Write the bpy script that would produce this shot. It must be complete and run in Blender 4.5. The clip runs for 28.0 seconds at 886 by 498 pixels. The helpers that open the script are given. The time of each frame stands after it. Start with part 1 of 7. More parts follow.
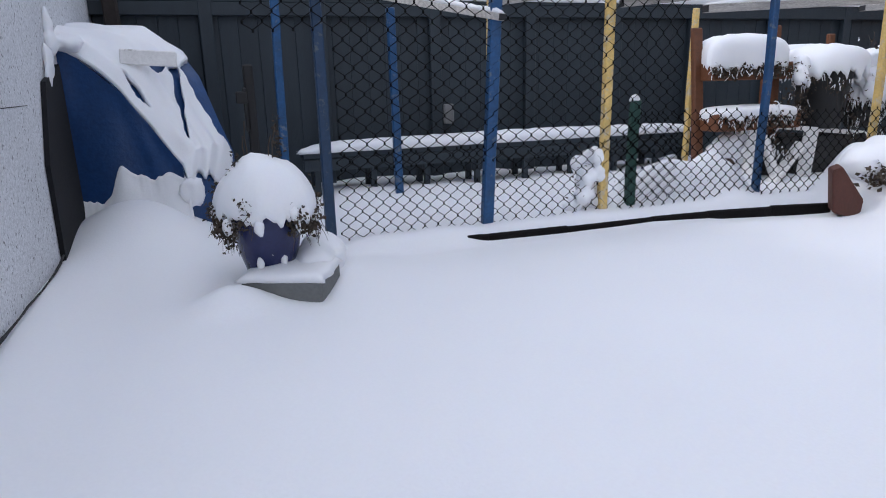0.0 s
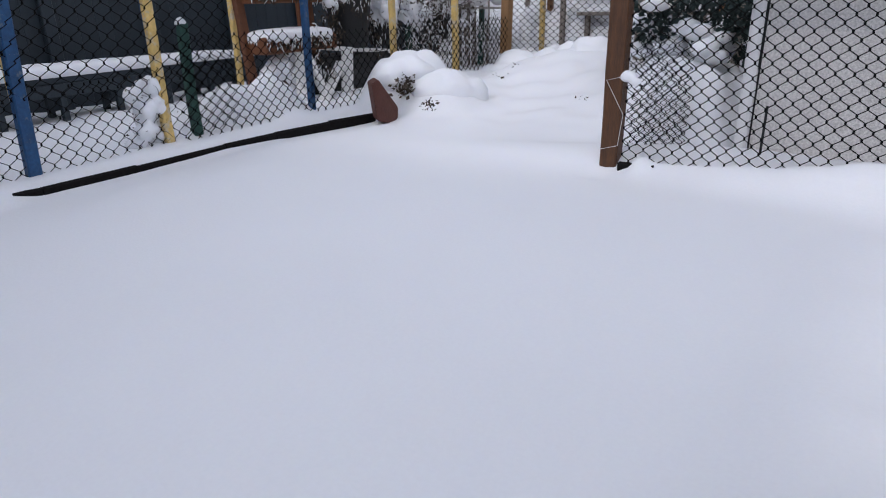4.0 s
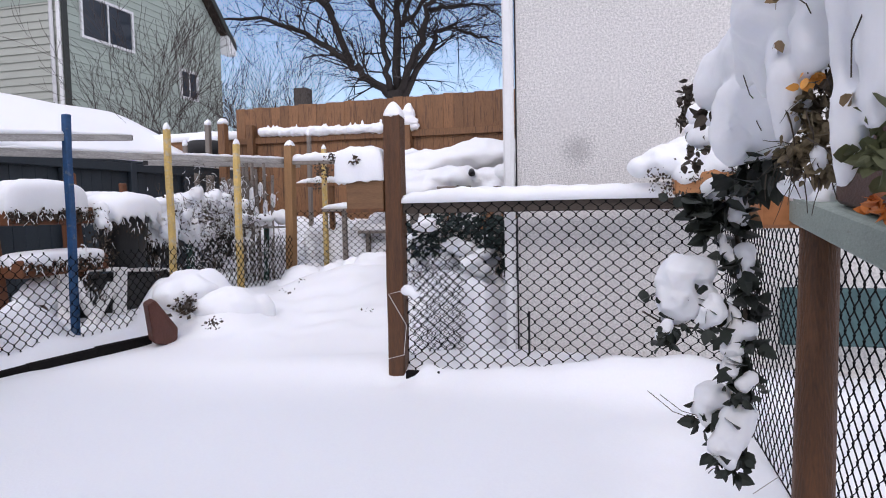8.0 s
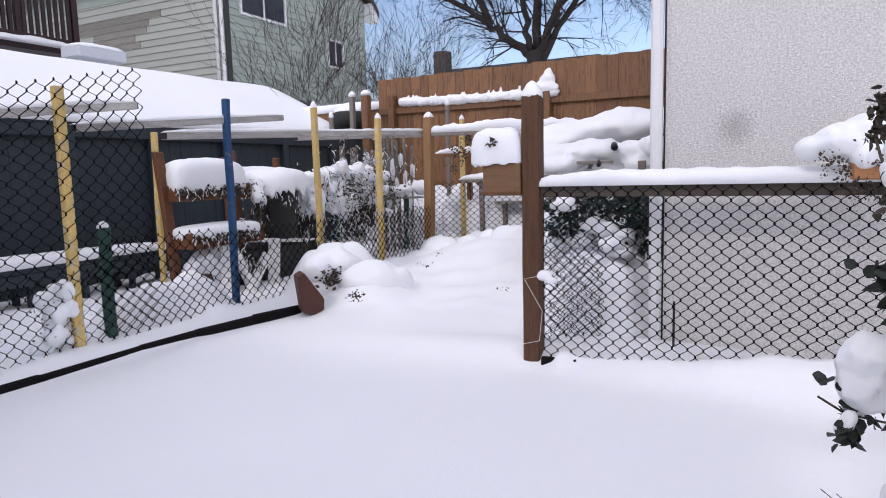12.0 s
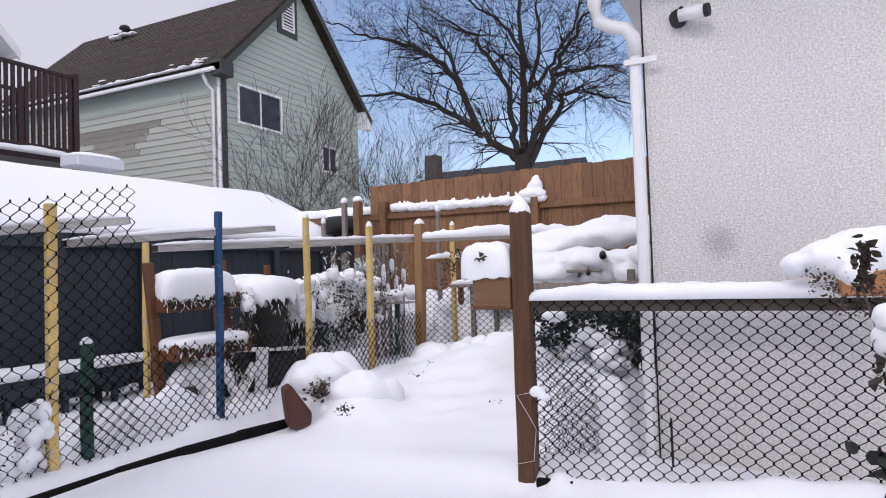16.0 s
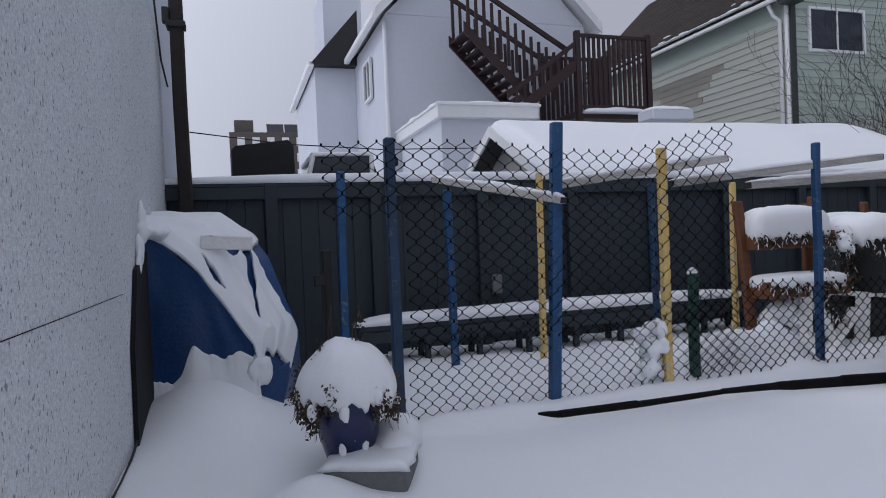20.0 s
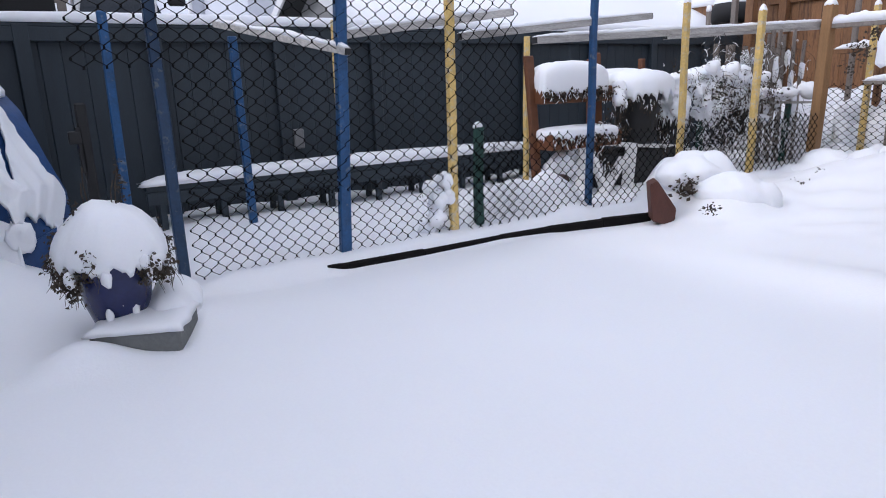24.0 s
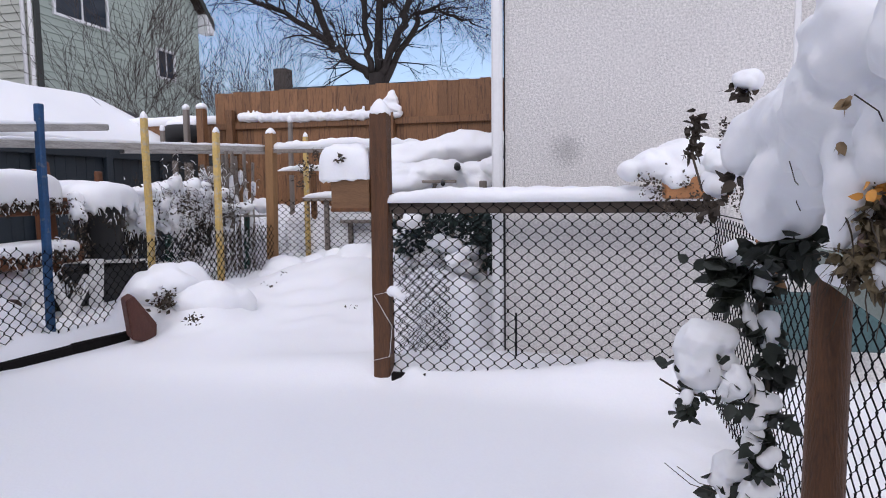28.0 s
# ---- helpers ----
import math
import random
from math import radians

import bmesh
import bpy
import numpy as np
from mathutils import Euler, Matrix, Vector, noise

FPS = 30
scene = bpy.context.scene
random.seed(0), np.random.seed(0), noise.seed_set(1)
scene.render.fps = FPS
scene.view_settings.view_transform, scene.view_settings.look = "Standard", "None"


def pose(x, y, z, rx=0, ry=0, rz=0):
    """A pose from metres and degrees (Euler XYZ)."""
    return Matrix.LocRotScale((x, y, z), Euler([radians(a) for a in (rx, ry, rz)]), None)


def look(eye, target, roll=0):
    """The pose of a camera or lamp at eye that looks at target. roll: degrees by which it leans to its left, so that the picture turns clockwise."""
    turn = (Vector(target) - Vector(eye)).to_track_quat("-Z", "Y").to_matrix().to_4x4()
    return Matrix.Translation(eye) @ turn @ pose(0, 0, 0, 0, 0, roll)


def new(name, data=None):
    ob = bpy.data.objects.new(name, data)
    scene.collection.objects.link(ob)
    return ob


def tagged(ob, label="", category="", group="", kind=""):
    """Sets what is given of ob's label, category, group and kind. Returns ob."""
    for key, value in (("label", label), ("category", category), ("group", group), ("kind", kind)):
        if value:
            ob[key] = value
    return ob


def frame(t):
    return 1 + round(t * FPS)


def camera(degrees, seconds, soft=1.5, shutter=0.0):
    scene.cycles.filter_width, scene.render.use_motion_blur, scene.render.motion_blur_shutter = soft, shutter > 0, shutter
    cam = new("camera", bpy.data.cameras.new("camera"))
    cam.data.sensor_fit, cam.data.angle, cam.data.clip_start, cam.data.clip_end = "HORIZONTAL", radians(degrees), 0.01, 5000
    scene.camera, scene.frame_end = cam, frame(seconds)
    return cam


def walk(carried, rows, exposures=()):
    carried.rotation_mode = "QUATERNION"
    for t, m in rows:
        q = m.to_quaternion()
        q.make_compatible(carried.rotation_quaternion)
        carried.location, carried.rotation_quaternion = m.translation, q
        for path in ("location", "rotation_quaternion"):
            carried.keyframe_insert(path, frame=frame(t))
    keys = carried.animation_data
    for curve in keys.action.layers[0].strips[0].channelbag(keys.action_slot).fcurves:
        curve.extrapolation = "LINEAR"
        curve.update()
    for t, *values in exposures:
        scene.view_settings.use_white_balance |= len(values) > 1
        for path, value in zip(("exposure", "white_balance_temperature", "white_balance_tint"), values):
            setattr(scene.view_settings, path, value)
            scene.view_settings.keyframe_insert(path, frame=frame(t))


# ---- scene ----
ROWS = [
    (0, (0.102, 0.049, 0.902), (1.038, 2.794, 0.136), -1.42),
    (0.5, (0.057, 0.050, 0.891), (2.038, 2.264, 0.472), -1.39),
    (1, (0.009, 0.045, 0.903), (2.320, 1.912, 0.491), -1.44),
    (1.5, (-0.004, 0.047, 0.899), (2.350, 1.817, 0.328), -1.24),
    (2, (0.011, 0.048, 0.891), (2.294, 1.745, -0.061), -0.97),
    (2.5, (0.033, 0.058, 0.887), (2.233, 1.724, -0.288), -1.21),
    (4.5, (0.034, 0.068, 0.856), (2.438, 1.546, -0.163), -1.31),
    (5, (0.042, 0.080, 0.862), (2.522, 1.501, -0.048), -1.30),
    (5.5, (0.009, 0.065, 0.878), (2.580, 1.405, 0.109), -1.23),
    (6, (0.017, 0.059, 0.886), (2.703, 1.255, 0.290), -1.23),
    (6.5, (0.021, 0.056, 0.899), (2.805, 1.108, 0.525), -1.22),
    (7, (0.012, 0.048, 0.901), (2.844, 1.003, 0.638), -1.18),
    (7.5, (0.013, 0.045, 0.896), (2.884, 0.894, 0.691), -1.15),
    (8, (0.023, 0.041, 0.894), (2.921, 0.796, 0.706), -1.15),
    (8.5, (0.017, 0.047, 0.906), (2.928, 0.750, 0.724), -1.23),
    (9, (0.017, 0.051, 0.904), (2.931, 0.743, 0.727), -1.19),
    (9.5, (0.015, 0.061, 0.919), (2.926, 0.766, 0.743), -1.20),
    (10, (0.047, 0.068, 0.957), (2.903, 0.962, 0.754), -1.38),
    (10.5, (0.074, 0.062, 0.958), (2.824, 1.219, 0.652), -1.44),
    (11, (0.083, 0.061, 0.971), (2.777, 1.328, 0.600), -1.56),
    (11.5, (0.082, 0.056, 0.982), (2.749, 1.376, 0.603), -1.63),
    (13.5, (0.083, 0.057, 1.096), (2.739, 1.438, 0.908), -1.91),
    (14, (0.088, 0.047, 1.100), (2.765, 1.399, 1.037), -1.91),
    (14.5, (0.084, 0.049, 1.105), (2.775, 1.376, 1.129), -1.92),
    (15, (0.087, 0.054, 1.104), (2.785, 1.363, 1.186), -1.94),
    (15.5, (0.097, 0.054, 1.100), (2.797, 1.357, 1.199), -1.88),
    (16, (0.108, 0.055, 1.090), (2.807, 1.361, 1.186), -1.92),
    (16.5, (0.090, 0.071, 1.087), (2.765, 1.430, 1.139), -1.94),
    (17, (0.058, 0.083, 1.081), (2.660, 1.576, 1.121), -1.99),
    (17.5, (0.023, 0.095, 1.063), (2.512, 1.770, 1.101), -1.99),
    (18, (-0.009, 0.105, 1.047), (2.329, 1.984, 1.080), -2.08),
    (18.5, (-0.051, 0.117, 1.032), (2.072, 2.236, 1.060), -2.16),
    (19, (-0.110, 0.108, 1.027), (1.657, 2.532, 1.046), -2.28),
    (19.5, (-0.134, 0.112, 1.029), (1.233, 2.782, 1.025), -2.25),
    (20, (-0.160, 0.115, 1.019), (0.748, 2.974, 0.973), -2.42),
    (20.5, (-0.179, 0.120, 1.018), (0.361, 3.067, 0.870), -2.36),
    (22.5, (-0.093, 0.062, 0.967), (0.236, 2.987, 0.383), -2.74),
    (23, (-0.093, 0.101, 1.040), (0.496, 2.953, 0.319), -2.86),
    (23.5, (0.009, 0.094, 1.060), (1.027, 2.809, 0.289), -2.99),
    (24, (0.066, -0.011, 1.024), (1.598, 2.459, 0.281), -1.90),
    (24.5, (0.081, 0.016, 0.979), (2.203, 2.018, 0.280), -1.43),
    (25, (0.096, 0.044, 0.933), (2.563, 1.618, 0.275), -1.11),
    (25.5, (0.107, 0.042, 0.931), (2.701, 1.402, 0.281), -0.99),
    (26, (0.097, 0.033, 0.925), (2.765, 1.246, 0.282), -0.92),
    (26.5, (0.069, 0.018, 0.921), (2.767, 1.165, 0.287), -0.94),
    (27, (0.006, 0.015, 0.944), (2.715, 1.148, 0.329), -0.92),
    (27.5, (0.031, 0.041, 0.973), (2.762, 1.158, 0.433), -1.01),
    (28, (0.070, 0.084, 0.984), (2.983, 0.751, 0.713), -0.66),
]
LENS = 68.72
cam = camera(LENS, 28.0, soft=1.0)
EXPOSURE = [(0, -1.46, 6000, 14), (1, -1.53, 6010, 13), (2, -1.64, 6000, 13), (2.5, -1.68, 6050, 14), (5, -1.78, 6120, 15), (7, -1.44, 6280, 18), (9, -1.42, 6280, 19), (11.5, -1.49, 6270, 19), (16, -1.43, 6320, 20), (17, -1.40, 6310, 20), (18.5, -1.36, 6310, 19), (19.2, -1.50, 6260, 18), (20, -2.16, 6000, 15), (20.5, -2.20, 5990, 15), (22.5, -1.09, 6190, 16), (23, -1.17, 6160, 16), (24, -1.42, 6020, 16), (25, -1.68, 6040, 15), (26.5, -1.54, 6200, 18), (28, -1.60, 6240, 19)]
walk(cam, [(t, look(e, g, r)) for t, e, g, r in ROWS], EXPOSURE)

# ---- world and sun ----
SUN_TO = Vector((-0.79, 0.10, 0.60)).normalized()
world = bpy.data.worlds.new("sky")
scene.world = world
world.use_nodes = True
wn, wl = world.node_tree.nodes, world.node_tree.links
sky = wn.new("ShaderNodeTexSky")
sky.sky_type, sky.sun_disc = "NISHITA", False
sky.sun_elevation = math.asin(SUN_TO.z)
sky.sun_rotation = math.atan2(SUN_TO.x, SUN_TO.y)
sky.air_density, sky.dust_density, sky.ozone_density = 1.0, 1.5, 1.0
bg = wn["Background"]
# bright thin cloud covers the sky, with a blue gap low beyond the garden
coord = wn.new("ShaderNodeTexCoord")
near = wn.new("ShaderNodeVectorMath")
near.operation = "DOT_PRODUCT"
near.inputs[1].default_value = Vector((0.95, 0.28, 0.16)).normalized()
wl.new(coord.outputs["Generated"], near.inputs[0])
cloud = wn.new("ShaderNodeTexNoise")
cloud.inputs["Scale"].default_value, cloud.inputs["Detail"].default_value = 2.2, 7
flat = wn.new("ShaderNodeMapping")
flat.inputs["Scale"].default_value = (1, 1, 2.4)
wl.new(coord.outputs["Generated"], flat.inputs[0])
wl.new(flat.outputs[0], cloud.inputs["Vector"])
veil = wn.new("ShaderNodeMath")
veil.operation = "MULTIPLY_ADD"
veil.inputs[1].default_value = 0.45
wl.new(cloud.outputs[0], veil.inputs[0])
wl.new(near.outputs["Value"], veil.inputs[2])
cover = wn.new("ShaderNodeMapRange")
cover.inputs[1].default_value, cover.inputs[2].default_value = 1.16, 0.98
wl.new(veil.outputs[0], cover.inputs[0])
mix = wn.new("ShaderNodeMix")
mix.data_type = "RGBA"
# the cloud is brightest round the veiled sun
glow = wn.new("ShaderNodeVectorMath")
glow.operation = "DOT_PRODUCT"
glow.inputs[1].default_value = SUN_TO
wl.new(coord.outputs["Generated"], glow.inputs[0])
bright = wn.new("ShaderNodeMapRange")
bright.inputs[1].default_value, bright.inputs[2].default_value = 0.0, 0.6
bright.inputs[3].default_value, bright.inputs[4].default_value = 1.55, 3.1
wl.new(glow.outputs["Value"], bright.inputs[0])
lit = wn.new("ShaderNodeVectorMath")
lit.operation = "SCALE"
lit.inputs[0].default_value = (6.3, 6.5, 7.0)
wl.new(bright.outputs[0], lit.inputs["Scale"])
wl.new(lit.outputs[0], mix.inputs[7])
wl.new(cover.outputs[0], mix.inputs[0])
clear = wn.new("ShaderNodeVectorMath")
clear.operation = "SCALE"
clear.inputs["Scale"].default_value = 2.7
wl.new(sky.outputs[0], clear.inputs[0])
wl.new(clear.outputs[0], mix.inputs[6])
wl.new(mix.outputs[2], bg.inputs[0])
bg.inputs[1].default_value = 0.18
sun = new("sun", bpy.data.lights.new("sun", "SUN"))
sun.data.energy, sun.data.angle, sun.data.color = 1.8, radians(5), (1.0, 0.95, 0.88)
sun.matrix_world = look(SUN_TO * 60, (0, 0, 0))


# ---- materials ----
def material(name, colour, rough=0.6, metal=0.0, vary=0.15, scale=8.0, bump=0.2, grain=60.0, stretch=(1, 1, 1), second=None, amount=0.5, patch=2.0, sub=0.0):
    """A surface with broad variation, fine grain and relief; second: a colour that shows in worn patches."""
    m = bpy.data.materials.new(name)
    m.use_nodes = True
    n, l = m.node_tree.nodes, m.node_tree.links
    p = n["Principled BSDF"]
    tex = n.new("ShaderNodeTexCoord")
    mp = n.new("ShaderNodeMapping")
    mp.inputs["Scale"].default_value = stretch
    l.new(tex.outputs["Object"], mp.inputs[0])
    info = n.new("ShaderNodeObjectInfo")
    off = n.new("ShaderNodeVectorMath")
    off.operation = "MULTIPLY_ADD"
    off.inputs[1].default_value = (1, 1, 1)
    l.new(mp.outputs[0], off.inputs[0])
    shift = n.new("ShaderNodeMath")
    shift.operation = "MULTIPLY"
    shift.inputs[1].default_value = 17.0
    l.new(info.outputs["Random"], shift.inputs[0])
    l.new(shift.outputs[0], off.inputs[2])
    broad, fine = n.new("ShaderNodeTexNoise"), n.new("ShaderNodeTexNoise")
    broad.inputs["Scale"].default_value, fine.inputs["Scale"].default_value = scale, grain
    broad.inputs["Detail"].default_value, fine.inputs["Detail"].default_value = 4, 6
    for t in (broad, fine):
        l.new(off.outputs[0], t.inputs["Vector"])
    add = n.new("ShaderNodeMath")
    add.operation = "ADD"
    l.new(broad.outputs[0], add.inputs[0])
    l.new(fine.outputs[0], add.inputs[1])
    ramp = n.new("ShaderNodeMapRange")
    ramp.inputs[1].default_value, ramp.inputs[2].default_value = 0.6, 1.4
    ramp.inputs[3].default_value, ramp.inputs[4].default_value = 1 - vary, 1 + vary
    l.new(add.outputs[0], ramp.inputs[0])
    tint = n.new("ShaderNodeMapRange")
    tint.inputs[3].default_value, tint.inputs[4].default_value = 1 - vary * 0.5, 1 + vary * 0.5
    l.new(info.outputs["Random"], tint.inputs[0])
    mult = n.new("ShaderNodeMath")
    mult.operation = "MULTIPLY"
    l.new(ramp.outputs[0], mult.inputs[0])
    l.new(tint.outputs[0], mult.inputs[1])
    base = n.new("ShaderNodeMix")
    base.data_type = "RGBA"
    base.inputs[6].default_value = (*colour, 1)
    base.inputs[7].default_value = (*(second or colour), 1)
    base.inputs[0].default_value = 0
    if second:
        worn = n.new("ShaderNodeTexNoise")
        worn.inputs["Scale"].default_value, worn.inputs["Detail"].default_value = patch, 8
        worn.inputs["Roughness"].default_value = 0.65
        l.new(off.outputs[0], worn.inputs["Vector"])
        edge = n.new("ShaderNodeMapRange")
        edge.inputs[1].default_value, edge.inputs[2].default_value = 0.72 - 0.4 * amount, 0.8 - 0.4 * amount
        l.new(worn.outputs[0], edge.inputs[0])
        l.new(edge.outputs[0], base.inputs[0])
    scaled = n.new("ShaderNodeVectorMath")
    scaled.operation = "SCALE"
    l.new(base.outputs[2], scaled.inputs[0])
    l.new(mult.outputs[0], scaled.inputs["Scale"])
    l.new(scaled.outputs[0], p.inputs["Base Color"])
    p.inputs["Roughness"].default_value, p.inputs["Metallic"].default_value = rough, metal
    if bump:
        b = n.new("ShaderNodeBump")
        b.inputs["Strength"].default_value, b.inputs["Distance"].default_value = bump, 0.01
        l.new(add.outputs[0], b.inputs["Height"])
        l.new(b.outputs[0], p.inputs["Normal"])
    if sub:
        p.inputs["Subsurface Weight"].default_value = sub
        p.inputs["Subsurface Radius"].default_value = (0.02, 0.025, 0.035)
        p.inputs["Subsurface Scale"].default_value = 1.0
    return m


def stucco(name, colour, pit, cell, strength, stain, mark=None):
    """Rough-cast plaster: raised lumps, and dark pits where pit is above zero."""
    m = bpy.data.materials.new(name)
    m.use_nodes = True
    n, l = m.node_tree.nodes, m.node_tree.links
    p = n["Principled BSDF"]
    tex = n.new("ShaderNodeTexCoord")
    lump, broad, fine = n.new("ShaderNodeTexNoise"), n.new("ShaderNodeTexNoise"), n.new("ShaderNodeTexVoronoi")
    lump.inputs["Scale"].default_value, lump.inputs["Detail"].default_value = cell, 3
    broad.inputs["Scale"].default_value, broad.inputs["Detail"].default_value = 1.1, 5
    fine.inputs["Scale"].default_value = cell * 2.4
    for t in (lump, broad, fine):
        l.new(tex.outputs["Object"], t.inputs["Vector"])
    tone = n.new("ShaderNodeMapRange")
    tone.inputs[1].default_value, tone.inputs[2].default_value = 0.3, 0.7
    tone.inputs[3].default_value, tone.inputs[4].default_value = 1 - stain, 1 + stain * 0.4
    l.new(broad.outputs[0], tone.inputs[0])
    pits = n.new("ShaderNodeMapRange")
    pits.inputs[1].default_value, pits.inputs[2].default_value = 0.33, 0.38
    pits.inputs[3].default_value, pits.inputs[4].default_value = 1 - pit, 1.0
    pn = n.new("ShaderNodeTexNoise")
    pn.inputs["Scale"].default_value, pn.inputs["Detail"].default_value = cell * 0.6, 3
    pm = n.new("ShaderNodeMapping")
    pm.inputs["Scale"].default_value = (1, 1.0, 0.8)
    l.new(tex.outputs["Object"], pm.inputs[0])
    l.new(pm.outputs[0], pn.inputs["Vector"])
    l.new(pn.outputs[0], pits.inputs[0])
    mul = n.new("ShaderNodeMath")
    mul.operation = "MULTIPLY"
    l.new(tone.outputs[0], mul.inputs[0])
    l.new(pits.outputs[0], mul.inputs[1])
    grit = n.new("ShaderNodeMapRange")
    grit.inputs[1].default_value, grit.inputs[2].default_value = 0.3, 0.7
    grit.inputs[3].default_value, grit.inputs[4].default_value = 0.78, 1.13
    l.new(lump.outputs[0], grit.inputs[0])
    both = n.new("ShaderNodeMath")
    both.operation = "MULTIPLY"
    l.new(mul.outputs[0], both.inputs[0])
    l.new(grit.outputs[0], both.inputs[1])
    mul = last = both
    if mark:
        far = n.new("ShaderNodeVectorMath")
        far.operation = "DISTANCE"
        far.inputs[1].default_value = mark
        l.new(tex.outputs["Object"], far.inputs[0])
        fuzz = n.new("ShaderNodeMath")
        fuzz.operation = "MULTIPLY_ADD"
        fuzz.inputs[1].default_value = 0.10
        l.new(lump.outputs[0], fuzz.inputs[0])
        l.new(far.outputs["Value"], fuzz.inputs[2])
        spot = n.new("ShaderNodeMapRange")
        spot.inputs[1].default_value, spot.inputs[2].default_value = 0.08, 0.15
        spot.inputs[3].default_value, spot.inputs[4].default_value = 0.72, 1.0
        l.new(fuzz.outputs[0], spot.inputs[0])
        last = n.new("ShaderNodeMath")
        last.operation = "MULTIPLY"
        l.new(mul.outputs[0], last.inputs[0])
        l.new(spot.outputs[0], last.inputs[1])
    sc = n.new("ShaderNodeVectorMath")
    sc.operation = "SCALE"
    sc.inputs[0].default_value = colour
    l.new(last.outputs[0], sc.inputs["Scale"])
    l.new(sc.outputs[0], p.inputs["Base Color"])
    p.inputs["Roughness"].default_value = 0.85
    add = n.new("ShaderNodeMath")
    add.operation = "ADD"
    l.new(lump.outputs[0], add.inputs[0])
    l.new(fine.outputs[0], add.inputs[1])
    b = n.new("ShaderNodeBump")
    b.inputs["Strength"].default_value, b.inputs["Distance"].default_value = strength, 0.006
    l.new(add.outputs[0], b.inputs["Height"])
    l.new(b.outputs[0], p.inputs["Normal"])
    return m


SNOW = material("snow", (0.86, 0.87, 0.89), 0.55, vary=0.02, scale=1.2, bump=0.12, grain=90, sub=0.12)
STUCCO_OLD = stucco("pitted_stucco", (0.76, 0.77, 0.79), 0.6, 90, 0.6, 0.06)
STUCCO_GAR = stucco("rough_cast_stucco", (0.88, 0.855, 0.825), 0.0, 92, 1.0, 0.06, (0.0, -0.32, 1.18))
GREY_PAINT = material("grey_fence_paint", (0.019, 0.029, 0.038), 0.6, vary=0.18, scale=3, bump=0.25, grain=50, stretch=(6, 6, 0.6))
BLUE_PAINT = material("blue_post_paint", (0.009, 0.060, 0.160), 0.5, vary=0.35, scale=12, bump=0.3, grain=60, second=(0.10, 0.13, 0.17), amount=0.35, patch=18)
NAVY_PAINT = material("dark_blue_post_paint", (0.010, 0.036, 0.085), 0.5, vary=0.25, scale=12, bump=0.3, grain=60, second=(0.08, 0.10, 0.11), amount=0.35, patch=18)
YELLOW_PAINT = material("yellow_post_paint", (0.60, 0.42, 0.14), 0.6, vary=0.25, scale=10, bump=0.3, grain=60, second=(0.50, 0.42, 0.28), amount=0.5, patch=22)
GREEN_PAINT = material("green_post_paint", (0.02, 0.07, 0.055), 0.55, vary=0.25, scale=12, bump=0.2)
TREATED = material("treated_post_wood", (0.105, 0.040, 0.011), 0.55, vary=0.5, scale=5, bump=0.35, grain=40, stretch=(8, 8, 0.7))
PALE_WOOD = material("pale_new_wood", (0.25, 0.135, 0.055), 0.65, vary=0.2, scale=5, bump=0.3, grain=40, stretch=(8, 8, 0.7))
CEDAR = material("cedar_fence_boards", (0.225, 0.108, 0.046), 0.65, vary=0.38, scale=4, bump=0.3, grain=30, stretch=(9, 9, 0.7), second=(0.105, 0.050, 0.024), amount=0.5, patch=4)
OLD_WOOD = material("weathered_grey_wood", (0.43, 0.41, 0.385), 0.75, vary=0.45, scale=5, bump=0.4, grain=40, stretch=(1, 8, 8))
OLD_WOOD_V = material("weathered_grey_upright", (0.22, 0.19, 0.165), 0.75, vary=0.3, scale=5, bump=0.4, grain=40, stretch=(8, 8, 0.8))
BROWN_WOOD = material("stained_planter_wood", (0.13, 0.045, 0.015), 0.6, vary=0.25, scale=6, bump=0.3, grain=40, stretch=(2, 6, 6))
WIRE = material("black_coated_wire", (0.003, 0.0032, 0.0034), 0.75, vary=0.1, bump=0)
WIRE.node_tree.nodes["Principled BSDF"].inputs["Specular IOR Level"].default_value = 0.12
EDGING = material("black_lawn_edging", (0.007, 0.006, 0.006), 0.85, vary=0.3, scale=9, bump=0.3)
EDGING.node_tree.nodes["Principled BSDF"].inputs["Specular IOR Level"].default_value = 0.15
TARP = material("blue_plastic_tarp", (0.014, 0.055, 0.17), 0.42, vary=0.25, scale=5, bump=0.25, grain=45)
DARK = material("dark_recess", (0.02, 0.02, 0.022), 0.8, vary=0.2)
TERRACOTTA = material("terracotta_pot", (0.075, 0.022, 0.013), 0.7, vary=0.2, scale=8, bump=0.2)
NAVY_GLAZE = material("navy_glazed_pot", (0.014, 0.02, 0.085), 0.22, vary=0.2, scale=6, bump=0.08)
BLACK_POT = material("black_plastic_pot", (0.008, 0.0085, 0.009), 0.55, vary=0.2, scale=9, bump=0.1)
WHITE_PAINT = material("worn_white_paint", (0.80, 0.79, 0.77), 0.6, vary=0.1, scale=9, bump=0.25, second=(0.42, 0.40, 0.37), amount=0.3, patch=12)
RAIL_WOOD = material("dark_weathered_rail", (0.075, 0.058, 0.046), 0.7, vary=0.3, scale=6, bump=0.35, grain=40, stretch=(8, 1, 8))
WHITE_TRIM = material("white_metal_trim", (0.74, 0.74, 0.74), 0.4, vary=0.05, bump=0.05)
DRY_LEAF = material("dry_brown_leaves", (0.050, 0.036, 0.024), 0.75, vary=0.5, scale=30, bump=0.1)
IVY_LEAF = material("dark_ivy_leaves", (0.011, 0.016, 0.010), 0.6, vary=0.5, scale=20, bump=0.1)
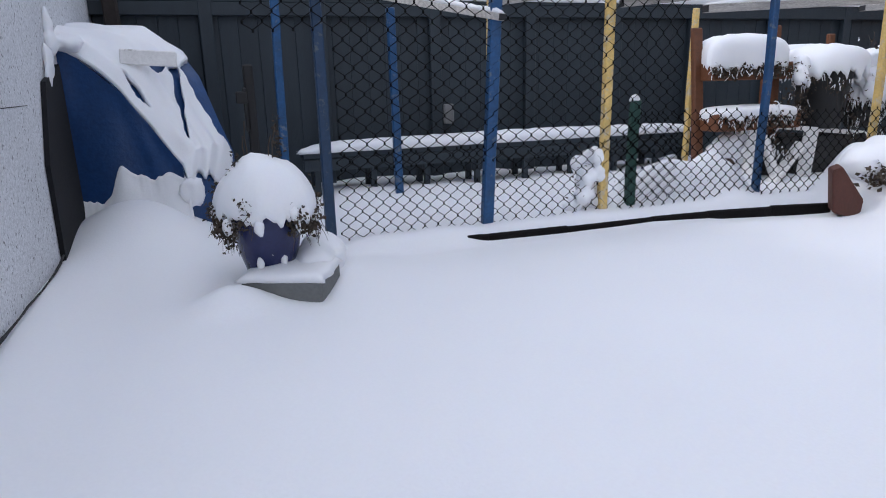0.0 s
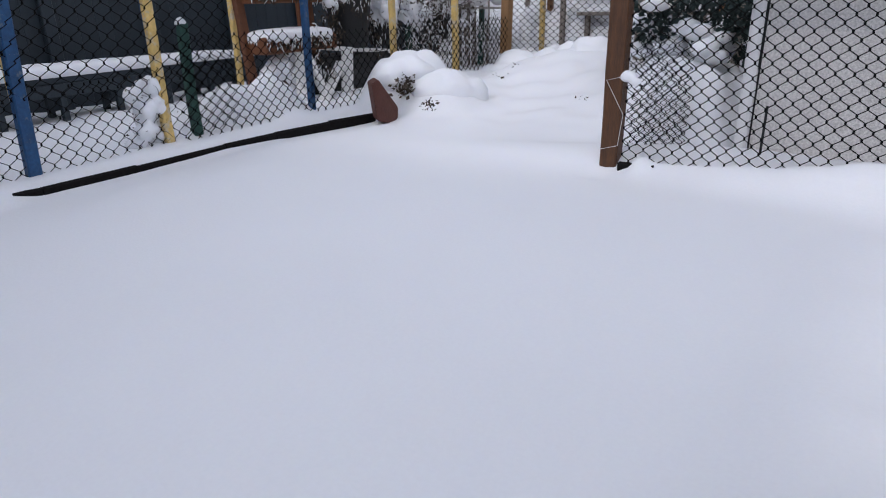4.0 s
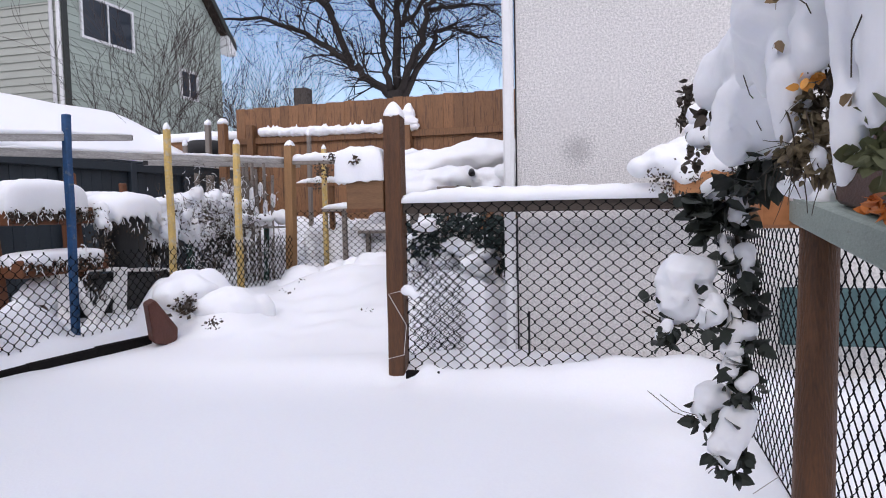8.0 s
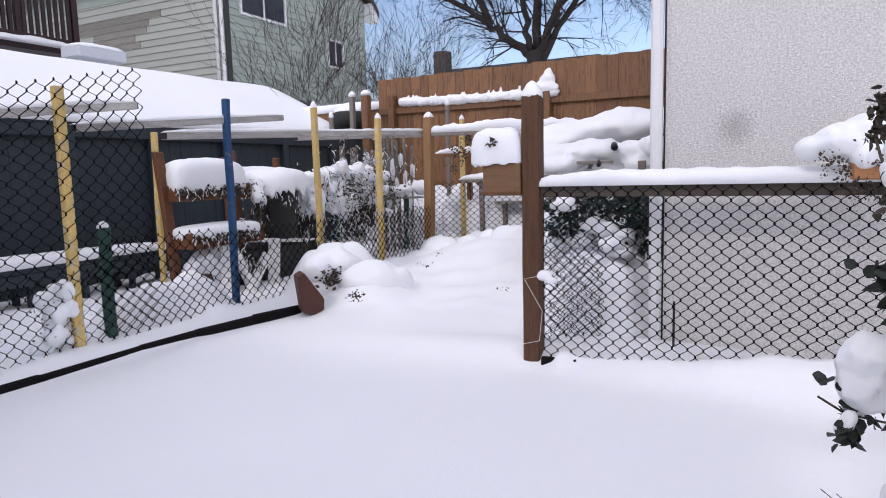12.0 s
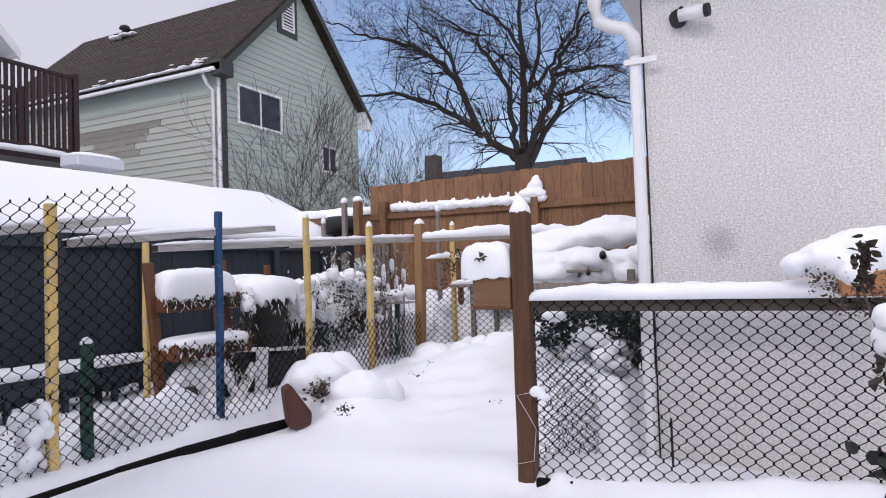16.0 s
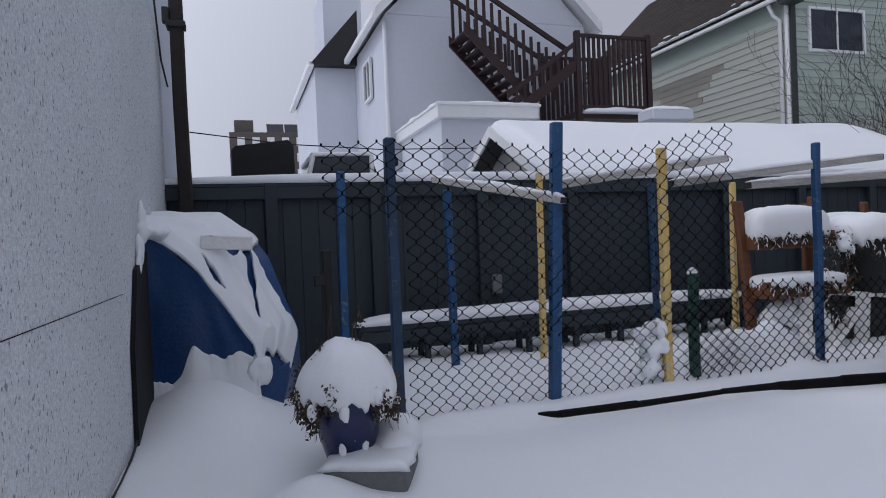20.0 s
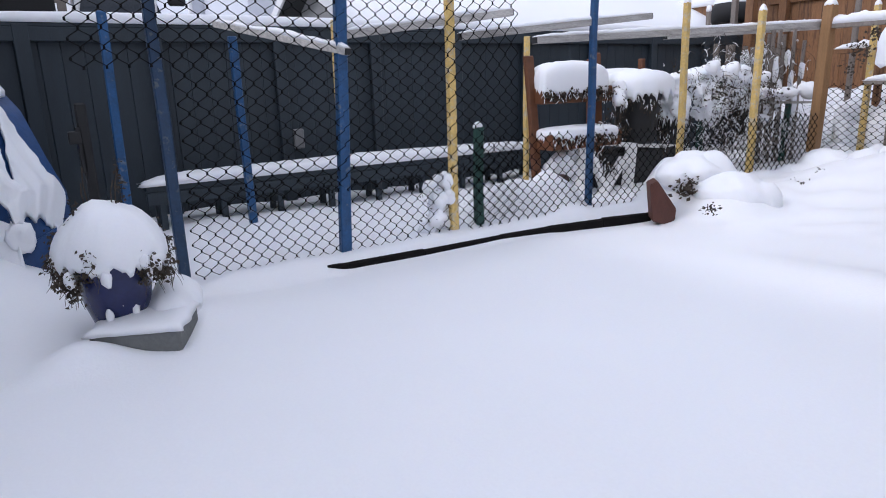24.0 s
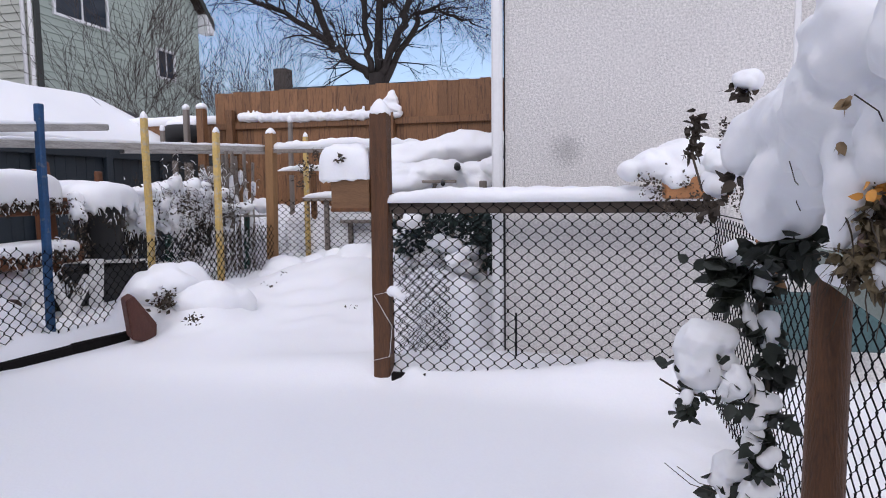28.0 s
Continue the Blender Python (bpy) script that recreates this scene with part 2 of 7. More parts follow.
CONCRETE = material("grey_concrete", (0.15, 0.155, 0.15), 0.8, vary=0.2, scale=6, bump=0.3)
BARK = material("dark_bark", (0.020, 0.015, 0.013), 0.85, vary=0.3, scale=6, bump=0.5, grain=30)
TWIG = material("grey_brown_twigs", (0.050, 0.038, 0.033), 0.85, vary=0.25, scale=6, bump=0.0)


# ---- shaping ----
def boxed(sx, sy, sz, at=(0, 0, 0), bevel=0.004, turn=None, bm=None):
    """A bevelled block whose base centre is at the given place."""
    own = bmesh.new()
    bmesh.ops.create_cube(own, size=1)
    bmesh.ops.scale(own, vec=(sx, sy, sz), verts=own.verts)
    if bevel:
        bmesh.ops.bevel(own, geom=list(own.edges), offset=min(bevel, 0.3 * min(sx, sy, sz)), segments=1, affect="EDGES", profile=0.5)
    bmesh.ops.translate(own, vec=(0, 0, sz / 2), verts=own.verts)
    if turn is not None:
        bmesh.ops.transform(own, matrix=turn, verts=own.verts)
    bmesh.ops.translate(own, vec=at, verts=own.verts)
    return merged(bm, own)


def merged(bm, own):
    if bm is None:
        return own
    tmp = bpy.data.meshes.new("tmp")
    own.to_mesh(tmp)
    own.free()
    bm.from_mesh(tmp)
    bpy.data.meshes.remove(tmp)
    return bm


def tube(points, radii, sides=8, bm=None, caps=True):
    """A round bar through the points; radii: one number or one for each point."""
    bm = bm or bmesh.new()
    pts = [Vector(p) for p in points]
    rs = radii if isinstance(radii, (list, tuple)) else [radii] * len(pts)
    rings, ref = [], Vector((0.31, 0.17, 0.93))
    for i, p in enumerate(pts):
        d = (pts[min(i + 1, len(pts) - 1)] - pts[max(i - 1, 0)]).normalized()
        if abs(d.dot(ref)) > 0.95:
            ref = Vector((0.9, 0.3, 0.1))
        a = d.cross(ref).normalized()
        b = d.cross(a).normalized()
        rings.append([bm.verts.new(p + rs[i] * (math.cos(k * math.tau / sides) * a + math.sin(k * math.tau / sides) * b)) for k in range(sides)])
    for r, q in zip(rings, rings[1:]):
        for k in range(sides):
            f = bm.faces.new((r[k], r[(k + 1) % sides], q[(k + 1) % sides], q[k]))
            f.smooth = sides > 5
    if caps:
        bm.faces.new(rings[0])
        bm.faces.new(list(reversed(rings[-1])))
    return bm


def lathe(profile, sides=24, bm=None, wobble=0.0):
    """A turned body from rows of radius and height."""
    bm = bm or bmesh.new()
    rings = []
    for r, z in profile:
        rings.append([bm.verts.new((r * math.cos(k * math.tau / sides) * (1 + wobble * noise.noise((k * 0.7, z * 5, 1))), r * math.sin(k * math.tau / sides), z)) for k in range(sides)])
    for a, b in zip(rings, rings[1:]):
        for k in range(sides):
            bm.faces.new((a[k], a[(k + 1) % sides], b[(k + 1) % sides], b[k])).smooth = True
    bm.faces.new(list(reversed(rings[0])))
    bm.faces.new(rings[-1])
    return bm


def heap(lx, ly, h, seed=0, power=3.5, lump=0.18, nx=28, ny=16, drop=0.02, at=(0, 0, 0), bm=None, turn=0.0, lean=0.0):
    """A pillow of settled snow, lx by ly and h high, round at its edges, that sags a little over its support."""
    bm = bm or bmesh.new()
    c, s = math.cos(turn), math.sin(turn)
    top, low = {}, {}
    for i in range(nx + 1):
        for j in range(ny + 1):
            u, v = -1 + 2 * i / nx, -1 + 2 * j / ny
            u, v = math.copysign(abs(u) ** 0.75, u), math.copysign(abs(v) ** 0.75, v)
            e = max(0.0, 1 - abs(u) ** power) ** 0.5 * max(0.0, 1 - abs(v) ** power) ** 0.5
            wob = 1 + 0.10 * noise.noise((seed + u * 2.1, v * 2.3, 3.0))
            x, y = u * lx / 2 * wob, v * ly / 2 * (1 + 0.10 * noise.noise((seed + u * 2.7, v * 1.7, 9.0)))
            n1 = noise.noise((x * 4 / max(lx, 0.4) + seed * 1.7, y * 4 / max(ly, 0.4), seed)) + 0.5 * noise.noise((x * 14 + seed, y * 14, 2.0))
            z = h * e * (1 + lump * n1 + lean * u) - drop * (1 - e)
            X, Y = at[0] + c * x - s * y, at[1] + s * x + c * y
            top[i, j] = bm.verts.new((X, Y, at[2] + z))
            if 0 < i < nx and 0 < j < ny:
                low[i, j] = bm.verts.new((X, Y, at[2] - drop - 0.001))
            else:
                low[i, j] = top[i, j]
    for i in range(nx):
        for j in range(ny):
            bm.faces.new((top[i, j], top[i + 1, j], top[i + 1, j + 1], top[i, j + 1])).smooth = True
            q = list(dict.fromkeys((low[i, j], low[i, j + 1], low[i + 1, j + 1], low[i + 1, j])))
            if len(q) > 2 and any(w not in top.values() for w in ()) is False and not all(low[k] is top[k] for k in ((i, j), (i, j + 1), (i + 1, j + 1), (i + 1, j))):
                try:
                    bm.faces.new(q)
                except ValueError:
                    pass
    return bm


def blob(rx, ry, rz, seed=0, lump=0.22, at=(0, 0, 0), bm=None, detail=3, rough=2.2, flat=1.0):
    """A rounded uneven clump of snow."""
    own = bmesh.new()
    bmesh.ops.create_icosphere(own, subdivisions=detail, radius=1)
    for v in own.verts:
        d = v.co.normalized()
        k = 1 + lump * (noise.noise(d * rough + Vector((seed, seed * 0.7, 2))) + 0.5 * noise.noise(d * rough * 2.6 + Vector((seed, 5, 1))))
        v.co = Vector((d.x * rx * k, d.y * ry * k, d.z * rz * k * (flat if d.z < 0 else 1)))
    for f in own.faces:
        f.smooth = True
    bmesh.ops.translate(own, vec=at, verts=own.verts)
    return merged(bm, own)


def cap(rx, ry, h, drip=0.05, seed=0, square=2.0, at=(0, 0, 0), shape=2.4, rings=9, sides=44, jag=5.0, bm=None):
    """A cushion of snow with a full round top and a ragged hanging rim; square above 2 gives corners."""
    bm = bm or bmesh.new()
    loops = []
    for k in range(rings + 4):
        ring = []
        for i in range(sides):
            a = i * math.tau / sides
            c, s = math.cos(a), math.sin(a)
            rad = (abs(c) ** square + abs(s) ** square) ** (-1 / square)
            rag = noise.noise((c * jag + seed, s * jag, seed * 0.7)) + 0.6 * noise.noise((c * jag * 2.7, s * jag * 2.7 + seed, 3))
            low = -drip * (0.45 + 0.75 * rag)
            wide = 1 + 0.05 * noise.noise((c * 2 + seed, s * 2, 1)) + 0.02 * rag
            if k <= rings:
                q = k / rings
                q = math.sin(q * math.pi / 2)
                z = h * (1 - q ** shape) ** (1 / shape)
                z += 0.12 * h * (noise.noise((c * q * 2 + seed, s * q * 2, 5)) + 0.4 * noise.noise((c * q * 5 + seed, s * q * 5, 8))) * (1 - q * q)
                r = q * rad * wide
                if k == rings:
                    z = 0.0
            else:
                r, z = ((rad * wide * 0.985, low * 0.6), (rad * wide * 0.95, low), (rad * 0.80, low * 0.3 - 0.001))[k - rings - 1]
            ring.append(bm.verts.new((at[0] + rx * r * c, at[1] + ry * r * s, at[2] + z)) if k else None)
        loops.append(ring)
    top = bm.verts.new((at[0], at[1], at[2] + h))
    for i in range(sides):
        bm.faces.new((top, loops[1][i], loops[1][(i + 1) % sides])).smooth = True
    for p, q in zip(loops[1:], loops[2:]):
        for i in range(sides):
            bm.faces.new((p[i], q[i], q[(i + 1) % sides], p[(i + 1) % sides])).smooth = True
    bm.faces.new(loops[-1])
    return bm


def sprigs(spots, count, length, seed, rad=0.002, droop=0.0, spread=0.04, curl=0.5):
    """Thin bent dry stems growing from the spots, in one mesh."""
    rnd = random.Random(seed)
    vs, fs = [], []
    for _ in range(count):
        p = Vector(rnd.choice(spots)) + Vector([rnd.gauss(0, spread) for _ in range(3)])
        d = Vector((rnd.gauss(0, 0.6), rnd.gauss(0, 0.6), rnd.gauss(0.5, 0.5) - droop)).normalized()
        n, s = 4, length * rnd.uniform(0.4, 1.2)
        for k in range(n + 1):
            r = rad * (1 - 0.6 * k / n)
            q = len(vs)
            vs += [p + Vector((r, 0, 0)), p + Vector((-0.5 * r, 0.87 * r, 0)), p + Vector((-0.5 * r, -0.87 * r, r))]
            if k:
                fs += [(q - 3 + m, q - 3 + (m + 1) % 3, q + (m + 1) % 3, q + m) for m in range(3)]
            d = (d + Vector([rnd.gauss(0, curl * 0.5) for _ in range(3)]) + Vector((0, 0, -0.15 - 0.2 * droop))).normalized()
            p = p + d * s / n
    me = bpy.data.meshes.new("sprigs")
    me.from_pydata([tuple(v) for v in vs], [], fs)
    return me


def snow_mass(lumps, voxel=0.02, rounds=6, rough=0.012, seed=0):
    """Clumps grown together into one uneven mass of snow; lumps: place and three radii."""
    bm = None
    for i, (p, rx, ry, rz) in enumerate(lumps):
        bm = blob(rx, ry, rz, seed + i, 0.22, p, bm, 3, 1.8)
    tmp = new("tmp", meshed(bm))
    grow = tmp.modifiers.new("grow", "REMESH")
    grow.mode, grow.voxel_size = "VOXEL", voxel
    ease = tmp.modifiers.new("ease", "SMOOTH")
    ease.iterations, ease.factor = rounds, 0.5
    dg = bpy.context.evaluated_depsgraph_get()
    me = bpy.data.meshes.new_from_object(tmp.evaluated_get(dg))
    bpy.data.objects.remove(tmp)
    k = 1 / (voxel * 6)
    for v in me.vertices:
        v.co += v.normal * rough * (noise.noise(v.co * k * 0.6) + 0.5 * noise.noise(v.co * k * 1.7))
    me.polygons.foreach_set("use_smooth", [True] * len(me.polygons))
    return me


def leaves(spots, count, size, seed, spread=0.05, droop=0.4, broad=False):
    """Many small bent leaves scattered round the spots, in one mesh."""
    rnd = random.Random(seed)
    vs, fs = [], []
    for _ in range(count):
        p = Vector(rnd.choice(spots)) + Vector([rnd.gauss(0, spread) for _ in range(3)])
        d = Vector((rnd.gauss(0, 1), rnd.gauss(0, 1), rnd.gauss(-droop, 0.7))).normalized()
        a = d.cross(Vector((rnd.gauss(0, 1), rnd.gauss(0, 1), rnd.gauss(0, 1)))).normalized()
        up = d.cross(a)
        s = size * rnd.uniform(0.5, 1.3)
        k = len(vs)
        if broad:
            vs += [p + d * s * x + a * s * y + up * s * (0.12 * abs(y) - 0.2 * x * x) for x, y in ((0, 0), (0.08, 0.24), (0.42, 0.36), (0.75, 0.2), (1, 0), (0.75, -0.2), (0.42, -0.36), (0.08, -0.24), (0.5, 0))]
            fs += [(k + 8, k + q, k + (q + 1) % 8) for q in range(8)]
            continue
        vs += [p, p + d * s * 0.5 + a * s * 0.32 + up * s * 0.1, p + d * s + up * -0.15 * s, p + d * s * 0.5 - a * s * 0.32 + up * s * 0.1]
        fs += [(k, k + 1, k + 2), (k, k + 2, k + 3)]
    me = bpy.data.meshes.new("leaves")
    me.from_pydata([tuple(v) for v in vs], [], fs)
    return me


def meshed(bm):
    me = bpy.data.meshes.new("mesh")
    bmesh.ops.recalc_face_normals(bm, faces=list(bm.faces))
    bm.to_mesh(me)
    bm.free()
    return me


def part(name, bm, mat, parent=None, label="", kind=""):
    """One mesh object, under a thing or a part; bm is a bmesh or a mesh."""
    me = meshed(bm) if isinstance(bm, bmesh.types.BMesh) else bm
    if not me.materials:
        me.materials.append(mat)
    ob = new(name, me)
    if parent is not None:
        ob.parent = parent
    return tagged(ob, label, kind=kind)


def thing(name, label, category, at=(0, 0, 0), turn=0.0, group="", kind=""):
    ob = new(name)
    ob.matrix_basis = pose(*at, 0, 0, turn)
    ob.empty_display_size = 0.1
    return tagged(ob, label, category, group, kind)


def single(name, bm, mat, label, category, at=(0, 0, 0), turn=0.0, group="", kind=""):
    ob = part(name, bm, mat)
    ob.matrix_basis = pose(*at, 0, 0, turn)
    return tagged(ob, label, category, group, kind)


# ---- ground ----
def smooth(a, b, x):
    k = min(1.0, max(0.0, (x - a) / (b - a)))
    return k * k * (3 - 2 * k)


def hump(x, y, cx, cy, rx, ry, h, turn=0.0):
    c, s = math.cos(turn), math.sin(turn)
    u, v = (c * (x - cx) + s * (y - cy)) / rx, (-s * (x - cx) + c * (y - cy)) / ry
    return h * math.exp(-(u * u + v * v))


def dune(x, y, cx, cy, rx, ry, h, turn=0.0):
    """A steep-sided round mound with a broad top."""
    c, s = math.cos(turn), math.sin(turn)
    u, v = (c * (x - cx) + s * (y - cy)) / rx, (-s * (x - cx) + c * (y - cy)) / ry
    return h * math.exp(-(u * u + v * v) ** 2.1) * (1 + 0.10 * noise.noise((x * 4, y * 4, 1)))


def snow_height(x, y):
    z = 0.018 * noise.noise((x * 0.7, y * 0.7, 0.3)) + 0.006 * noise.noise((x * 2.3, y * 2.3, 4.0))
    near = smooth(9, 6, abs(x - 2)) * smooth(9, 6, abs(y - 2))
    z *= near
    if y > 3.0:
        bed = smooth(3.30, 3.42, y) * smooth(0.5, 0.95, x)
        z += bed * (0.07 + 0.025 * noise.noise((x * 3, y * 3, 8)))
    z -= 0.015 * smooth(2.9, 3.25, y) * smooth(3.36, 3.30, y) * smooth(0.8, 1.1, x) * smooth(3.95, 3.8, x)
    z += hump(x, y, -0.38, 4.05, 0.42, 0.62, 0.27)
    z += hump(x, y, -0.1, 3.4, 0.35, 0.4, 0.06)
    z += 0.06 * smooth(-0.35, -0.67, x) * smooth(1.0, 2.0, y) * smooth(3.6, 3.0, y)
    z += hump(x, y, 0.45, 3.1, 0.3, 0.22, 0.05)
    z += hump(x, y, 0.10, 2.72, 0.16, 0.12, 0.10)
    z += hump(x, y, 3.35, 0.25, 0.22, 1.4, 0.13)
    z += hump(x, y, 3.13, -0.1, 0.10, 0.75, 0.075) * (1 + 0.8 * noise.noise((x * 4, y * 4.5, 3)))
    z += hump(x, y, 3.10, 0.22, 0.07, 0.09, 0.05)
    z += hump(x, y, 3.14, -0.35, 0.07, 0.5, 0.05) + hump(x, y, 3.14, 0.95, 0.06, 0.04, 0.05)
    z -= hump(x, y, 3.10, 1.12, 0.10, 0.10, 0.04)
    # trodden step in the snow, higher on the side of the chain-link
    if 0.3 < x < 3.0 and y < 0.8:
        side = 0.39 - 0.105 * x + 0.03 * noise.noise((x * 2.0, 0, 9)) - y
        z += (0.06 * smooth(-0.04, 0.30, side) + 0.012 * noise.noise((x * 9, y * 9, 3)) * smooth(0.15, 0.3, side)) * smooth(0.3, 0.7, x) * smooth(2.95, 2.35, x)
    if y < 0.3 and x > 0.8:
        z += 0.018 * noise.noise((x * 3.3, y * 4.1, 6)) * smooth(0.25, 0.0, y) * near
    z += dune(x, y, 4.38, 3.22, 0.36, 0.27, 0.38, -0.66)
    z += dune(x, y, 4.27, 2.80, 0.26, 0.18, 0.12, -0.66)
    z += hump(x, y, 4.6, 2.9, 0.5, 0.4, 0.08)
    z += hump(x, y, 5.9, 2.4, 0.9, 0.9, 0.36)
    z += hump(x, y, 5.2, 1.5, 1.0, 0.6, 0.18)
    z += dune(x, y, 2.95, 3.68, 0.44, 0.17, 0.20, 0.0) + dune(x, y, 3.35, 3.62, 0.2, 0.14, 0.10)
    z += hump(x, y, 2.85, 3.58, 0.6, 0.09, 0.07)
    z += hump(x, y, 3.35, 3.55, 0.22, 0.14, 0.06)
    z += hump(x, y, 4.2, 0.7, 0.5, 0.5, 0.22)
    if x > 3.9:
        z += 0.03 * noise.noise((x * 4, y * 4, 2)) * smooth(3.9, 4.4, x) * near
    return z


def axis_steps(fine0, fine1, step, far):
    n = int(round((fine1 - fine0) / step))
    mid = [fine0 + (fine1 - fine0) * i / n for i in range(n + 1)]
    out, d, x = [], step, fine1
    while x < far:
        d *= 1.35
        x += d
        out.append(x)
    low, d, x = [], step, fine0
    while x > -far:
        d *= 1.35
        x -= d
        low.append(x)
    return list(reversed(low)) + mid + out


xs, ys = axis_steps(-0.8, 7.2, 0.04, 400), axis_steps(-1.2, 5.7, 0.04, 400)
verts = [(x, y, snow_height(x, y)) for y in ys for x in xs]
nx = len(xs)
faces = [(j * nx + i, j * nx + i + 1, (j + 1) * nx + i + 1, (j + 1) * nx + i) for j in range(len(ys) - 1) for i in range(nx - 1)]
me = bpy.data.meshes.new("ground")
me.from_pydata(verts, [], faces)
me.polygons.foreach_set("use_smooth", [True] * len(me.polygons))
part("ground", me, SNOW)
tagged(bpy.data.objects["ground"], "deep smooth fresh snow over the yard", "snow", kind="structure")

# ---- house wall beside the camera, and the garage ----
WX = -0.67
# the house wall's near end is out of view, placed to set its shadow's edge
single("wall_house", boxed(5.0, 5.25, 3.1, (WX - 2.5, 3.075, -0.4), 0.01), STUCCO_OLD, "pale grey pitted stucco house wall", "wall", kind="structure")
# unseen low wall, made up so that sun reaches the ivy and near snow
single("wall_unseen", boxed(5.0, 6.75, 1.85, (WX - 2.5, -2.925, -0.4), 0.01), STUCCO_OLD, "unseen low stucco wall, its height chosen to let sun pass", "wall", kind="structure")
GX = 3.45
garage = thing("wall_garage", "white rough-cast stucco garage wall with metal corner trim", "wall", (GX, 0.53, 0), kind="structure")
part("wall", boxed(5.0, 1.36, 3.1, (2.5, -0.68, -0.3), 0.01), STUCCO_GAR, garage)
part("wall", boxed(4.96, 4.0, 3.1, (2.56, -3.36, -0.3), 0.01), STUCCO_GAR, garage)
# ---- chain-link ----
def chain_link(name, p0, p1, z0, z1, mat, parent, cw=0.080, ch=0.076, r=0.0044, seed=0, start=None, sag=1.0, lift=None):
    """Woven wire from p0 to p1; z1 may be a function of the way along. All wires in one mesh."""
    a, b = Vector((*p0, 0)), Vector((*p1, 0))
    length = (b - a).length
    way = (b - a) / length
    side = Vector((-way.y, way.x, 0))
    vs, fs = [], []
    rows = int((max(z1(u * length / 20) for u in range(21)) - z0) / (ch / 2))
    for i in range(int(length / (cw / 2)) + 1):
        prev = None
        for k in range(rows + 1):
            turn = 1 if (k + i) % 2 else -1
            z = z0 + k * ch / 2
            for step in (-1, 1):
                u = i * cw / 2 + turn * cw * 0.262
                zs = z + step * ch * 0.075
                if u < 0 or u > length or z > z1(u) or (start and u < start(z)):
                    prev = None
                    continue
                w = sag * 0.012 * noise.noise((u * 1.3 + seed, z * 1.3, seed)) + 0.7 * r * turn * step
                zz = zs + sag * 0.006 * noise.noise((u * 2 + seed, z * 2, 7))
                uu = u + sag * 0.006 * noise.noise((u * 2 + seed, z * 2, 17))
                if lift:
                    zz += lift(u) * smooth(0.9, 1.4, z)
                p = a + way * uu + side * w + Vector((0, 0, zz))
                q = len(vs)
                vs += [p + side * r, p + way * r, p - side * r, p - way * r]
                if prev is not None:
                    for m in range(4):
                        n2 = (m + 1) % 4
                        fs.append((prev + m, prev + n2, q + n2, q + m))
                prev = q
    me = bpy.data.meshes.new(name)
    me.from_pydata([tuple(v) for v in vs], [], fs)
    return part(name, me, mat, parent, kind="stuff")


def stick(h, w, d, lean=(0, 0), seed=0, bevel=0.006, top_bevel=0.0):
    """A sawn post, a little crooked, from 0.3 m under the snow."""
    bm = bmesh.new()
    bmesh.ops.create_cube(bm, size=1)
    bmesh.ops.scale(bm, vec=(w, d, h + 0.3), verts=bm.verts)
    bmesh.ops.bevel(bm, geom=list(bm.edges), offset=bevel, segments=1, affect="EDGES")
    bmesh.ops.translate(bm, vec=(0, 0, h / 2 - 0.15), verts=bm.verts)
    bmesh.ops.subdivide_edges(bm, edges=[e for e in bm.edges if abs(e.verts[0].co.z - e.verts[1].co.z) > h * 0.8], cuts=7)
    for v in bm.verts:
        z = v.co.z
        v.co.x += lean[0] * z / h + 0.006 * noise.noise((z * 2, seed, 1)) + 0.0015 * noise.noise((z * 15, seed, v.co.x * 40))
        v.co.y += lean[1] * z / h + 0.006 * noise.noise((z * 2, seed, 5)) + 0.0015 * noise.noise((z * 15, seed, v.co.y * 40))
    return bm


def pile(x, y, h, w, d, mat, label, lean=(0, 0), seed=0, top_snow=0.0, group="garden posts", name="garden_post", base=0.05):
    ob = thing(name, label, "post", (x, y, base), group=group)
    part("post", stick(h - base, w, d, lean, seed), mat, ob)
    if top_snow:
        part("snow_cap", cap(w * 0.56, d * 0.56, top_snow, 0.015, seed, 3.0, (lean[0], lean[1], h - base - 0.002), shape=1.5, sides=20, rings=6), SNOW, ob, "small cap of snow")
    return ob


# front row of the fenced bed
pile(0.643, 3.53, 1.575, 0.055, 0.055, NAVY_PAINT, "dark blue painted wooden fence post with wire mesh", (0.0, 0), 1)
pile(1.552, 3.49, 1.665, 0.066, 0.05, BLUE_PAINT, "tall blue painted wooden post of the wire fence", (0.078, 0), 2)
pile(2.335, 3.495, 1.52, 0.058, 0.04, YELLOW_PAINT, "yellow painted wooden post, slightly leaning", (0.005, 0.0), 3)
pile(2.545, 3.505, 0.745, 0.06, 0.045, GREEN_PAINT, "short dark green post with a knob of snow", (0, 0), 4, 0.035)
pile(3.55, 3.505, 1.56, 0.046, 0.046, BLUE_PAINT, "slim blue painted wooden post with crossbars", (0.02, 0), 5)
pile(4.57, 3.50, 1.58, 0.048, 0.045, YELLOW_PAINT, "yellow painted wooden post with a snow cap", (-0.01, 0), 6, 0.05)
pile(5.54, 3.50, 1.55, 0.060, 0.05, YELLOW_PAINT, "broad yellow painted post among snowy plants", (0.02, 0), 7, 0.05)
pile(6.52, 3.47, 1.62, 0.11, 0.09, PALE_WOOD, "plain brown wooden corner post capped with snow", (0.05, 0), 8, 0.06)
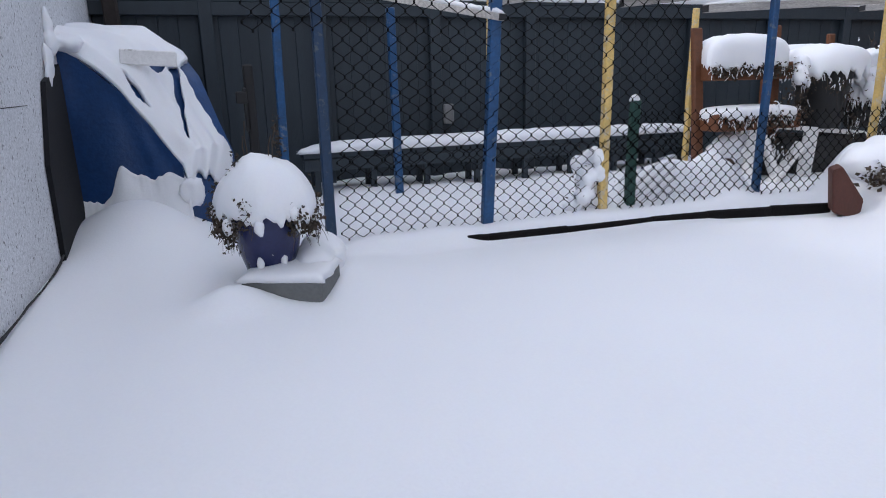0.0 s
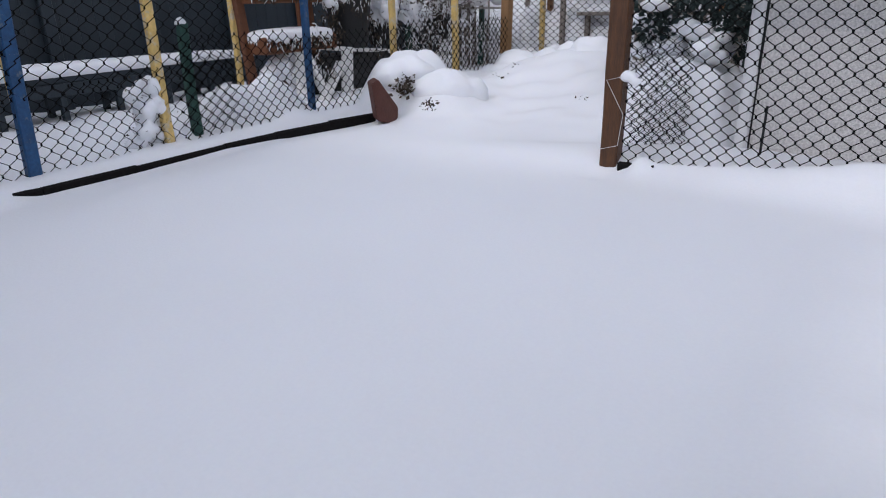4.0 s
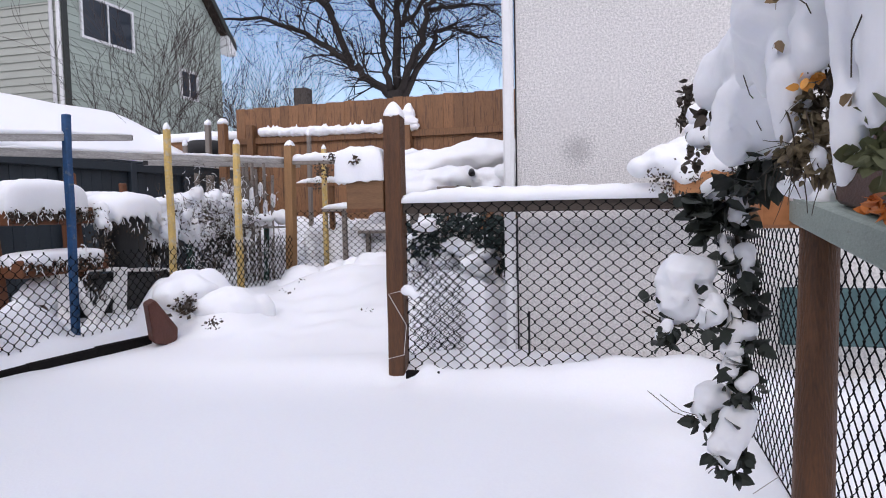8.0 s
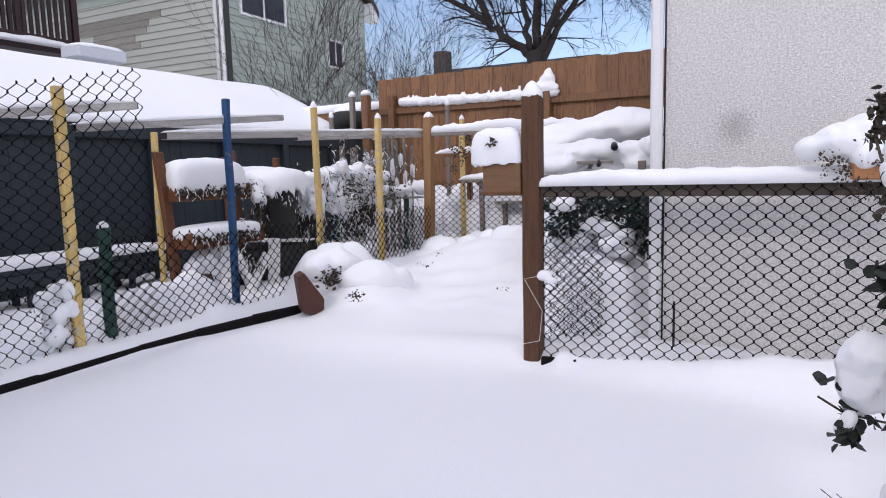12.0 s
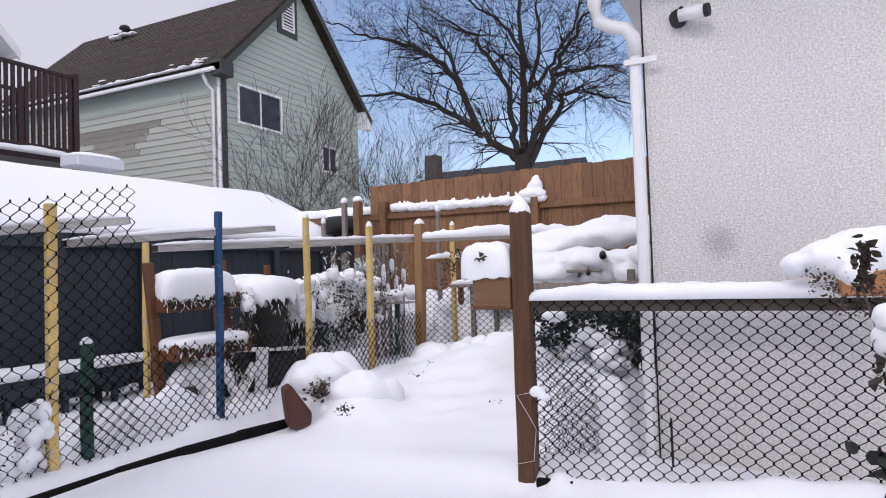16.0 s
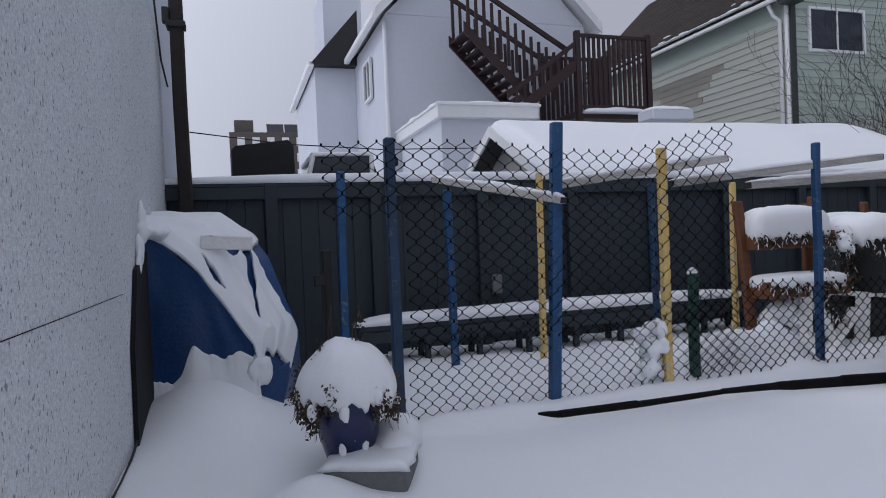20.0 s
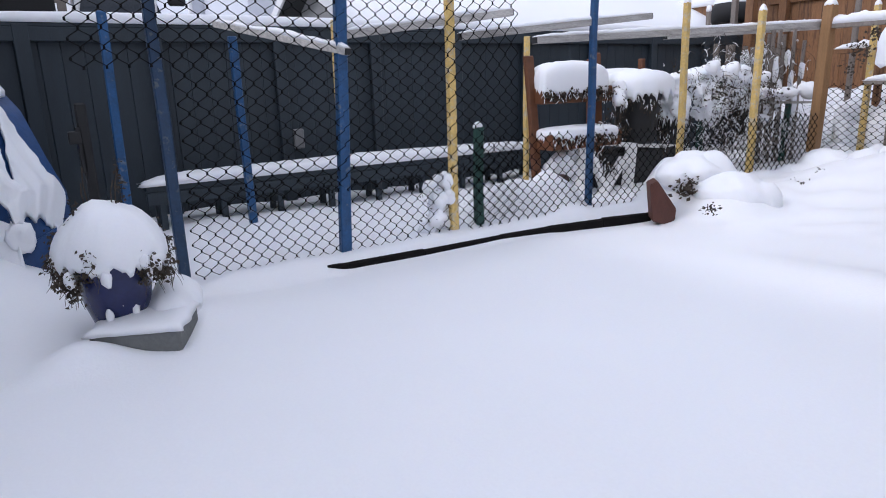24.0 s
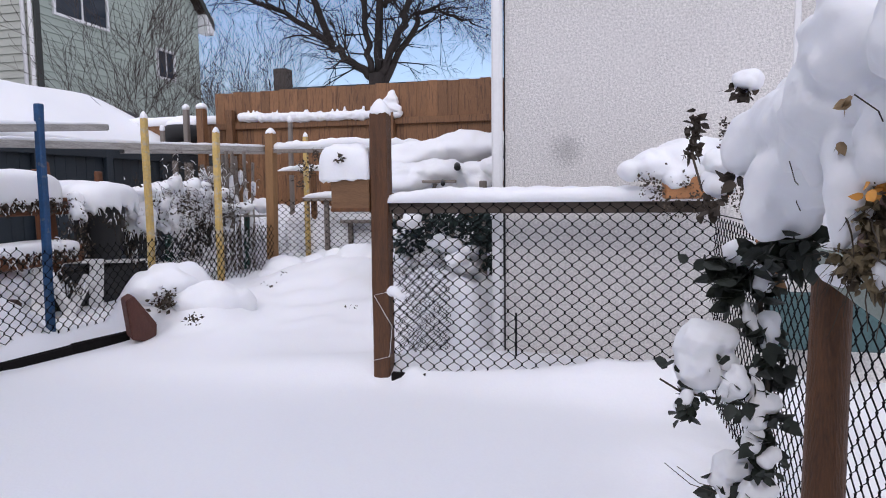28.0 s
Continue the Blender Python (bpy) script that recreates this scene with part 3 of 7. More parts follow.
# back row
for i, (x, h, m, lab) in enumerate(((0.53, 1.52, BLUE_PAINT, "blue painted"), (1.345, 1.38, BLUE_PAINT, "blue painted"), (2.06, 1.5, YELLOW_PAINT, "yellow painted"), (3.10, 1.40, NAVY_PAINT, "dark blue painted"), (3.88, 1.40, YELLOW_PAINT, "yellow painted"))):
    pile(x, 4.65, h, 0.055 if m is BLUE_PAINT else 0.04, 0.05, m, lab + " wooden post in the bed's back row", (-0.02 if i % 2 else 0.02, 0), 10 + i)

mesh_fence = thing("wire_fence", "black chain-link wire along the snowy garden bed", "fence", (0, 0, 0))
chain_link("wire_mesh", (0.25, 3.47), (2.86, 3.47), 0.44, lambda u: 1.57, WIRE, mesh_fence, cw=0.097, ch=0.087, seed=1, start=lambda z: 0.42 if z < 1.1 else 0.0, lift=lambda u: 0.03 * math.sin(u * 2.6) + 0.16 * max(0.0, u - 1.75))
chain_link("wire_mesh", (0.67, 3.48), (2.86, 3.48), 0.06, lambda u: 0.53 + 0.02 * math.sin(u * 4), WIRE, mesh_fence, r=0.0036, seed=11, sag=2.5)
chain_link("wire_mesh", (2.42, 3.455), (6.5, 3.44), 0.06, lambda u: 0.66 + 0.02 * math.sin(u * 3), WIRE, mesh_fence, seed=2)
back_fence = thing("wire_fence", "dark chain-link wire with snow behind the bed", "fence", (0, 0, 0))
chain_link("wire_mesh", (6.55, 3.42), (7.0, 1.2), 0.2, lambda u: 0.92, WIRE, back_fence, seed=3, ch=0.07)

pile(7.06, 3.3, 1.62, 0.055, 0.05, YELLOW_PAINT, "thin yellow painted post by the cedar fence", (0.02, 0), 21, 0.05)

# ---- grey board fence ----
FY = 5.6
grey = thing("board_fence", "dark grey painted board fence with a snow ledge", "fence", (0, FY, 0))
x = -0.66
k = 0
BOARD = {}
while x < 8.9:
    w = (0.14, 0.15, 0.145)[k % 3]
    if w not in BOARD:
        me = meshed(boxed(w - 0.0015, 0.022, 1.75, (0, 0, -0.3), 0.003))
        me.materials.append(GREY_PAINT)
        BOARD[w] = me
    b = part("board", BOARD[w], GREY_PAINT, grey)
    b.matrix_basis = pose(x + w / 2, 0.0015 * ((k * 7) % 3), 0.0)
    x += w
    k += 1
for px in (0.12, 0.98, 1.95, 2.85, 3.75, 4.62, 5.6, 6.6, 7.6):
    b = part("batten", boxed(0.10, 0.06, 1.82, (px, -0.045, -0.3), 0.006), GREY_PAINT, grey)
part("backing", boxed(9.6, 0.012, 1.75, (4.12, 0.03, -0.3), 0.0), GREY_PAINT, grey)
part("top_rail", boxed(9.6, 0.05, 0.10, (4.12, -0.045, 1.40), 0.006), GREY_PAINT, grey)
part("cap_board", boxed(9.6, 0.13, 0.03, (4.12, 0, 1.50), 0.006), GREY_PAINT, grey)
single("fence_snow", heap(9.6, 0.15, 0.085, 3, 6, 0.12, 120, 10, 0.0), SNOW, "long ledge of snow on the grey fence", "snow", (4.12, FY, 1.53))

# ---- kerb edging ----
bm = bmesh.new()
pts = [(1.38, 3.37), (1.5, 3.34), (2.0, 3.335), (2.6, 3.345), (3.0, 3.325), (3.45, 3.26), (3.85, 3.17)]
for (ax, ay), (bx, by) in zip(pts, pts[1:]):
    d = math.atan2(by - ay, bx - ax)
    bm = boxed(math.hypot(bx - ax, by - ay) + 0.01, 0.035, 0.16, ((ax + bx) / 2, (ay + by) / 2, -0.122 + 0.004 * math.sin(ax * 5) + 0.016 * smooth(2.9, 3.3, ax)), 0.008, Matrix.Rotation(d, 4, "Z"), bm)
single("lawn_edging", bm, EDGING, "black plastic lawn edging poking from the snow", "edging")

# ---- gate post, rail and wire by the garage ----
pile(3.2, 1.12, 1.37, 0.089, 0.089, TREATED, "brown treated timber fence post capped with snow", (0.0, -0.005), 30, 0.075, name="fence_post", group="fence posts", base=-0.02)
gar_fence = thing("wire_fence", "black chain-link fence panel with timber top rail", "fence", (0, 0, 0))
part("top_rail", boxed(0.04, 1.56, 0.065, (3.205, 0.30, 0.87), 0.004), RAIL_WOOD, gar_fence, "dark weathered rail")
chain_link("wire_mesh", (3.170, 1.07), (3.170, -0.48), 0.07, lambda u: 0.945, WIRE, gar_fence, seed=4, cw=0.068, ch=0.065, r=0.0038, sag=0.8)
single("rail_snow", heap(1.56, 0.085, 0.052, 5, 10, 0.45, 130, 10, 0.014, turn=0), SNOW, "band of snow on the fence's top rail", "snow", (3.2, 0.30, 0.938), 90)
side_fence = thing("wire_fence", "black chain-link fence running beside the camera", "fence", (0, 0, 0))
chain_link("wire_mesh", (3.2, -0.46), (0.4, -0.44), 0.03, lambda u: 0.86, WIRE, side_fence, seed=5, cw=0.056, ch=0.058, r=0.0019)
part("tension_wire", tube([(3.19, -0.455, 0.865), (1.8, -0.45, 0.862), (0.4, -0.435, 0.865)], 0.0022, 6), WIRE, side_fence)
part("tension_wire", tube([(3.19, -0.455, 0.06), (1.8, -0.45, 0.055), (0.4, -0.435, 0.06)], 0.0022, 6), WIRE, side_fence)
o9 = thing("fence_post", "round brown timber post carrying a plank shelf", "post", (0, 0, 0), group="fence posts")
foot, head = Vector((1.11, -0.26, 0.46)), Vector((1.17, -0.28, 0.84))
part("post", tube([foot + (foot - head) * 0.9, foot, foot.lerp(head, 0.5), head, head + (head - foot) * 0.045], [0.0305, 0.030, 0.0295, 0.029, 0.029], 14), TREATED, o9)

# ---- cedar fence behind the garage ----
CX = 8.6
cedar = thing("board_fence", "warm brown cedar board fence with a snowy rail", "fence", (CX, 0, 0))
CEDAR_BOARDS = []
for k in range(4):
    me = meshed(boxed(0.02, 0.1425, 2.75, (0, 0, -0.3), 0.002))
    me.materials.append(CEDAR)
    CEDAR_BOARDS.append(me)
y, k = -3.2, 0
while y < 5.35:
    b = part("board", CEDAR_BOARDS[k % 4], CEDAR, cedar)
    b.matrix_basis = pose(0.004 * ((k * 5) % 3), y + 0.07, -0.02 + 0.02 * ((k * 7) % 5) / 5 - 0.012 * max(0, y - 2))
    y += 0.143
    k += 1
part("rail", boxed(0.045, 8.6, 0.09, (-0.035, 1.05, 1.88), 0.004), CEDAR, cedar)
part("rail", boxed(0.045, 8.6, 0.09, (-0.035, 1.05, 0.7), 0.004), CEDAR, cedar)
for yy, zz in ((2.72, 2.12), (5.1, 2.15), (0.4, 2.1)):
    part("post", boxed(0.10, 0.10, zz + 0.3, (-0.08, yy, -0.3), 0.006), CEDAR, cedar)
rl = random.Random(3)
single("rail_snow", snow_mass([((0, 2.32 * (k / 46 - 0.5), 0.04 + 0.03 * (k / 46) ** 3), 0.06, 0.06, 0.055 + 0.02 * rl.random()) for k in range(47)] + [((0.03, 2.3 * (rl.random() - 0.5), 0.09), 0.025, 0.02, 0.03 + 0.06 * rl.random()) for k in range(26)], 0.014, 1, 0.012, 4), SNOW, "thick ridge of snow on the cedar rail", "snow", (CX - 0.06, 3.78, 1.975))
single("post_snow", snow_mass([((0, 0, 0.06), 0.09, 0.17, 0.10), ((0, -0.02, 0.16), 0.06, 0.11, 0.10), ((0, -0.03, 0.24), 0.035, 0.06, 0.07), ((0, 0.12, 0.05), 0.06, 0.10, 0.08)], 0.014, 4, 0.010, 9), SNOW, "peak of snow on the cedar fence post", "snow", (CX - 0.06, 2.74, 2.02))
low = thing("board_fence", "low brown fence topped with snow beside the shed", "fence", (9.0, 5.4, 0))
k = 0
while k < 14:
    b = part("board", CEDAR_BOARDS[k % 4], CEDAR, low)
    b.matrix_basis = pose(0, 0.07 + 0.143 * k, -0.42)
    k += 1
single("fence_snow", heap(2.0, 0.12, 0.12, 9, 5, 0.25, 40, 8, 0.01), SNOW, "snow ridge on the low brown fence", "snow", (9.0, 6.4, 2.03), 90)

single("snow_bank", snow_mass([((7.4, 3.2, 0.30), 0.35, 0.5, 0.38), ((7.5, 2.5, 0.30), 0.4, 0.5, 0.42), ((7.6, 1.8, 0.32), 0.4, 0.5, 0.40), ((7.7, 1.1, 0.3), 0.4, 0.5, 0.45), ((7.9, 2.2, 0.5), 0.3, 0.4, 0.35)], 0.05, 5, 0.06), SNOW, "lumpy snow bank behind the far wire", "snow")
single("snow_bank", snow_mass([((8.1, 4.9 - 0.32 * k, 0.25), 0.45, 0.34, 0.58 + 0.05 * math.sin(k * 2.1)) for k in range(9)] + [((7.75, 4.6 - 0.30 * k, 0.12), 0.36, 0.32, 0.48 + 0.07 * math.sin(k * 1.7)) for k in range(8)], 0.045, 5, 0.05, 3), SNOW, "deep drift of snow against the cedar fence", "snow")
rl = random.Random(55)
single("snow_bank", snow_mass([((6.55 + 0.25 * rl.random(), 3.5 - 0.11 * k, 0.16 + 0.010 * k + 0.05 * rl.random()), 0.10 + 0.05 * rl.random(), 0.06 + 0.03 * rl.random(), 0.07 + 0.06 * rl.random()) for k in range(20)], 0.025, 2, 0.03, 5), SNOW, "row of snow bumps along the foot of the wire", "snow")
single("snow_bank", snow_mass([((7.25 + 0.2 * rl.random(), 3.6 - 0.14 * k, 0.45 + 0.3 * rl.random()), 0.14, 0.11 + 0.05 * rl.random(), 0.10 + 0.14 * rl.random()) for k in range(15)], 0.03, 2, 0.04, 8), SNOW, "snow-laden dead plants behind the wire", "snow")
for i, (ya, yb, zz) in enumerate(((3.3, 1.6, 0.88), (2.9, 1.5, 0.62))):
    o = thing("plank_shelf", "grey plank shelf crusted with snow", "shelf", (7.05 + 0.1 * i, (ya + yb) / 2, 0), group="far planks")
    part("plank", boxed(0.16, ya - yb, 0.035, (0, 0, zz), 0.004), OLD_WOOD_V, o)
    for yy in (-0.6, 0.0, 0.6):
        part("leg", boxed(0.05, 0.05, zz + 0.1, (0, yy, -0.1), 0.004), OLD_WOOD_V, o)
    part("snow", heap(ya - yb, 0.15, 0.07, i + 3, 5, 0.4, 40, 8, 0.0, (0, 0, zz + 0.035), turn=radians(90)), SNOW, o, "ridge of snow")

# weathered uprights and spare posts at the far corner of the bed
for i, (u, v, h, w, m, lab) in enumerate((
    ((8.20, 5.59, 1.84), (1.2), 0.6, 0.07, OLD_WOOD_V, "grey weathered round post with snow on top"),
    ((8.20, 5.35, 1.83), (1.2), 0.62, 0.11, CEDAR, "brown square post with snow on top"),
    ((7.60, 3.74, 1.47), (1.2), 0.75, 0.05, OLD_WOOD_V, "thin grey weathered post"),
    ((7.80, 5.69, 1.67), (1.2), 0.3, 0.05, OLD_WOOD_V, "short grey weathered stake"),
)):
    o = thing("stake_post", lab, "post", (u[0], u[1], 0), group="far posts")
    part("post", stick(u[2] + h * 0.5, w, w, (0, 0), 40 + i), m, o)
    part("snow_cap", blob(w * 0.7, w * 0.7, 0.06, i, 0.2, (0, 0, u[2] + h * 0.5 + 0.02), flat=0.5), SNOW, o)
pal = thing("trellis", "weathered grey slats leaning together, crusted with snow", "trellis", (6.75, 4.15, 0.1))
for i in range(9):
    part("slat", stick(1.25 + 0.25 * ((i * 5) % 4) / 4, 0.05, 0.02, (0.05 * ((i * 3) % 5 - 2) / 2, 0), 60 + i, 0.003), OLD_WOOD_V, pal).matrix_basis = pose(-0.1 + 0.085 * i, 0.02 * (i % 2), 0)
for i in range(7):
    part("snow", blob(0.04, 0.03, 0.09 + 0.05 * (i % 3), i, 0.35, (0.0 + 0.1 * i, -0.02, 0.55 + 0.13 * ((i * 3) % 5)), detail=2), SNOW, pal, "snow caught on the slats", kind="stuff")

# ---- snow-roofed shed ----
ROOF_BROWN = material("brown_shingles", (0.024, 0.015, 0.010), 0.9, vary=0.55, scale=2.5, bump=0.5, grain=14, second=(0.040, 0.027, 0.018), amount=0.5, patch=5)
SIDING_CREAM = material("cream_siding", (0.39, 0.405, 0.355), 0.6, vary=0.06, scale=1.5, bump=0.1, stretch=(1, 0.3, 4), second=(0.33, 0.33, 0.30), amount=0.2, patch=0.8)
SIDING_MINT = material("mint_siding", (0.36, 0.415, 0.365), 0.6, vary=0.06, scale=1.5, bump=0.1, stretch=(0.3, 1, 4), second=(0.33, 0.385, 0.34), amount=0.3, patch=0.8)
DARK_TRIM = material("dark_green_trim", (0.03, 0.036, 0.033), 0.6, vary=0.15)
WHITE_WALL = material("white_render", (0.57, 0.59, 0.64), 0.8, vary=0.05, scale=0.8, bump=0.1, grain=20)
STAIR_PAINT = material("maroon_stair_paint", (0.021, 0.006, 0.007), 0.55, vary=0.2, scale=5, bump=0.15)
GLASS = material("dark_window_glass", (0.03, 0.04, 0.055), 0.06, vary=0.3, scale=1.5, bump=0)
BRICK_FAR = material("far_brown_brick", (0.10, 0.085, 0.075), 0.85, vary=0.2, scale=1.0, bump=0.2, grain=6, stretch=(1, 1, 3))
PANEL = material("solar_panel", (0.012, 0.013, 0.02), 0.3, vary=0.1, bump=0)
BLACK_COVER = material("black_cover", (0.008, 0.008, 0.009), 0.7, vary=0.2, bump=0.1)
SHED_WALL = material("shed_siding", (0.30, 0.30, 0.29), 0.7, vary=0.1, scale=3, bump=0.2, stretch=(1, 1, 5))

shed = thing("shed", "low garden shed under a thick rounded snow roof", "shed", (0, 0, 0))
part("wall", boxed(6.4, 3.2, 1.9, (6.6, 8.2, -0.3), 0.01), SHED_WALL, shed)


def prism(pts, depth, axis):
    """A plate from an outline in a plane, drawn out along x or y."""
    bm = bmesh.new()
    shift = Vector((depth, 0, 0)) if axis == "x" else Vector((0, depth, 0))
    a = [bm.verts.new(p) for p in pts]
    b = [bm.verts.new(Vector(p) + shift) for p in pts]
    bm.faces.new(a)
    bm.faces.new(list(reversed(b)))
    for i in range(len(a)):
        j = (i + 1) % len(a)
        bm.faces.new((a[j], a[i], b[i], b[j]))
    return bm


part("gable", prism([(3.45, 6.6, 1.55), (3.45, 9.8, 1.55), (3.45, 8.2, 2.42)], 0.08, "x"), SHED_WALL, shed)
part("roof", prism([(3.15, 6.35, 1.52), (3.15, 8.2, 2.46), (3.15, 10.05, 1.52), (3.15, 10.0, 1.46), (3.15, 8.2, 2.38), (3.15, 6.4, 1.46)], 7.2, "x"), DARK, shed)
for ya in (6.33, 10.07):
    part("bargeboard", prism([(3.12, ya, 1.56), (3.12, 8.2, 2.50), (3.12, 8.2, 2.36), (3.12, ya, 1.42)], 0.03, "x"), WHITE_TRIM, shed)
part("fascia", boxed(7.2, 0.03, 0.13, (6.75, 6.34, 1.42), 0.004), GREY_PAINT, shed)
bm = bmesh.new()
grid = {}
NXS, NYS = 90, 30
for i in range(NXS + 1):
    for j in range(NYS + 1):
        px, py = 3.13 + 7.4 * i / NXS, 6.22 + 3.96 * j / NYS
        edge = smooth(0, 0.22, min(py - 6.22, 10.18 - py)) * smooth(0, 0.14, px - 3.13) * smooth(0, 0.5, 10.53 - px)
        ridge = 2.50 - 0.508 * math.sqrt((py - 8.2) ** 2 + 0.02)
        z = ridge + 0.17 * edge ** 0.5 + 0.03 * noise.noise((px * 0.9, py * 0.9, 3)) + 0.02 * math.sin(px * 0.9)
        z -= 0.55 * max(0.0, (px - 9.0) / 1.5) ** 2
        grid[i, j] = (bm.verts.new((px, py, z)), bm.verts.new((px, py, ridge - 0.02 - 0.55 * max(0.0, (px - 9.0) / 1.5) ** 2)))
for i in range(NXS):
    for j in range(NYS):
        for s in (0, 1):
            q = [grid[i, j][s], grid[i + 1, j][s], grid[i + 1, j + 1][s], grid[i, j + 1][s]]
            bm.faces.new(q if s == 0 else list(reversed(q))).smooth = True
for i in range(NXS):
    for j in (0, NYS):
        bm.faces.new((grid[i, j][0], grid[i + 1, j][0], grid[i + 1, j][1], grid[i, j][1]))
for j in range(NYS):
    for i in (0, NXS):
        bm.faces.new((grid[i, j][0], grid[i, j + 1][0], grid[i, j + 1][1], grid[i, j][1]))
single("roof_snow", bm, SNOW, "thick smooth snow lying on the shed roof", "snow")
single("barrel", lathe([(0.26, 0), (0.30, 0.1), (0.30, 0.2), (0.24, 0.27), (0.0, 0.30)], 20), BLACK_COVER, "black rounded drum beside the shed roof", "drum", (8.90, 6.12, 1.73))
single("drum_snow", cap(0.24, 0.24, 0.10, 0.03, 4, 2.0), SNOW, "snow on the black drum", "snow", Vector((8.90, 6.12, 1.73)) + Vector((0.05, 0.05, 0.27)))

# ---- mint and cream gabled house ----
HX, HY = 13.3, 13.0
house = thing("house", "two-storey house, cream and mint siding, brown roof", "house", (0, 0, 0))
part("wall", boxed(6.7, 10.0, 7.3, (HX + 3.37, HY + 5.02, -0.3), 0.01), SIDING_CREAM, house)
part("gable", prism([(HX + 0.02, HY + 0.02, 6.98), (HX + 6.7, HY + 0.02, 6.98), (HX + 3.36, HY + 0.02, 10.25)], 9.9, "y"), SIDING_MINT, house)
course = meshed(prism([(0.0, 0, 0), (-0.034, 0, 0), (-0.004, 0, 0.19), (0.0, 0, 0.19)], 10.0, "y"))
course.materials.append(SIDING_CREAM)
for k in range(35):
    part("siding", course, SIDING_CREAM, house).matrix_basis = pose(HX, HY, -0.2 + 0.19 * k)
for k in range(56):
    z = -0.2 + 0.19 * k
    half = 3.35 if z < 6.9 else 3.35 - (z + 0.19 - 6.98) / 0.975
    if half < 0.2:
        break
    me = meshed(prism([(HX + 3.36 - half, 0, z), (HX + 3.36 - half, -0.030, z), (HX + 3.36 - half, -0.004, z + 0.19), (HX + 3.36 - half, 0, z + 0.19)], 2 * half, "x"))
    me.materials.append(SIDING_MINT)
    part("siding", me, SIDING_MINT, house).matrix_basis = pose(0, HY, 0)
part("corner_board", boxed(0.16, 0.05, 7.2, (HX + 0.08, HY - 0.03, -0.2), 0.005), DARK_TRIM, house)
part("corner_board", boxed(0.05, 0.10, 7.2, (HX - 0.03, HY + 0.05, -0.2), 0.005), WHITE_TRIM, house)
for sx in (-1, 1):
    e, r = HX + 3.36 + sx * 3.75, HX + 3.36
    part("roof", prism([(e, HY - 0.35, 6.80), (r, HY - 0.35, 10.42), (r, HY - 0.35, 10.28), (e, HY - 0.35, 6.62)] if sx < 0 else [(r, HY - 0.35, 10.42), (e, HY - 0.35, 6.80), (e, HY - 0.35, 6.62), (r, HY - 0.35, 10.28)], 10.7, "y"), ROOF_BROWN, house)
    part("bargeboard", prism([(e, HY - 0.39, 6.72), (r, HY - 0.39, 10.36), (r, HY - 0.39, 10.12), (e, HY - 0.39, 6.48)], 0.035, "y"), DARK_TRIM, house)
part("eave_box", boxed(0.5, 0.35, 0.4, (HX - 0.14, HY - 0.2, 6.5), 0.01), DARK_TRIM, house)
part("eave_box", boxed(0.45, 0.35, 0.62, (HX + 6.9, HY - 0.2, 6.3), 0.01), WHITE_TRIM, house)
part("gutter", boxed(0.11, 10.4, 0.10, (HX - 0.42, HY + 5.0, 6.60), 0.02), WHITE_TRIM, house)
part("downspout", tube([(HX - 0.35, HY + 0.3, 6.6), (HX - 0.2, HY + 0.3, 6.35), (HX - 0.08, HY + 0.22, 6.2), (HX - 0.08, HY + 0.22, 0.0)], 0.05, 8), WHITE_TRIM, house)
single("roof_snow", heap(0.5, 9.5, 0.05, 4, 4, 0.5, 12, 60, 0.0), SNOW, "strip of snow along the house gutter", "snow", (HX - 0.30, HY + 5.0, 6.80))


def sash(name, w, h, parent, at, turn=0.0, bars=1, frame_mat=None):
    """A window: frame bars proud of the wall, a dark pane for each light, and a sill; it faces -y before turning."""
    win = part(name, boxed(w + 0.02, 0.03, h + 0.02, (0, 0, 0), 0.0), DARK, parent)
    win.matrix_basis = pose(*at, 0, 0, turn)
    fm, t = frame_mat or WHITE_TRIM, 0.07
    for sx in (-1, 1):
        part("frame", boxed(t, 0.07, h + 2 * t, (sx * (w / 2 + t / 2), -0.03, -t), 0.006), fm, win)
    for z in (-t, h):
        part("frame", boxed(w, 0.07, t, (0, -0.03, z), 0.006), fm, win)
    for k in range(bars):
        part("frame", boxed(0.05, 0.05, h, (w * ((k + 1) / (bars + 1) - 0.5), -0.03, 0), 0.004), fm, win)
    for k in range(bars + 1):
        part("pane", boxed(w / (bars + 1) - 0.05, 0.012, h - 0.02, (w * ((k + 0.5) / (bars + 1) - 0.5), -0.025, 0.01), 0.0), GLASS, win)
    return win


sash("window", 1.75, 1.0, house, (HX + 1.5, HY - 0.02, 5.45))
vent = part("gable_vent", boxed(0.95, 0.05, 1.35, (HX + 2.83, HY - 0.035, 8.55), 0.006), DARK_TRIM, house, "dark framed louvred gable vent")
for sx in (-1, 1):
    part("frame", boxed(0.06, 0.05, 0.95, (HX + 2.83 + sx * 0.27, HY - 0.075, 8.75), 0.004), WHITE_TRIM, vent)
for z in (8.70, 9.70):
    part("frame", boxed(0.60, 0.05, 0.06, (HX + 2.83, HY - 0.075, z), 0.004), WHITE_TRIM, vent)
for k in range(9):
    part("louvre", boxed(0.46, 0.05, 0.045, (HX + 2.83, HY - 0.07, 8.80 + 0.10 * k), 0.004, Matrix.Rotation(radians(30), 4, "X")), WHITE_TRIM, vent)
sash("window", 0.75, 0.78, house, (HX + 4.85, HY - 0.02, 4.55))
BARE = material("bare_wood_patch", (0.25, 0.235, 0.20), 0.8, vary=0.25, scale=3, stretch=(1, 0.5, 8))
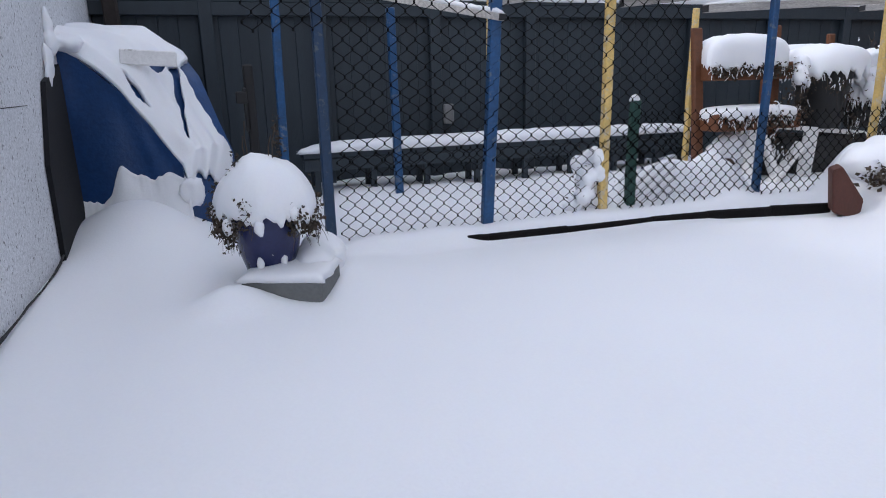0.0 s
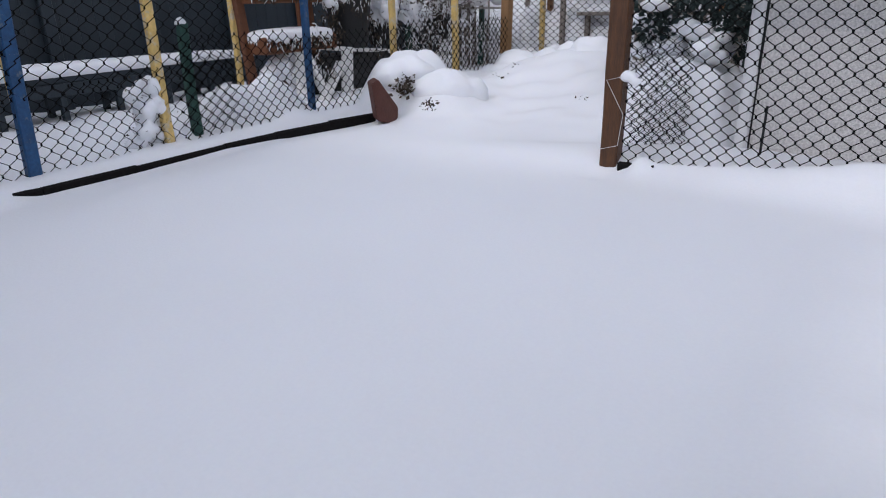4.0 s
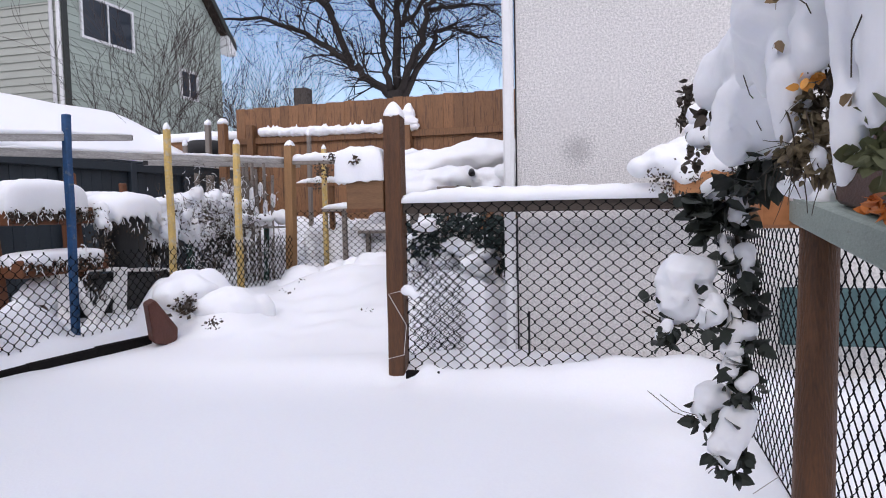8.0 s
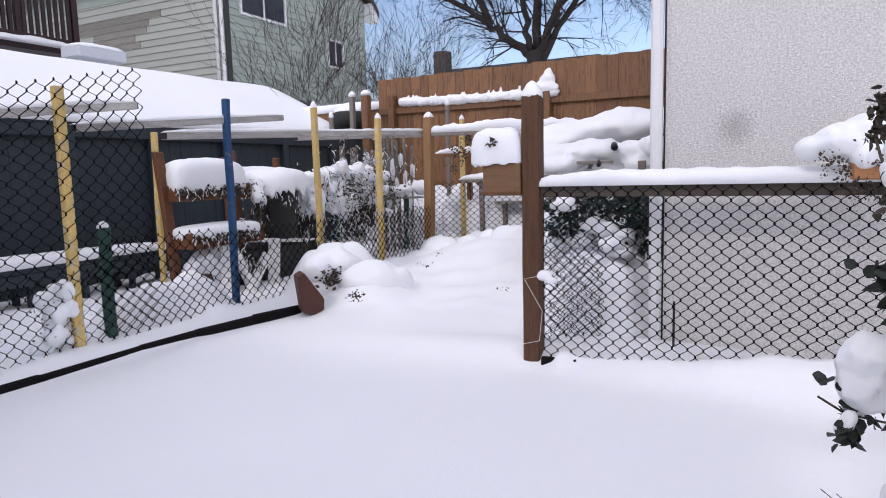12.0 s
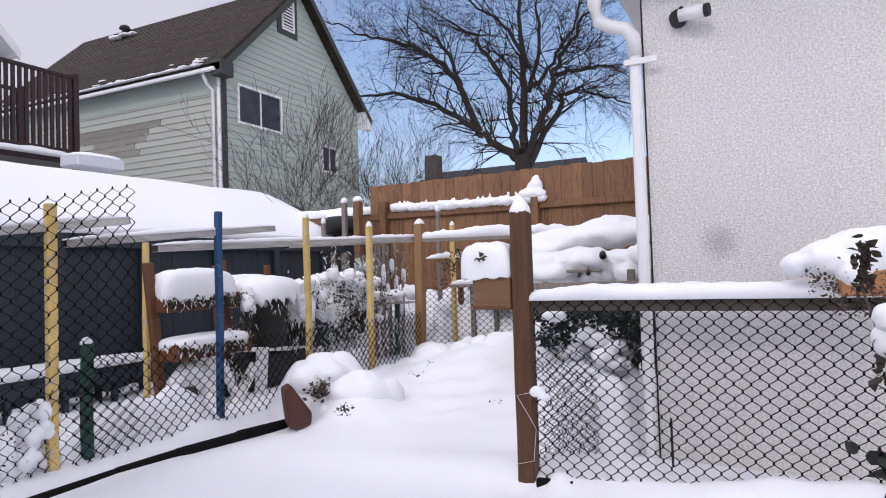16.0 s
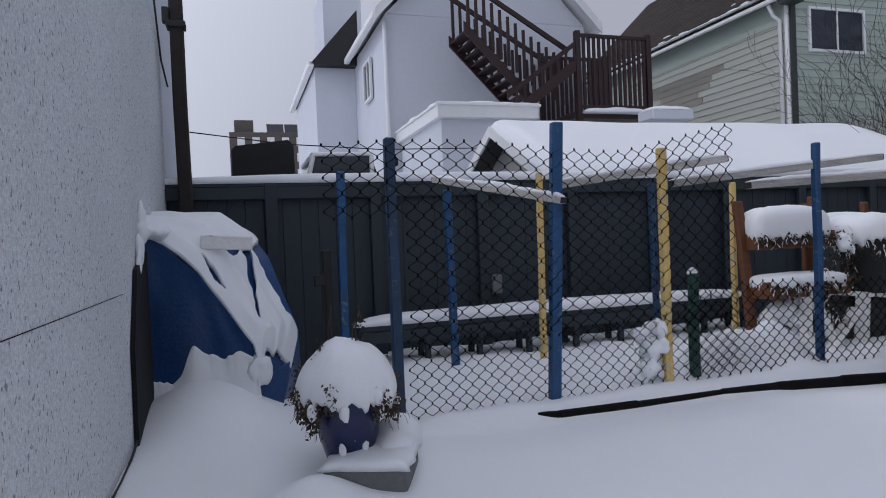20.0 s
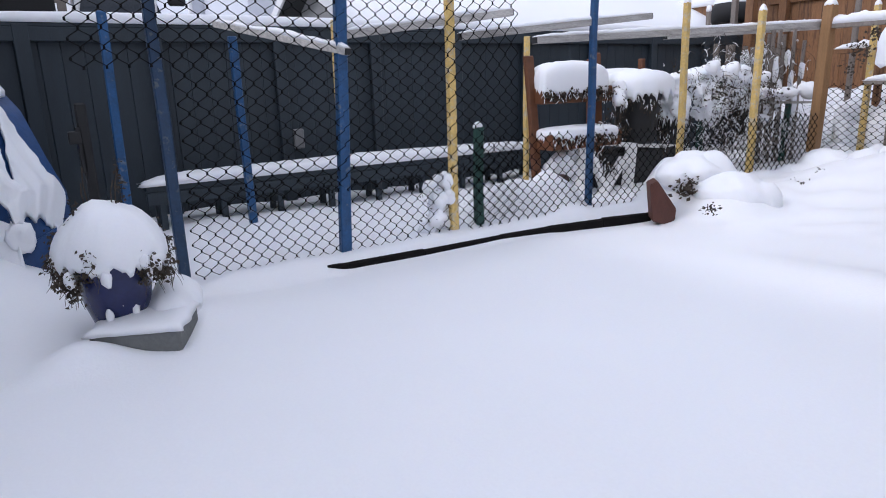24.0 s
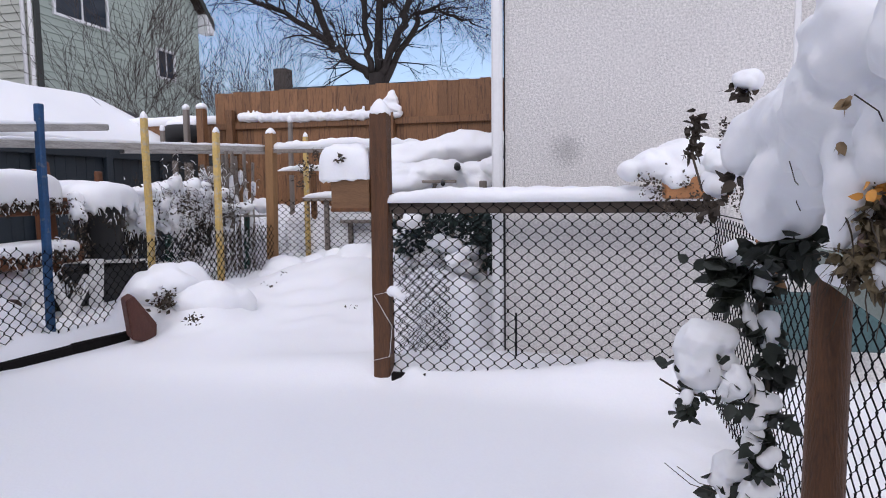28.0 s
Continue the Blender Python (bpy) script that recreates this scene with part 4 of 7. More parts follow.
for z0, ya, yb in ((5.50, 15.3, 18.9), (5.31, 15.8, 19.0), (5.12, 15.9, 18.2), (4.93, 16.4, 19.0), (4.74, 16.2, 17.6)):
    part("patch", boxed(0.012, yb - ya, 0.15, (HX - 0.034, (ya + yb) / 2, z0 + 0.02), 0.002), BARE, house, "weathered strip where siding is missing")
part("frieze", boxed(0.03, 9.9, 0.60, (HX - 0.03, HY + 5.05, 6.12), 0.004), SIDING_MINT, house, "flat green board under the eave")
shingle = meshed(boxed(0.20, 10.66, 0.010, (0, 0, 0), 0.003))
shingle.materials.append(ROOF_BROWN)
slope = math.atan2(3.62, 3.75)
for k in range(34):
    q = (k + 0.5) / 34
    part("shingle_course", shingle, ROOF_BROWN, house).matrix_basis = pose(HX + 3.36 - 3.75 * (1 - q) - 0.01, HY + 5.0, 6.80 + 3.62 * q + 0.002, 0, -math.degrees(slope) + 4, 0)
part("roof_vent", tube([(HX + 2.72, HY + 7.2, 9.80), (HX + 2.72, HY + 7.2, 10.15)], 0.11, 10), DARK, house)
part("roof_vent", lathe([(0.05, 0), (0.20, 0.02), (0.16, 0.12), (0.0, 0.2)], 12), DARK, house).matrix_basis = pose(HX + 2.72, HY + 7.2, 10.12)
rl = random.Random(12)
single("roof_snow", snow_mass([((HX + 2.58 + 0.15 * rl.random(), HY + 6.6 + 1.3 * rl.random(), 9.88), 0.16, 0.25, 0.07) for k in range(6)], 0.05, 1, 0.02), SNOW, "patch of snow by the roof vent", "snow")
bm = None
for k in range(26):
    yy, q = HY + 0.2 + 9.6 * rl.random(), 0.10 * rl.random() ** 2
    bm = blob(0.05 + 0.06 * rl.random(), 0.08 + 0.16 * rl.random(), 0.03, k, 0.3, (HX - 0.36 + 3.75 * q, yy, 6.85 + 3.62 * q), bm, 1)
tagged(single("roof_snow", bm, SNOW, "scraps of snow on the lower shingles", "snow"), kind="stuff")

# ---- white house with outside stair ----
white = thing("house", "white rendered gabled house with a covered side wall", "house", (0, 0, 0))
part("wall", boxed(4.9, 12.0, 6.3, (5.6, 20.0, -0.3), 0.01), WHITE_WALL, white)
part("gable", prism([(3.15, 14.0, 6.002), (8.05, 14.0, 6.002), (5.6, 14.0, 8.45)], 12.0, "y"), WHITE_WALL, white)
for sx in (-1, 1):
    e, r = 5.6 + sx * 2.75, 5.6
    part("roof", prism([(e, 13.7, 5.95), (r, 13.7, 8.75), (r, 13.7, 8.6), (e, 13.7, 5.80)], 12.6, "y"), WHITE_TRIM, white)
    part("bargeboard", prism([(e, 13.66, 6.0), (r, 13.66, 8.8), (r, 13.66, 8.55), (e, 13.66, 5.75)], 0.04, "y"), WHITE_TRIM, white)
    part("gutter", boxed(0.14, 12.4, 0.14, (e - 0.02 * sx, 19.9, 5.82), 0.02), WHITE_TRIM, white)
part("downspout", tube([(3.1, 13.95, 5.8), (3.1, 13.92, 5.5), (3.1, 13.92, 0)], 0.045, 8), WHITE_TRIM, white)
part("bay", boxed(1.1, 5.5, 6.1, (2.6, 20.6, -0.3), 0.01), WHITE_WALL, white)
part("bay_roof", prism([(1.9, 17.5, 5.8), (3.2, 17.5, 7.3), (3.2, 17.5, 5.8)], 6.0, "y"), DARK, white)
part("bay_eave", boxed(0.16, 6.2, 0.16, (1.92, 20.6, 5.72), 0.02), WHITE_TRIM, white)
part("dormer", boxed(1.2, 2.2, 2.4, (3.3, 21.5, 6.6), 0.01), WHITE_WALL, white)
sash("window", 0.7, 0.85, white, (3.12, 15.9, 4.55), -90)
porch = thing("porch_addition", "white flat-roofed addition edged with snow", "extension", (0, 0, 0))
part("wall", boxed(1.75, 2.9, 3.5, (4.25, 12.5, -0.3), 0.01), WHITE_WALL, porch)
part("fascia", boxed(1.95, 3.1, 0.28, (4.25, 12.45, 3.15), 0.01), WHITE_TRIM, porch)
part("fascia", boxed(2.02, 3.16, 0.05, (4.25, 12.45, 3.36), 0.01), WHITE_TRIM, porch)
single("roof_snow", heap(1.95, 3.05, 0.09, 2, 8, 0.2, 24, 24, 0.0), SNOW, "flat snow on the white addition", "snow", (4.25, 12.45, 3.41))

stair = thing("outside_stair", "dark maroon wooden stair with railings and landing", "stairs", (0, 12.3, 0))
for dy in (0.0, 0.95):
    part("stringer", prism([(4.35, dy, 5.35), (4.35, dy, 5.12), (5.75, dy, 3.70), (5.75, dy, 3.95)], 0.05, "y"), STAIR_PAINT, stair)
    part("handrail", prism([(4.35, dy, 6.25), (4.35, dy, 6.15), (6.65, dy, 4.82), (6.65, dy, 4.93)], 0.06, "y"), STAIR_PAINT, stair)
    for k in range(13):
        xx = 4.45 + 0.17 * k
        part("baluster", boxed(0.06, 0.045, 1.0, (xx, dy + 0.02, 6.18 - (xx - 4.35) * 0.58 - 1.0 - 0.22 * min(1, k / 8)), 0.004), STAIR_PAINT, stair)
for k in range(9):
    part("step", boxed(0.26, 0.95, 0.04, (4.5 + 0.15 * k, 0.48, 5.15 - 0.155 * k), 0.004), STAIR_PAINT, stair)
part("stringer", prism([(6.65, -0.3, 4.62), (6.65, -0.3, 4.36), (5.1, -0.3, 3.22), (5.1, -0.3, 3.46)], 0.05, "y"), STAIR_PAINT, stair)
part("handrail", prism([(6.65, -0.3, 4.98), (6.65, -0.3, 4.87), (5.1, -0.3, 3.75), (5.1, -0.3, 3.87)], 0.05, "y"), STAIR_PAINT, stair)
for k in range(8):
    xx = 5.3 + 0.19 * k
    part("baluster", boxed(0.045, 0.045, 0.5, (xx, -0.28, 3.35 + (xx - 5.1) * 0.72), 0.004), STAIR_PAINT, stair)
part("landing", boxed(1.9, 1.7, 0.14, (7.55, 0.6, 3.4), 0.01), STAIR_PAINT, stair)
for xx in (6.72, 8.42):
    for yy in (-0.25, 1.4):
        part("post", boxed(0.11, 0.11, 2.0, (xx, yy, 3.2), 0.006), STAIR_PAINT, stair)
for yy in (-0.25, 1.4):
    part("top_rail", boxed(1.75, 0.07, 0.07, (7.57, yy, 5.08), 0.006), STAIR_PAINT, stair)
    part("bottom_rail", boxed(1.7, 0.05, 0.06, (7.57, yy, 3.62), 0.006), STAIR_PAINT, stair)
    for k in range(13):
        part("baluster", boxed(0.065, 0.045, 1.6, (6.87 + 0.12 * k, yy, 3.5), 0.004), STAIR_PAINT, stair)
single("landing_snow", heap(1.5, 0.3, 0.1, 6, 3, 0.4, 20, 8), SNOW, "snow along the stair landing's edge", "snow", (7.5, 12.0, 3.52))
single("eave_box", boxed(0.95, 0.5, 0.2, (0, 0, 0), 0.02), WHITE_WALL, "white metal eave box beyond the shed", "eave", (8.03, 11.00, 3.16))
single("eave_snow", cap(0.48, 0.26, 0.08, 0.03, 3, 4.0), SNOW, "snow on the white eave box", "snow", Vector((8.03, 11.00, 3.16)) + Vector((0, 0, 0.2)))

# ---- neighbours on the far left ----
single("wall_neighbour", boxed(3.0, 3.6, 5.2, (-2.3, 7.7, -0.3), 0.02), WHITE_WALL, "white neighbouring building wall", "wall", kind="structure")
utility = thing("utility_pole", "weathered brown square timber pole with cable clamps", "pole", (-0.51, 5.5, 0))
part("pole", stick(4.6, 0.10, 0.10, (-0.03, 0), 71, 0.012), BARK, utility, "brown weathered timber")
part("clamp", boxed(0.14, 0.13, 0.05, (-0.02, -0.01, 2.72), 0.006), DARK, utility)
part("clamp", boxed(0.05, 0.06, 0.12, (-0.09, -0.04, 2.75), 0.006), DARK, utility)
single("cable", tube([(-0.66, 4.9, 3.3), (-0.655, 5.15, 2.95), (-0.64, 5.4, 2.45), (-0.62, 5.6, 2.3)], 0.008, 6), DARK, "black cable running down the wall", "cable")
single("cable", tube([(-0.47, 5.5, 1.93), (0.3, 5.9, 1.90), (1.2, 6.2, 1.90), (2.2, 6.3, 1.93)], 0.005, 6), DARK, "thin dark overhead wire", "cable")
single("wall_cable", tube([(-0.668, -0.8, 0.84), (-0.668, 1.2, 0.835), (-0.668, 2.4, 0.83), (-0.668, 3.40, 0.828)], 0.0014, 6), EDGING, "thin dark cable along the stucco wall", "cable")
# thin dark tube stands in for the shaded gap between wall and snow
single("wall_foot_gap", tube([(-0.655, 0.3 + 0.12 * k, 0.03 + 0.05 * smooth(6, 14, k) + 0.02 * noise.noise((k * 0.4, 2, 1)) + 0.12 * smooth(24, 31, k)) for k in range(32)], [0.004 + 0.008 * abs(noise.noise((k * 0.7, 5, 2))) for k in range(32)], 6), DARK, "dark strip for the shaded gap along the wall's foot", "flashing")
brick = thing("apartment_block", "distant brown brick apartment building with solar panels", "building", (0, 40, 0))
part("wall", boxed(9.0, 10, 8.1, (4.2, 5, -0.3), 0.02), BRICK_FAR, brick)
part("chimney", boxed(1.1, 1.0, 0.9, (0.55, 1, 7.7), 0.02), BRICK_FAR, brick)
for r in range(3):
    for c in range(5):
        part("window", boxed(0.42, 0.08, 0.5, (0.35 + 0.85 * c, -0.02, 7.0 - 0.95 * r), 0.01), WHITE_TRIM, brick)
for c in range(3):
    part("solar_panel", boxed(1.0, 1.6, 0.06, (0, 0, 0), 0.0, Matrix.Rotation(radians(50), 4, "X")), PANEL, brick).matrix_basis = pose(2.4 + 1.06 * c, 1.0, 7.9)
single("covered_load", prism([(-0.17, 6.6, 0), (-0.17, 6.6, 1.95), (-0.13, 6.6, 1.99), (0.36, 6.6, 2.05), (0.41, 6.6, 2.0), (0.46, 6.6, 0)], 0.8, "y"), BLACK_COVER, "black covered load behind the grey fence", "cover")
van = thing("car", "snowed-in car seen over the grey fence", "car", (0.95, 7.0, 1.2))
part("cabin", prism([(-0.42, 0, 0.2), (-0.30, 0, 0.72), (0.30, 0, 0.75), (0.5, 0, 0.2)], 1.2, "y"), GLASS, van)
part("roof", boxed(0.66, 1.2, 0.05, (0, 0.6, 0.74), 0.02), SNOW, van, "roof under a skin of snow")
for px0, px1 in ((-0.44, -0.31), (0.31, 0.52)):
    part("pillar", tube([(px0, -0.01, 0.2), (px1 if px0 < 0 else px0, -0.01, 0.74)], 0.025, 6), WHITE_TRIM, van)
part("body", boxed(1.3, 3.2, 1.35, (0.1, 1.2, -1.1), 0.08), WHITE_TRIM, van)
part("mirror", boxed(0.16, 0.06, 0.1, (0.5, -0.1, 0.62), 0.02), DARK, van)

# ---- trees ----
def bare_tree(name, label, at, height, spread, seed, levels, trunk_r, fork, stems, mat, side=1.0):
    rnd = random.Random(seed)
    trunk, crown = bmesh.new(), [bmesh.new() for _ in range(2)]
    thing_ob = thing(name, label, "tree", at)

    def grow(p, d, length, r, level):
        n = 5 if level < 2 else 4 if level < 4 else 3
        pts, rs, q, dd = [p], [r], p.copy(), d.copy()
        for i in range(n):
            dd = (dd + Vector((rnd.gauss(0, 0.16), rnd.gauss(0, 0.16), rnd.gauss(0.05, 0.10)))).normalized()
            q = q + dd * length / n
            pts.append(q.copy())
            rs.append(max(r * (1 - 0.45 * (i + 1) / n), 0.004))
        sides = 7 if level == 0 else 6 if level < 2 else 4 if level < 4 else 3
        tube(pts, rs, sides, trunk if level == 0 else crown[0 if level < 3 else 1], caps=level < 2)
        if level >= levels:
            return
        kids = 3 if level < 3 else rnd.choice((2, 3, 3))
        for k in range(kids):
            i = rnd.randint(max(1, n - 2 - (k > 0)), n)
            turn = Vector((rnd.gauss(0, 1), rnd.gauss(0, 1), rnd.gauss(0.0, 0.5)))
            nd = (dd * 1.0 + turn.normalized() * rnd.uniform(0.45, 0.9) * spread).normalized()
            if level > 0 and nd.z < -0.15:
                nd.z = 0.1
            grow(pts[i], nd, length * rnd.uniform(0.62, 0.86), rs[i] * rnd.uniform(0.55, 0.8), level + 1)

    if fork > 0.5:
        top = Vector((0, 0, fork))
        tube([(0, 0, -0.3), (0.02, 0, fork * 0.5), top], [trunk_r * 1.15, trunk_r, trunk_r * 0.95], 10, trunk)
    else:
        top = Vector((0, 0, -0.2))
    for k in range(stems):
        a = k * math.tau / stems + rnd.uniform(-0.4, 0.4)
        grow(top, Vector((math.cos(a) * 0.65 * spread, math.sin(a) * 0.65 * spread * side, rnd.uniform(0.6, 1.1))).normalized(), height * rnd.uniform(0.28, 0.36), trunk_r * 0.62, 0 if fork < 0.5 else 1)
    part("trunk", trunk, mat, thing_ob)
    part("limb_tangle", crown[0], mat, thing_ob, kind="stuff")
    part("twig_tangle", crown[1], mat, thing_ob, kind="stuff")
    return thing_ob


# main limbs of the large tree: offset across and height
MAIN_BOUGHS = [
    [(0.1, 5.6), (0.8, 6.2), (1.9, 7.0), (2.9, 7.8), (4.2, 8.7), (5.9, 9.3), (7.7, 9.5), (8.9, 9.9)],
    [(1.9, 7.1), (2.7, 9.2), (3.3, 10.0), (4.4, 10.9), (5.8, 11.5), (7.3, 12.0), (8.8, 12.8)],
    [(2.7, 9.2), (3.3, 10.6), (4.1, 11.6), (5.2, 12.5), (6.0, 13.3)],
    [(0.3, 5.9), (0.5, 7.0), (0.7, 8.9), (1.5, 10.2), (2.2, 11.3), (3.3, 12.2), (4.3, 12.7)],
    [(0.1, 5.9), (-0.1, 8.7), (0.0, 10.2), (0.1, 12.3), (0.3, 13.7)],
    [(-0.2, 9.4), (0.3, 10.9), (1.5, 12.0), (2.4, 12.9)],
    [(-0.3, 8.5), (-0.7, 10.5), (-0.6, 12.1), (-1.1, 13.6)],
    [(-0.1, 5.7), (-0.4, 6.4), (-1.0, 7.7), (-1.4, 9.0), (-2.0, 9.8), (-2.7, 10.8), (-3.5, 11.5)],
    [(-0.3, 8.4), (-1.1, 9.3), (-1.8, 10.3), (-2.3, 11.3), (-2.6, 12.6)],
    [(-0.2, 5.5), (-1.1, 7.1), (-1.6, 8.2), (-2.2, 8.4), (-3.1, 8.0), (-4.1, 7.6)],
    [(-1.4, 8.9), (-2.5, 8.9), (-3.5, 8.8), (-4.4, 8.1)],
]


def twigs_from(p, d, length, r, level, levels, rnd, bms, droop):
    n = 4 if level < 2 else 3
    pts, rs, q, dd = [p], [r], p.copy(), d.copy()
    for i in range(n):
        dd = (dd + Vector((rnd.gauss(0, 0.14), rnd.gauss(0, 0.14), rnd.gauss(droop, 0.12)))).normalized()
        q = q + dd * length / n
        pts.append(q.copy())
        rs.append(max(r * (1 - 0.5 * (i + 1) / n), 0.0045))
    tube(pts, rs, 4 if level < 2 else 3, bms[0 if level < 1 else 1], caps=False)
    if level < levels:
        for k in range(rnd.choice((2, 3, 4))):
            i = rnd.randint(1, n)
            turn = Vector((rnd.gauss(0, 1), rnd.gauss(0, 1), rnd.gauss(0, 0.7))).normalized()
            nd = (dd + turn * rnd.uniform(0.5, 1.0)).normalized()
            twigs_from(pts[i], nd, length * rnd.uniform(0.5, 0.8), rs[i] * rnd.uniform(0.5, 0.75), level + 1, levels, rnd, bms, droop)


def big_tree(at):
    rnd = random.Random(8)
    ob = thing("tree", "large bare spreading tree with dark branching limbs", "tree", at)
    trunk, bms = bmesh.new(), [bmesh.new(), bmesh.new()]
    tube([(0, 0.2, -0.3), (0, 0.1, 2.5), (0, 0.05, 4.9), (0, 0.08, 5.9)], [0.46, 0.40, 0.37, 0.33], 12, trunk)
    for k, limb in enumerate(MAIN_BOUGHS):
        depth = (0.0, -1.2, 1.6, 0.8, 0.2, -1.5, 1.0, -0.8, 0.8, 1.2, -1.4)[k]
        pts = [Vector((depth * i / len(limb), a, b)) for i, (a, b) in enumerate(limb)]
        fine = []
        for a, b in zip(pts, pts[1:]):
            for s in range(4):
                fine.append(a.lerp(b, s / 4) + Vector((rnd.gauss(0, 0.06), rnd.gauss(0, 0.06), rnd.gauss(0, 0.05))))
        fine.append(pts[-1])
        r0 = 0.19 if k in (0, 4, 7) else 0.15 if k in (1, 3, 9) else 0.10
        rs = [max(0.022, r0 * (1 - 0.85 * i / (len(fine) - 1))) for i in range(len(fine))]
        part("limb", tube(fine, rs, 7), BARK, ob)
        for i in range(3, len(fine)):
            d = (fine[i] - fine[i - 1]).normalized()
            for _ in range(2):
                turn = Vector((rnd.gauss(0, 1), rnd.gauss(0, 1), rnd.gauss(0.1, 0.8))).normalized()
                twigs_from(fine[i], (d * 0.9 + turn).normalized(), rnd.uniform(0.9, 2.2), min(0.04, rs[i] * 0.34), 0, 3, rnd, bms, 0.0)
    part("trunk", trunk, BARK, ob)
    part("branch_tangle", bms[0], BARK, ob, kind="stuff")
    part("twig_tangle", bms[1], BARK, ob, kind="stuff")


big_tree((25.0, 8.3, -0.3))
bare_tree("tree", "slender bare multi-stemmed tree beside the mint house", (12.2, 8.6, -0.2), 6.8, 0.8, 11, 5, 0.038, 0.2, 6, TWIG)
bare_tree("tree", "small bare grey-brown tree behind the cedar fence", (18.0, 10.6, -0.2), 7.5, 0.8, 21, 5, 0.045, 0.2, 6, TWIG)
bare_tree("tree", "bare grey-brown tree far behind the fence", (24.0, 13.4, -0.2), 9.0, 0.8, 31, 5, 0.08, 0.2, 5, TWIG)
farh = thing("house", "distant dark-roofed house with a brick chimney", "house", (30, 12, 0))
part("wall", boxed(6, 8.0, 5.4, (3, 0, -0.3), 0.02), WHITE_WALL, farh)
part("roof", prism([(-0.5, -4.3, 5.2), (3, -4.3, 6.6), (6.5, -4.3, 5.2)], 8.6, "y"), DARK, farh)
part("chimney", boxed(0.7, 0.7, 1.9, (0.6, 3.2, 5.2), 0.02), BRICK_FAR, farh)
# ---- crossbars on the garden posts ----
def bar(a, b, w, h, label, snow=0.02, mat=None):
    a, b = Vector(a), Vector(b)
    d = b - a
    m = d.to_track_quat("X", "Z").to_matrix().to_4x4()
    ob = thing("crossbar", label, "beam", (a + b) / 2, group="crossbars")
    bm = boxed(d.length, w, h, (0, 0, -h / 2), 0.004)
    bmesh.ops.transform(bm, matrix=m, verts=bm.verts)
    part("plank", bm, mat or OLD_WOOD, ob)
    if snow:
        bm = heap(d.length * 0.985, w * 0.94, snow, a.x * 3, 6, 0.7, 60, 6, 0.0, (0, 0, h / 2 - 0.001))
        bmesh.ops.transform(bm, matrix=m, verts=bm.verts)
        part("snow", bm, SNOW, ob, "thin crust of snow")
    for sx in (-1, 1):
        bm = boxed(0.012, w * 0.9, h * 0.86, (sx * d.length / 2, 0, -h * 0.43), 0.002)
        bmesh.ops.transform(bm, matrix=m, verts=bm.verts)
        part("end", bm, DARK, ob, "dark end grain")
    return ob


bar((1.22, 4.60, 1.45), (1.62, 3.42, 1.21), 0.05, 0.04, "weathered grey pole crusted with snow", 0.025)
bar((1.67, 3.60, 1.31), (2.80, 3.47, 1.45), 0.05, 0.045, "weathered grey board across the posts")
bar((2.50, 3.62, 1.31), (4.12, 3.48, 1.46), 0.05, 0.045, "weathered grey board across the blue post")
bar((3.23, 3.75, 1.30), (7.02, 3.55, 1.47), 0.07, 0.05, "long weathered grey beam dusted with snow", 0.03)
bar((5.41, 4.40, 1.39), (8.40, 4.30, 1.53), 0.06, 0.05, "far grey beam under a ridge of snow", 0.06)
bar((6.55, 3.50, 1.425), (6.95, 1.75, 1.42), 0.06, 0.04, "grey beam heaped with snow beyond the corner post", 0.085, OLD_WOOD_V)
bar((7.25, 3.75, 1.21), (7.35, 1.75, 1.19), 0.10, 0.045, "brown rail heaped with snow before the cedar fence", 0.09, CEDAR)
for px0, py0 in ((7.27, 3.3), (7.31, 2.5), (7.34, 1.9)):
    pile(px0, py0, 1.20, 0.06, 0.06, CEDAR, "short brown post under the snowy rail", (0, 0), int(py0 * 10), base=0.1)

# ---- long bench by the grey fence ----
bench = thing("bench", "long dark slatted bench under a strip of snow", "bench", (2.55, 5.12, 0.0))
part("seat", boxed(3.7, 0.24, 0.045, (0, 0, 0.33), 0.006), GREY_PAINT, bench)
part("apron", boxed(3.7, 0.03, 0.09, (0, -0.11, 0.235), 0.006), GREY_PAINT, bench)
for k in range(9):
    for dy in (-0.1, 0.1):
        part("leg", boxed(0.045, 0.045, 0.5, (-1.75 + 0.4375 * k, dy, -0.17), 0.004), GREY_PAINT, bench)
single("bench_snow", heap(3.72, 0.27, 0.075, 6, 6, 0.22, 90, 12, 0.005), SNOW, "strip of snow along the bench", "snow", (2.55, 5.12, 0.378))
single("outlet_box", boxed(0.09, 0.05, 0.17, (0, 0, 0), 0.01), material("grey_box", (0.16, 0.16, 0.16), 0.5), "small grey electrical box on the fence", "box", (2.05, 5.52, 0.51))

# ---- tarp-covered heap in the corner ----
# near-black colour for the shaded hollow left of the tarp
TARP_SHADE = material("black_tarp_shade", (0.0025, 0.003, 0.005), 0.9, vary=0.2)
tarp = thing("covered_heap", "blue tarp draped over a heap, half snowed under", "tarp", (0, 0, 0))
FOLD = [(-0.71, 4.20, 1.14), (-0.57, 4.18, 1.05), (-0.38, 4.14, 0.87), (-0.24, 4.10, 0.66), (-0.10, 4.04, 0.45), (-0.08, 4.00, 0.36)]
CREST = [(-0.82, 4.90, 1.19), (-0.56, 4.90, 1.21), (-0.24, 4.85, 1.22), (-0.05, 4.75, 1.09), (0.04, 4.65, 0.95), (0.12, 4.50, 0.69), (0.20, 4.40, 0.47), (0.07, 4.15, 0.06)]


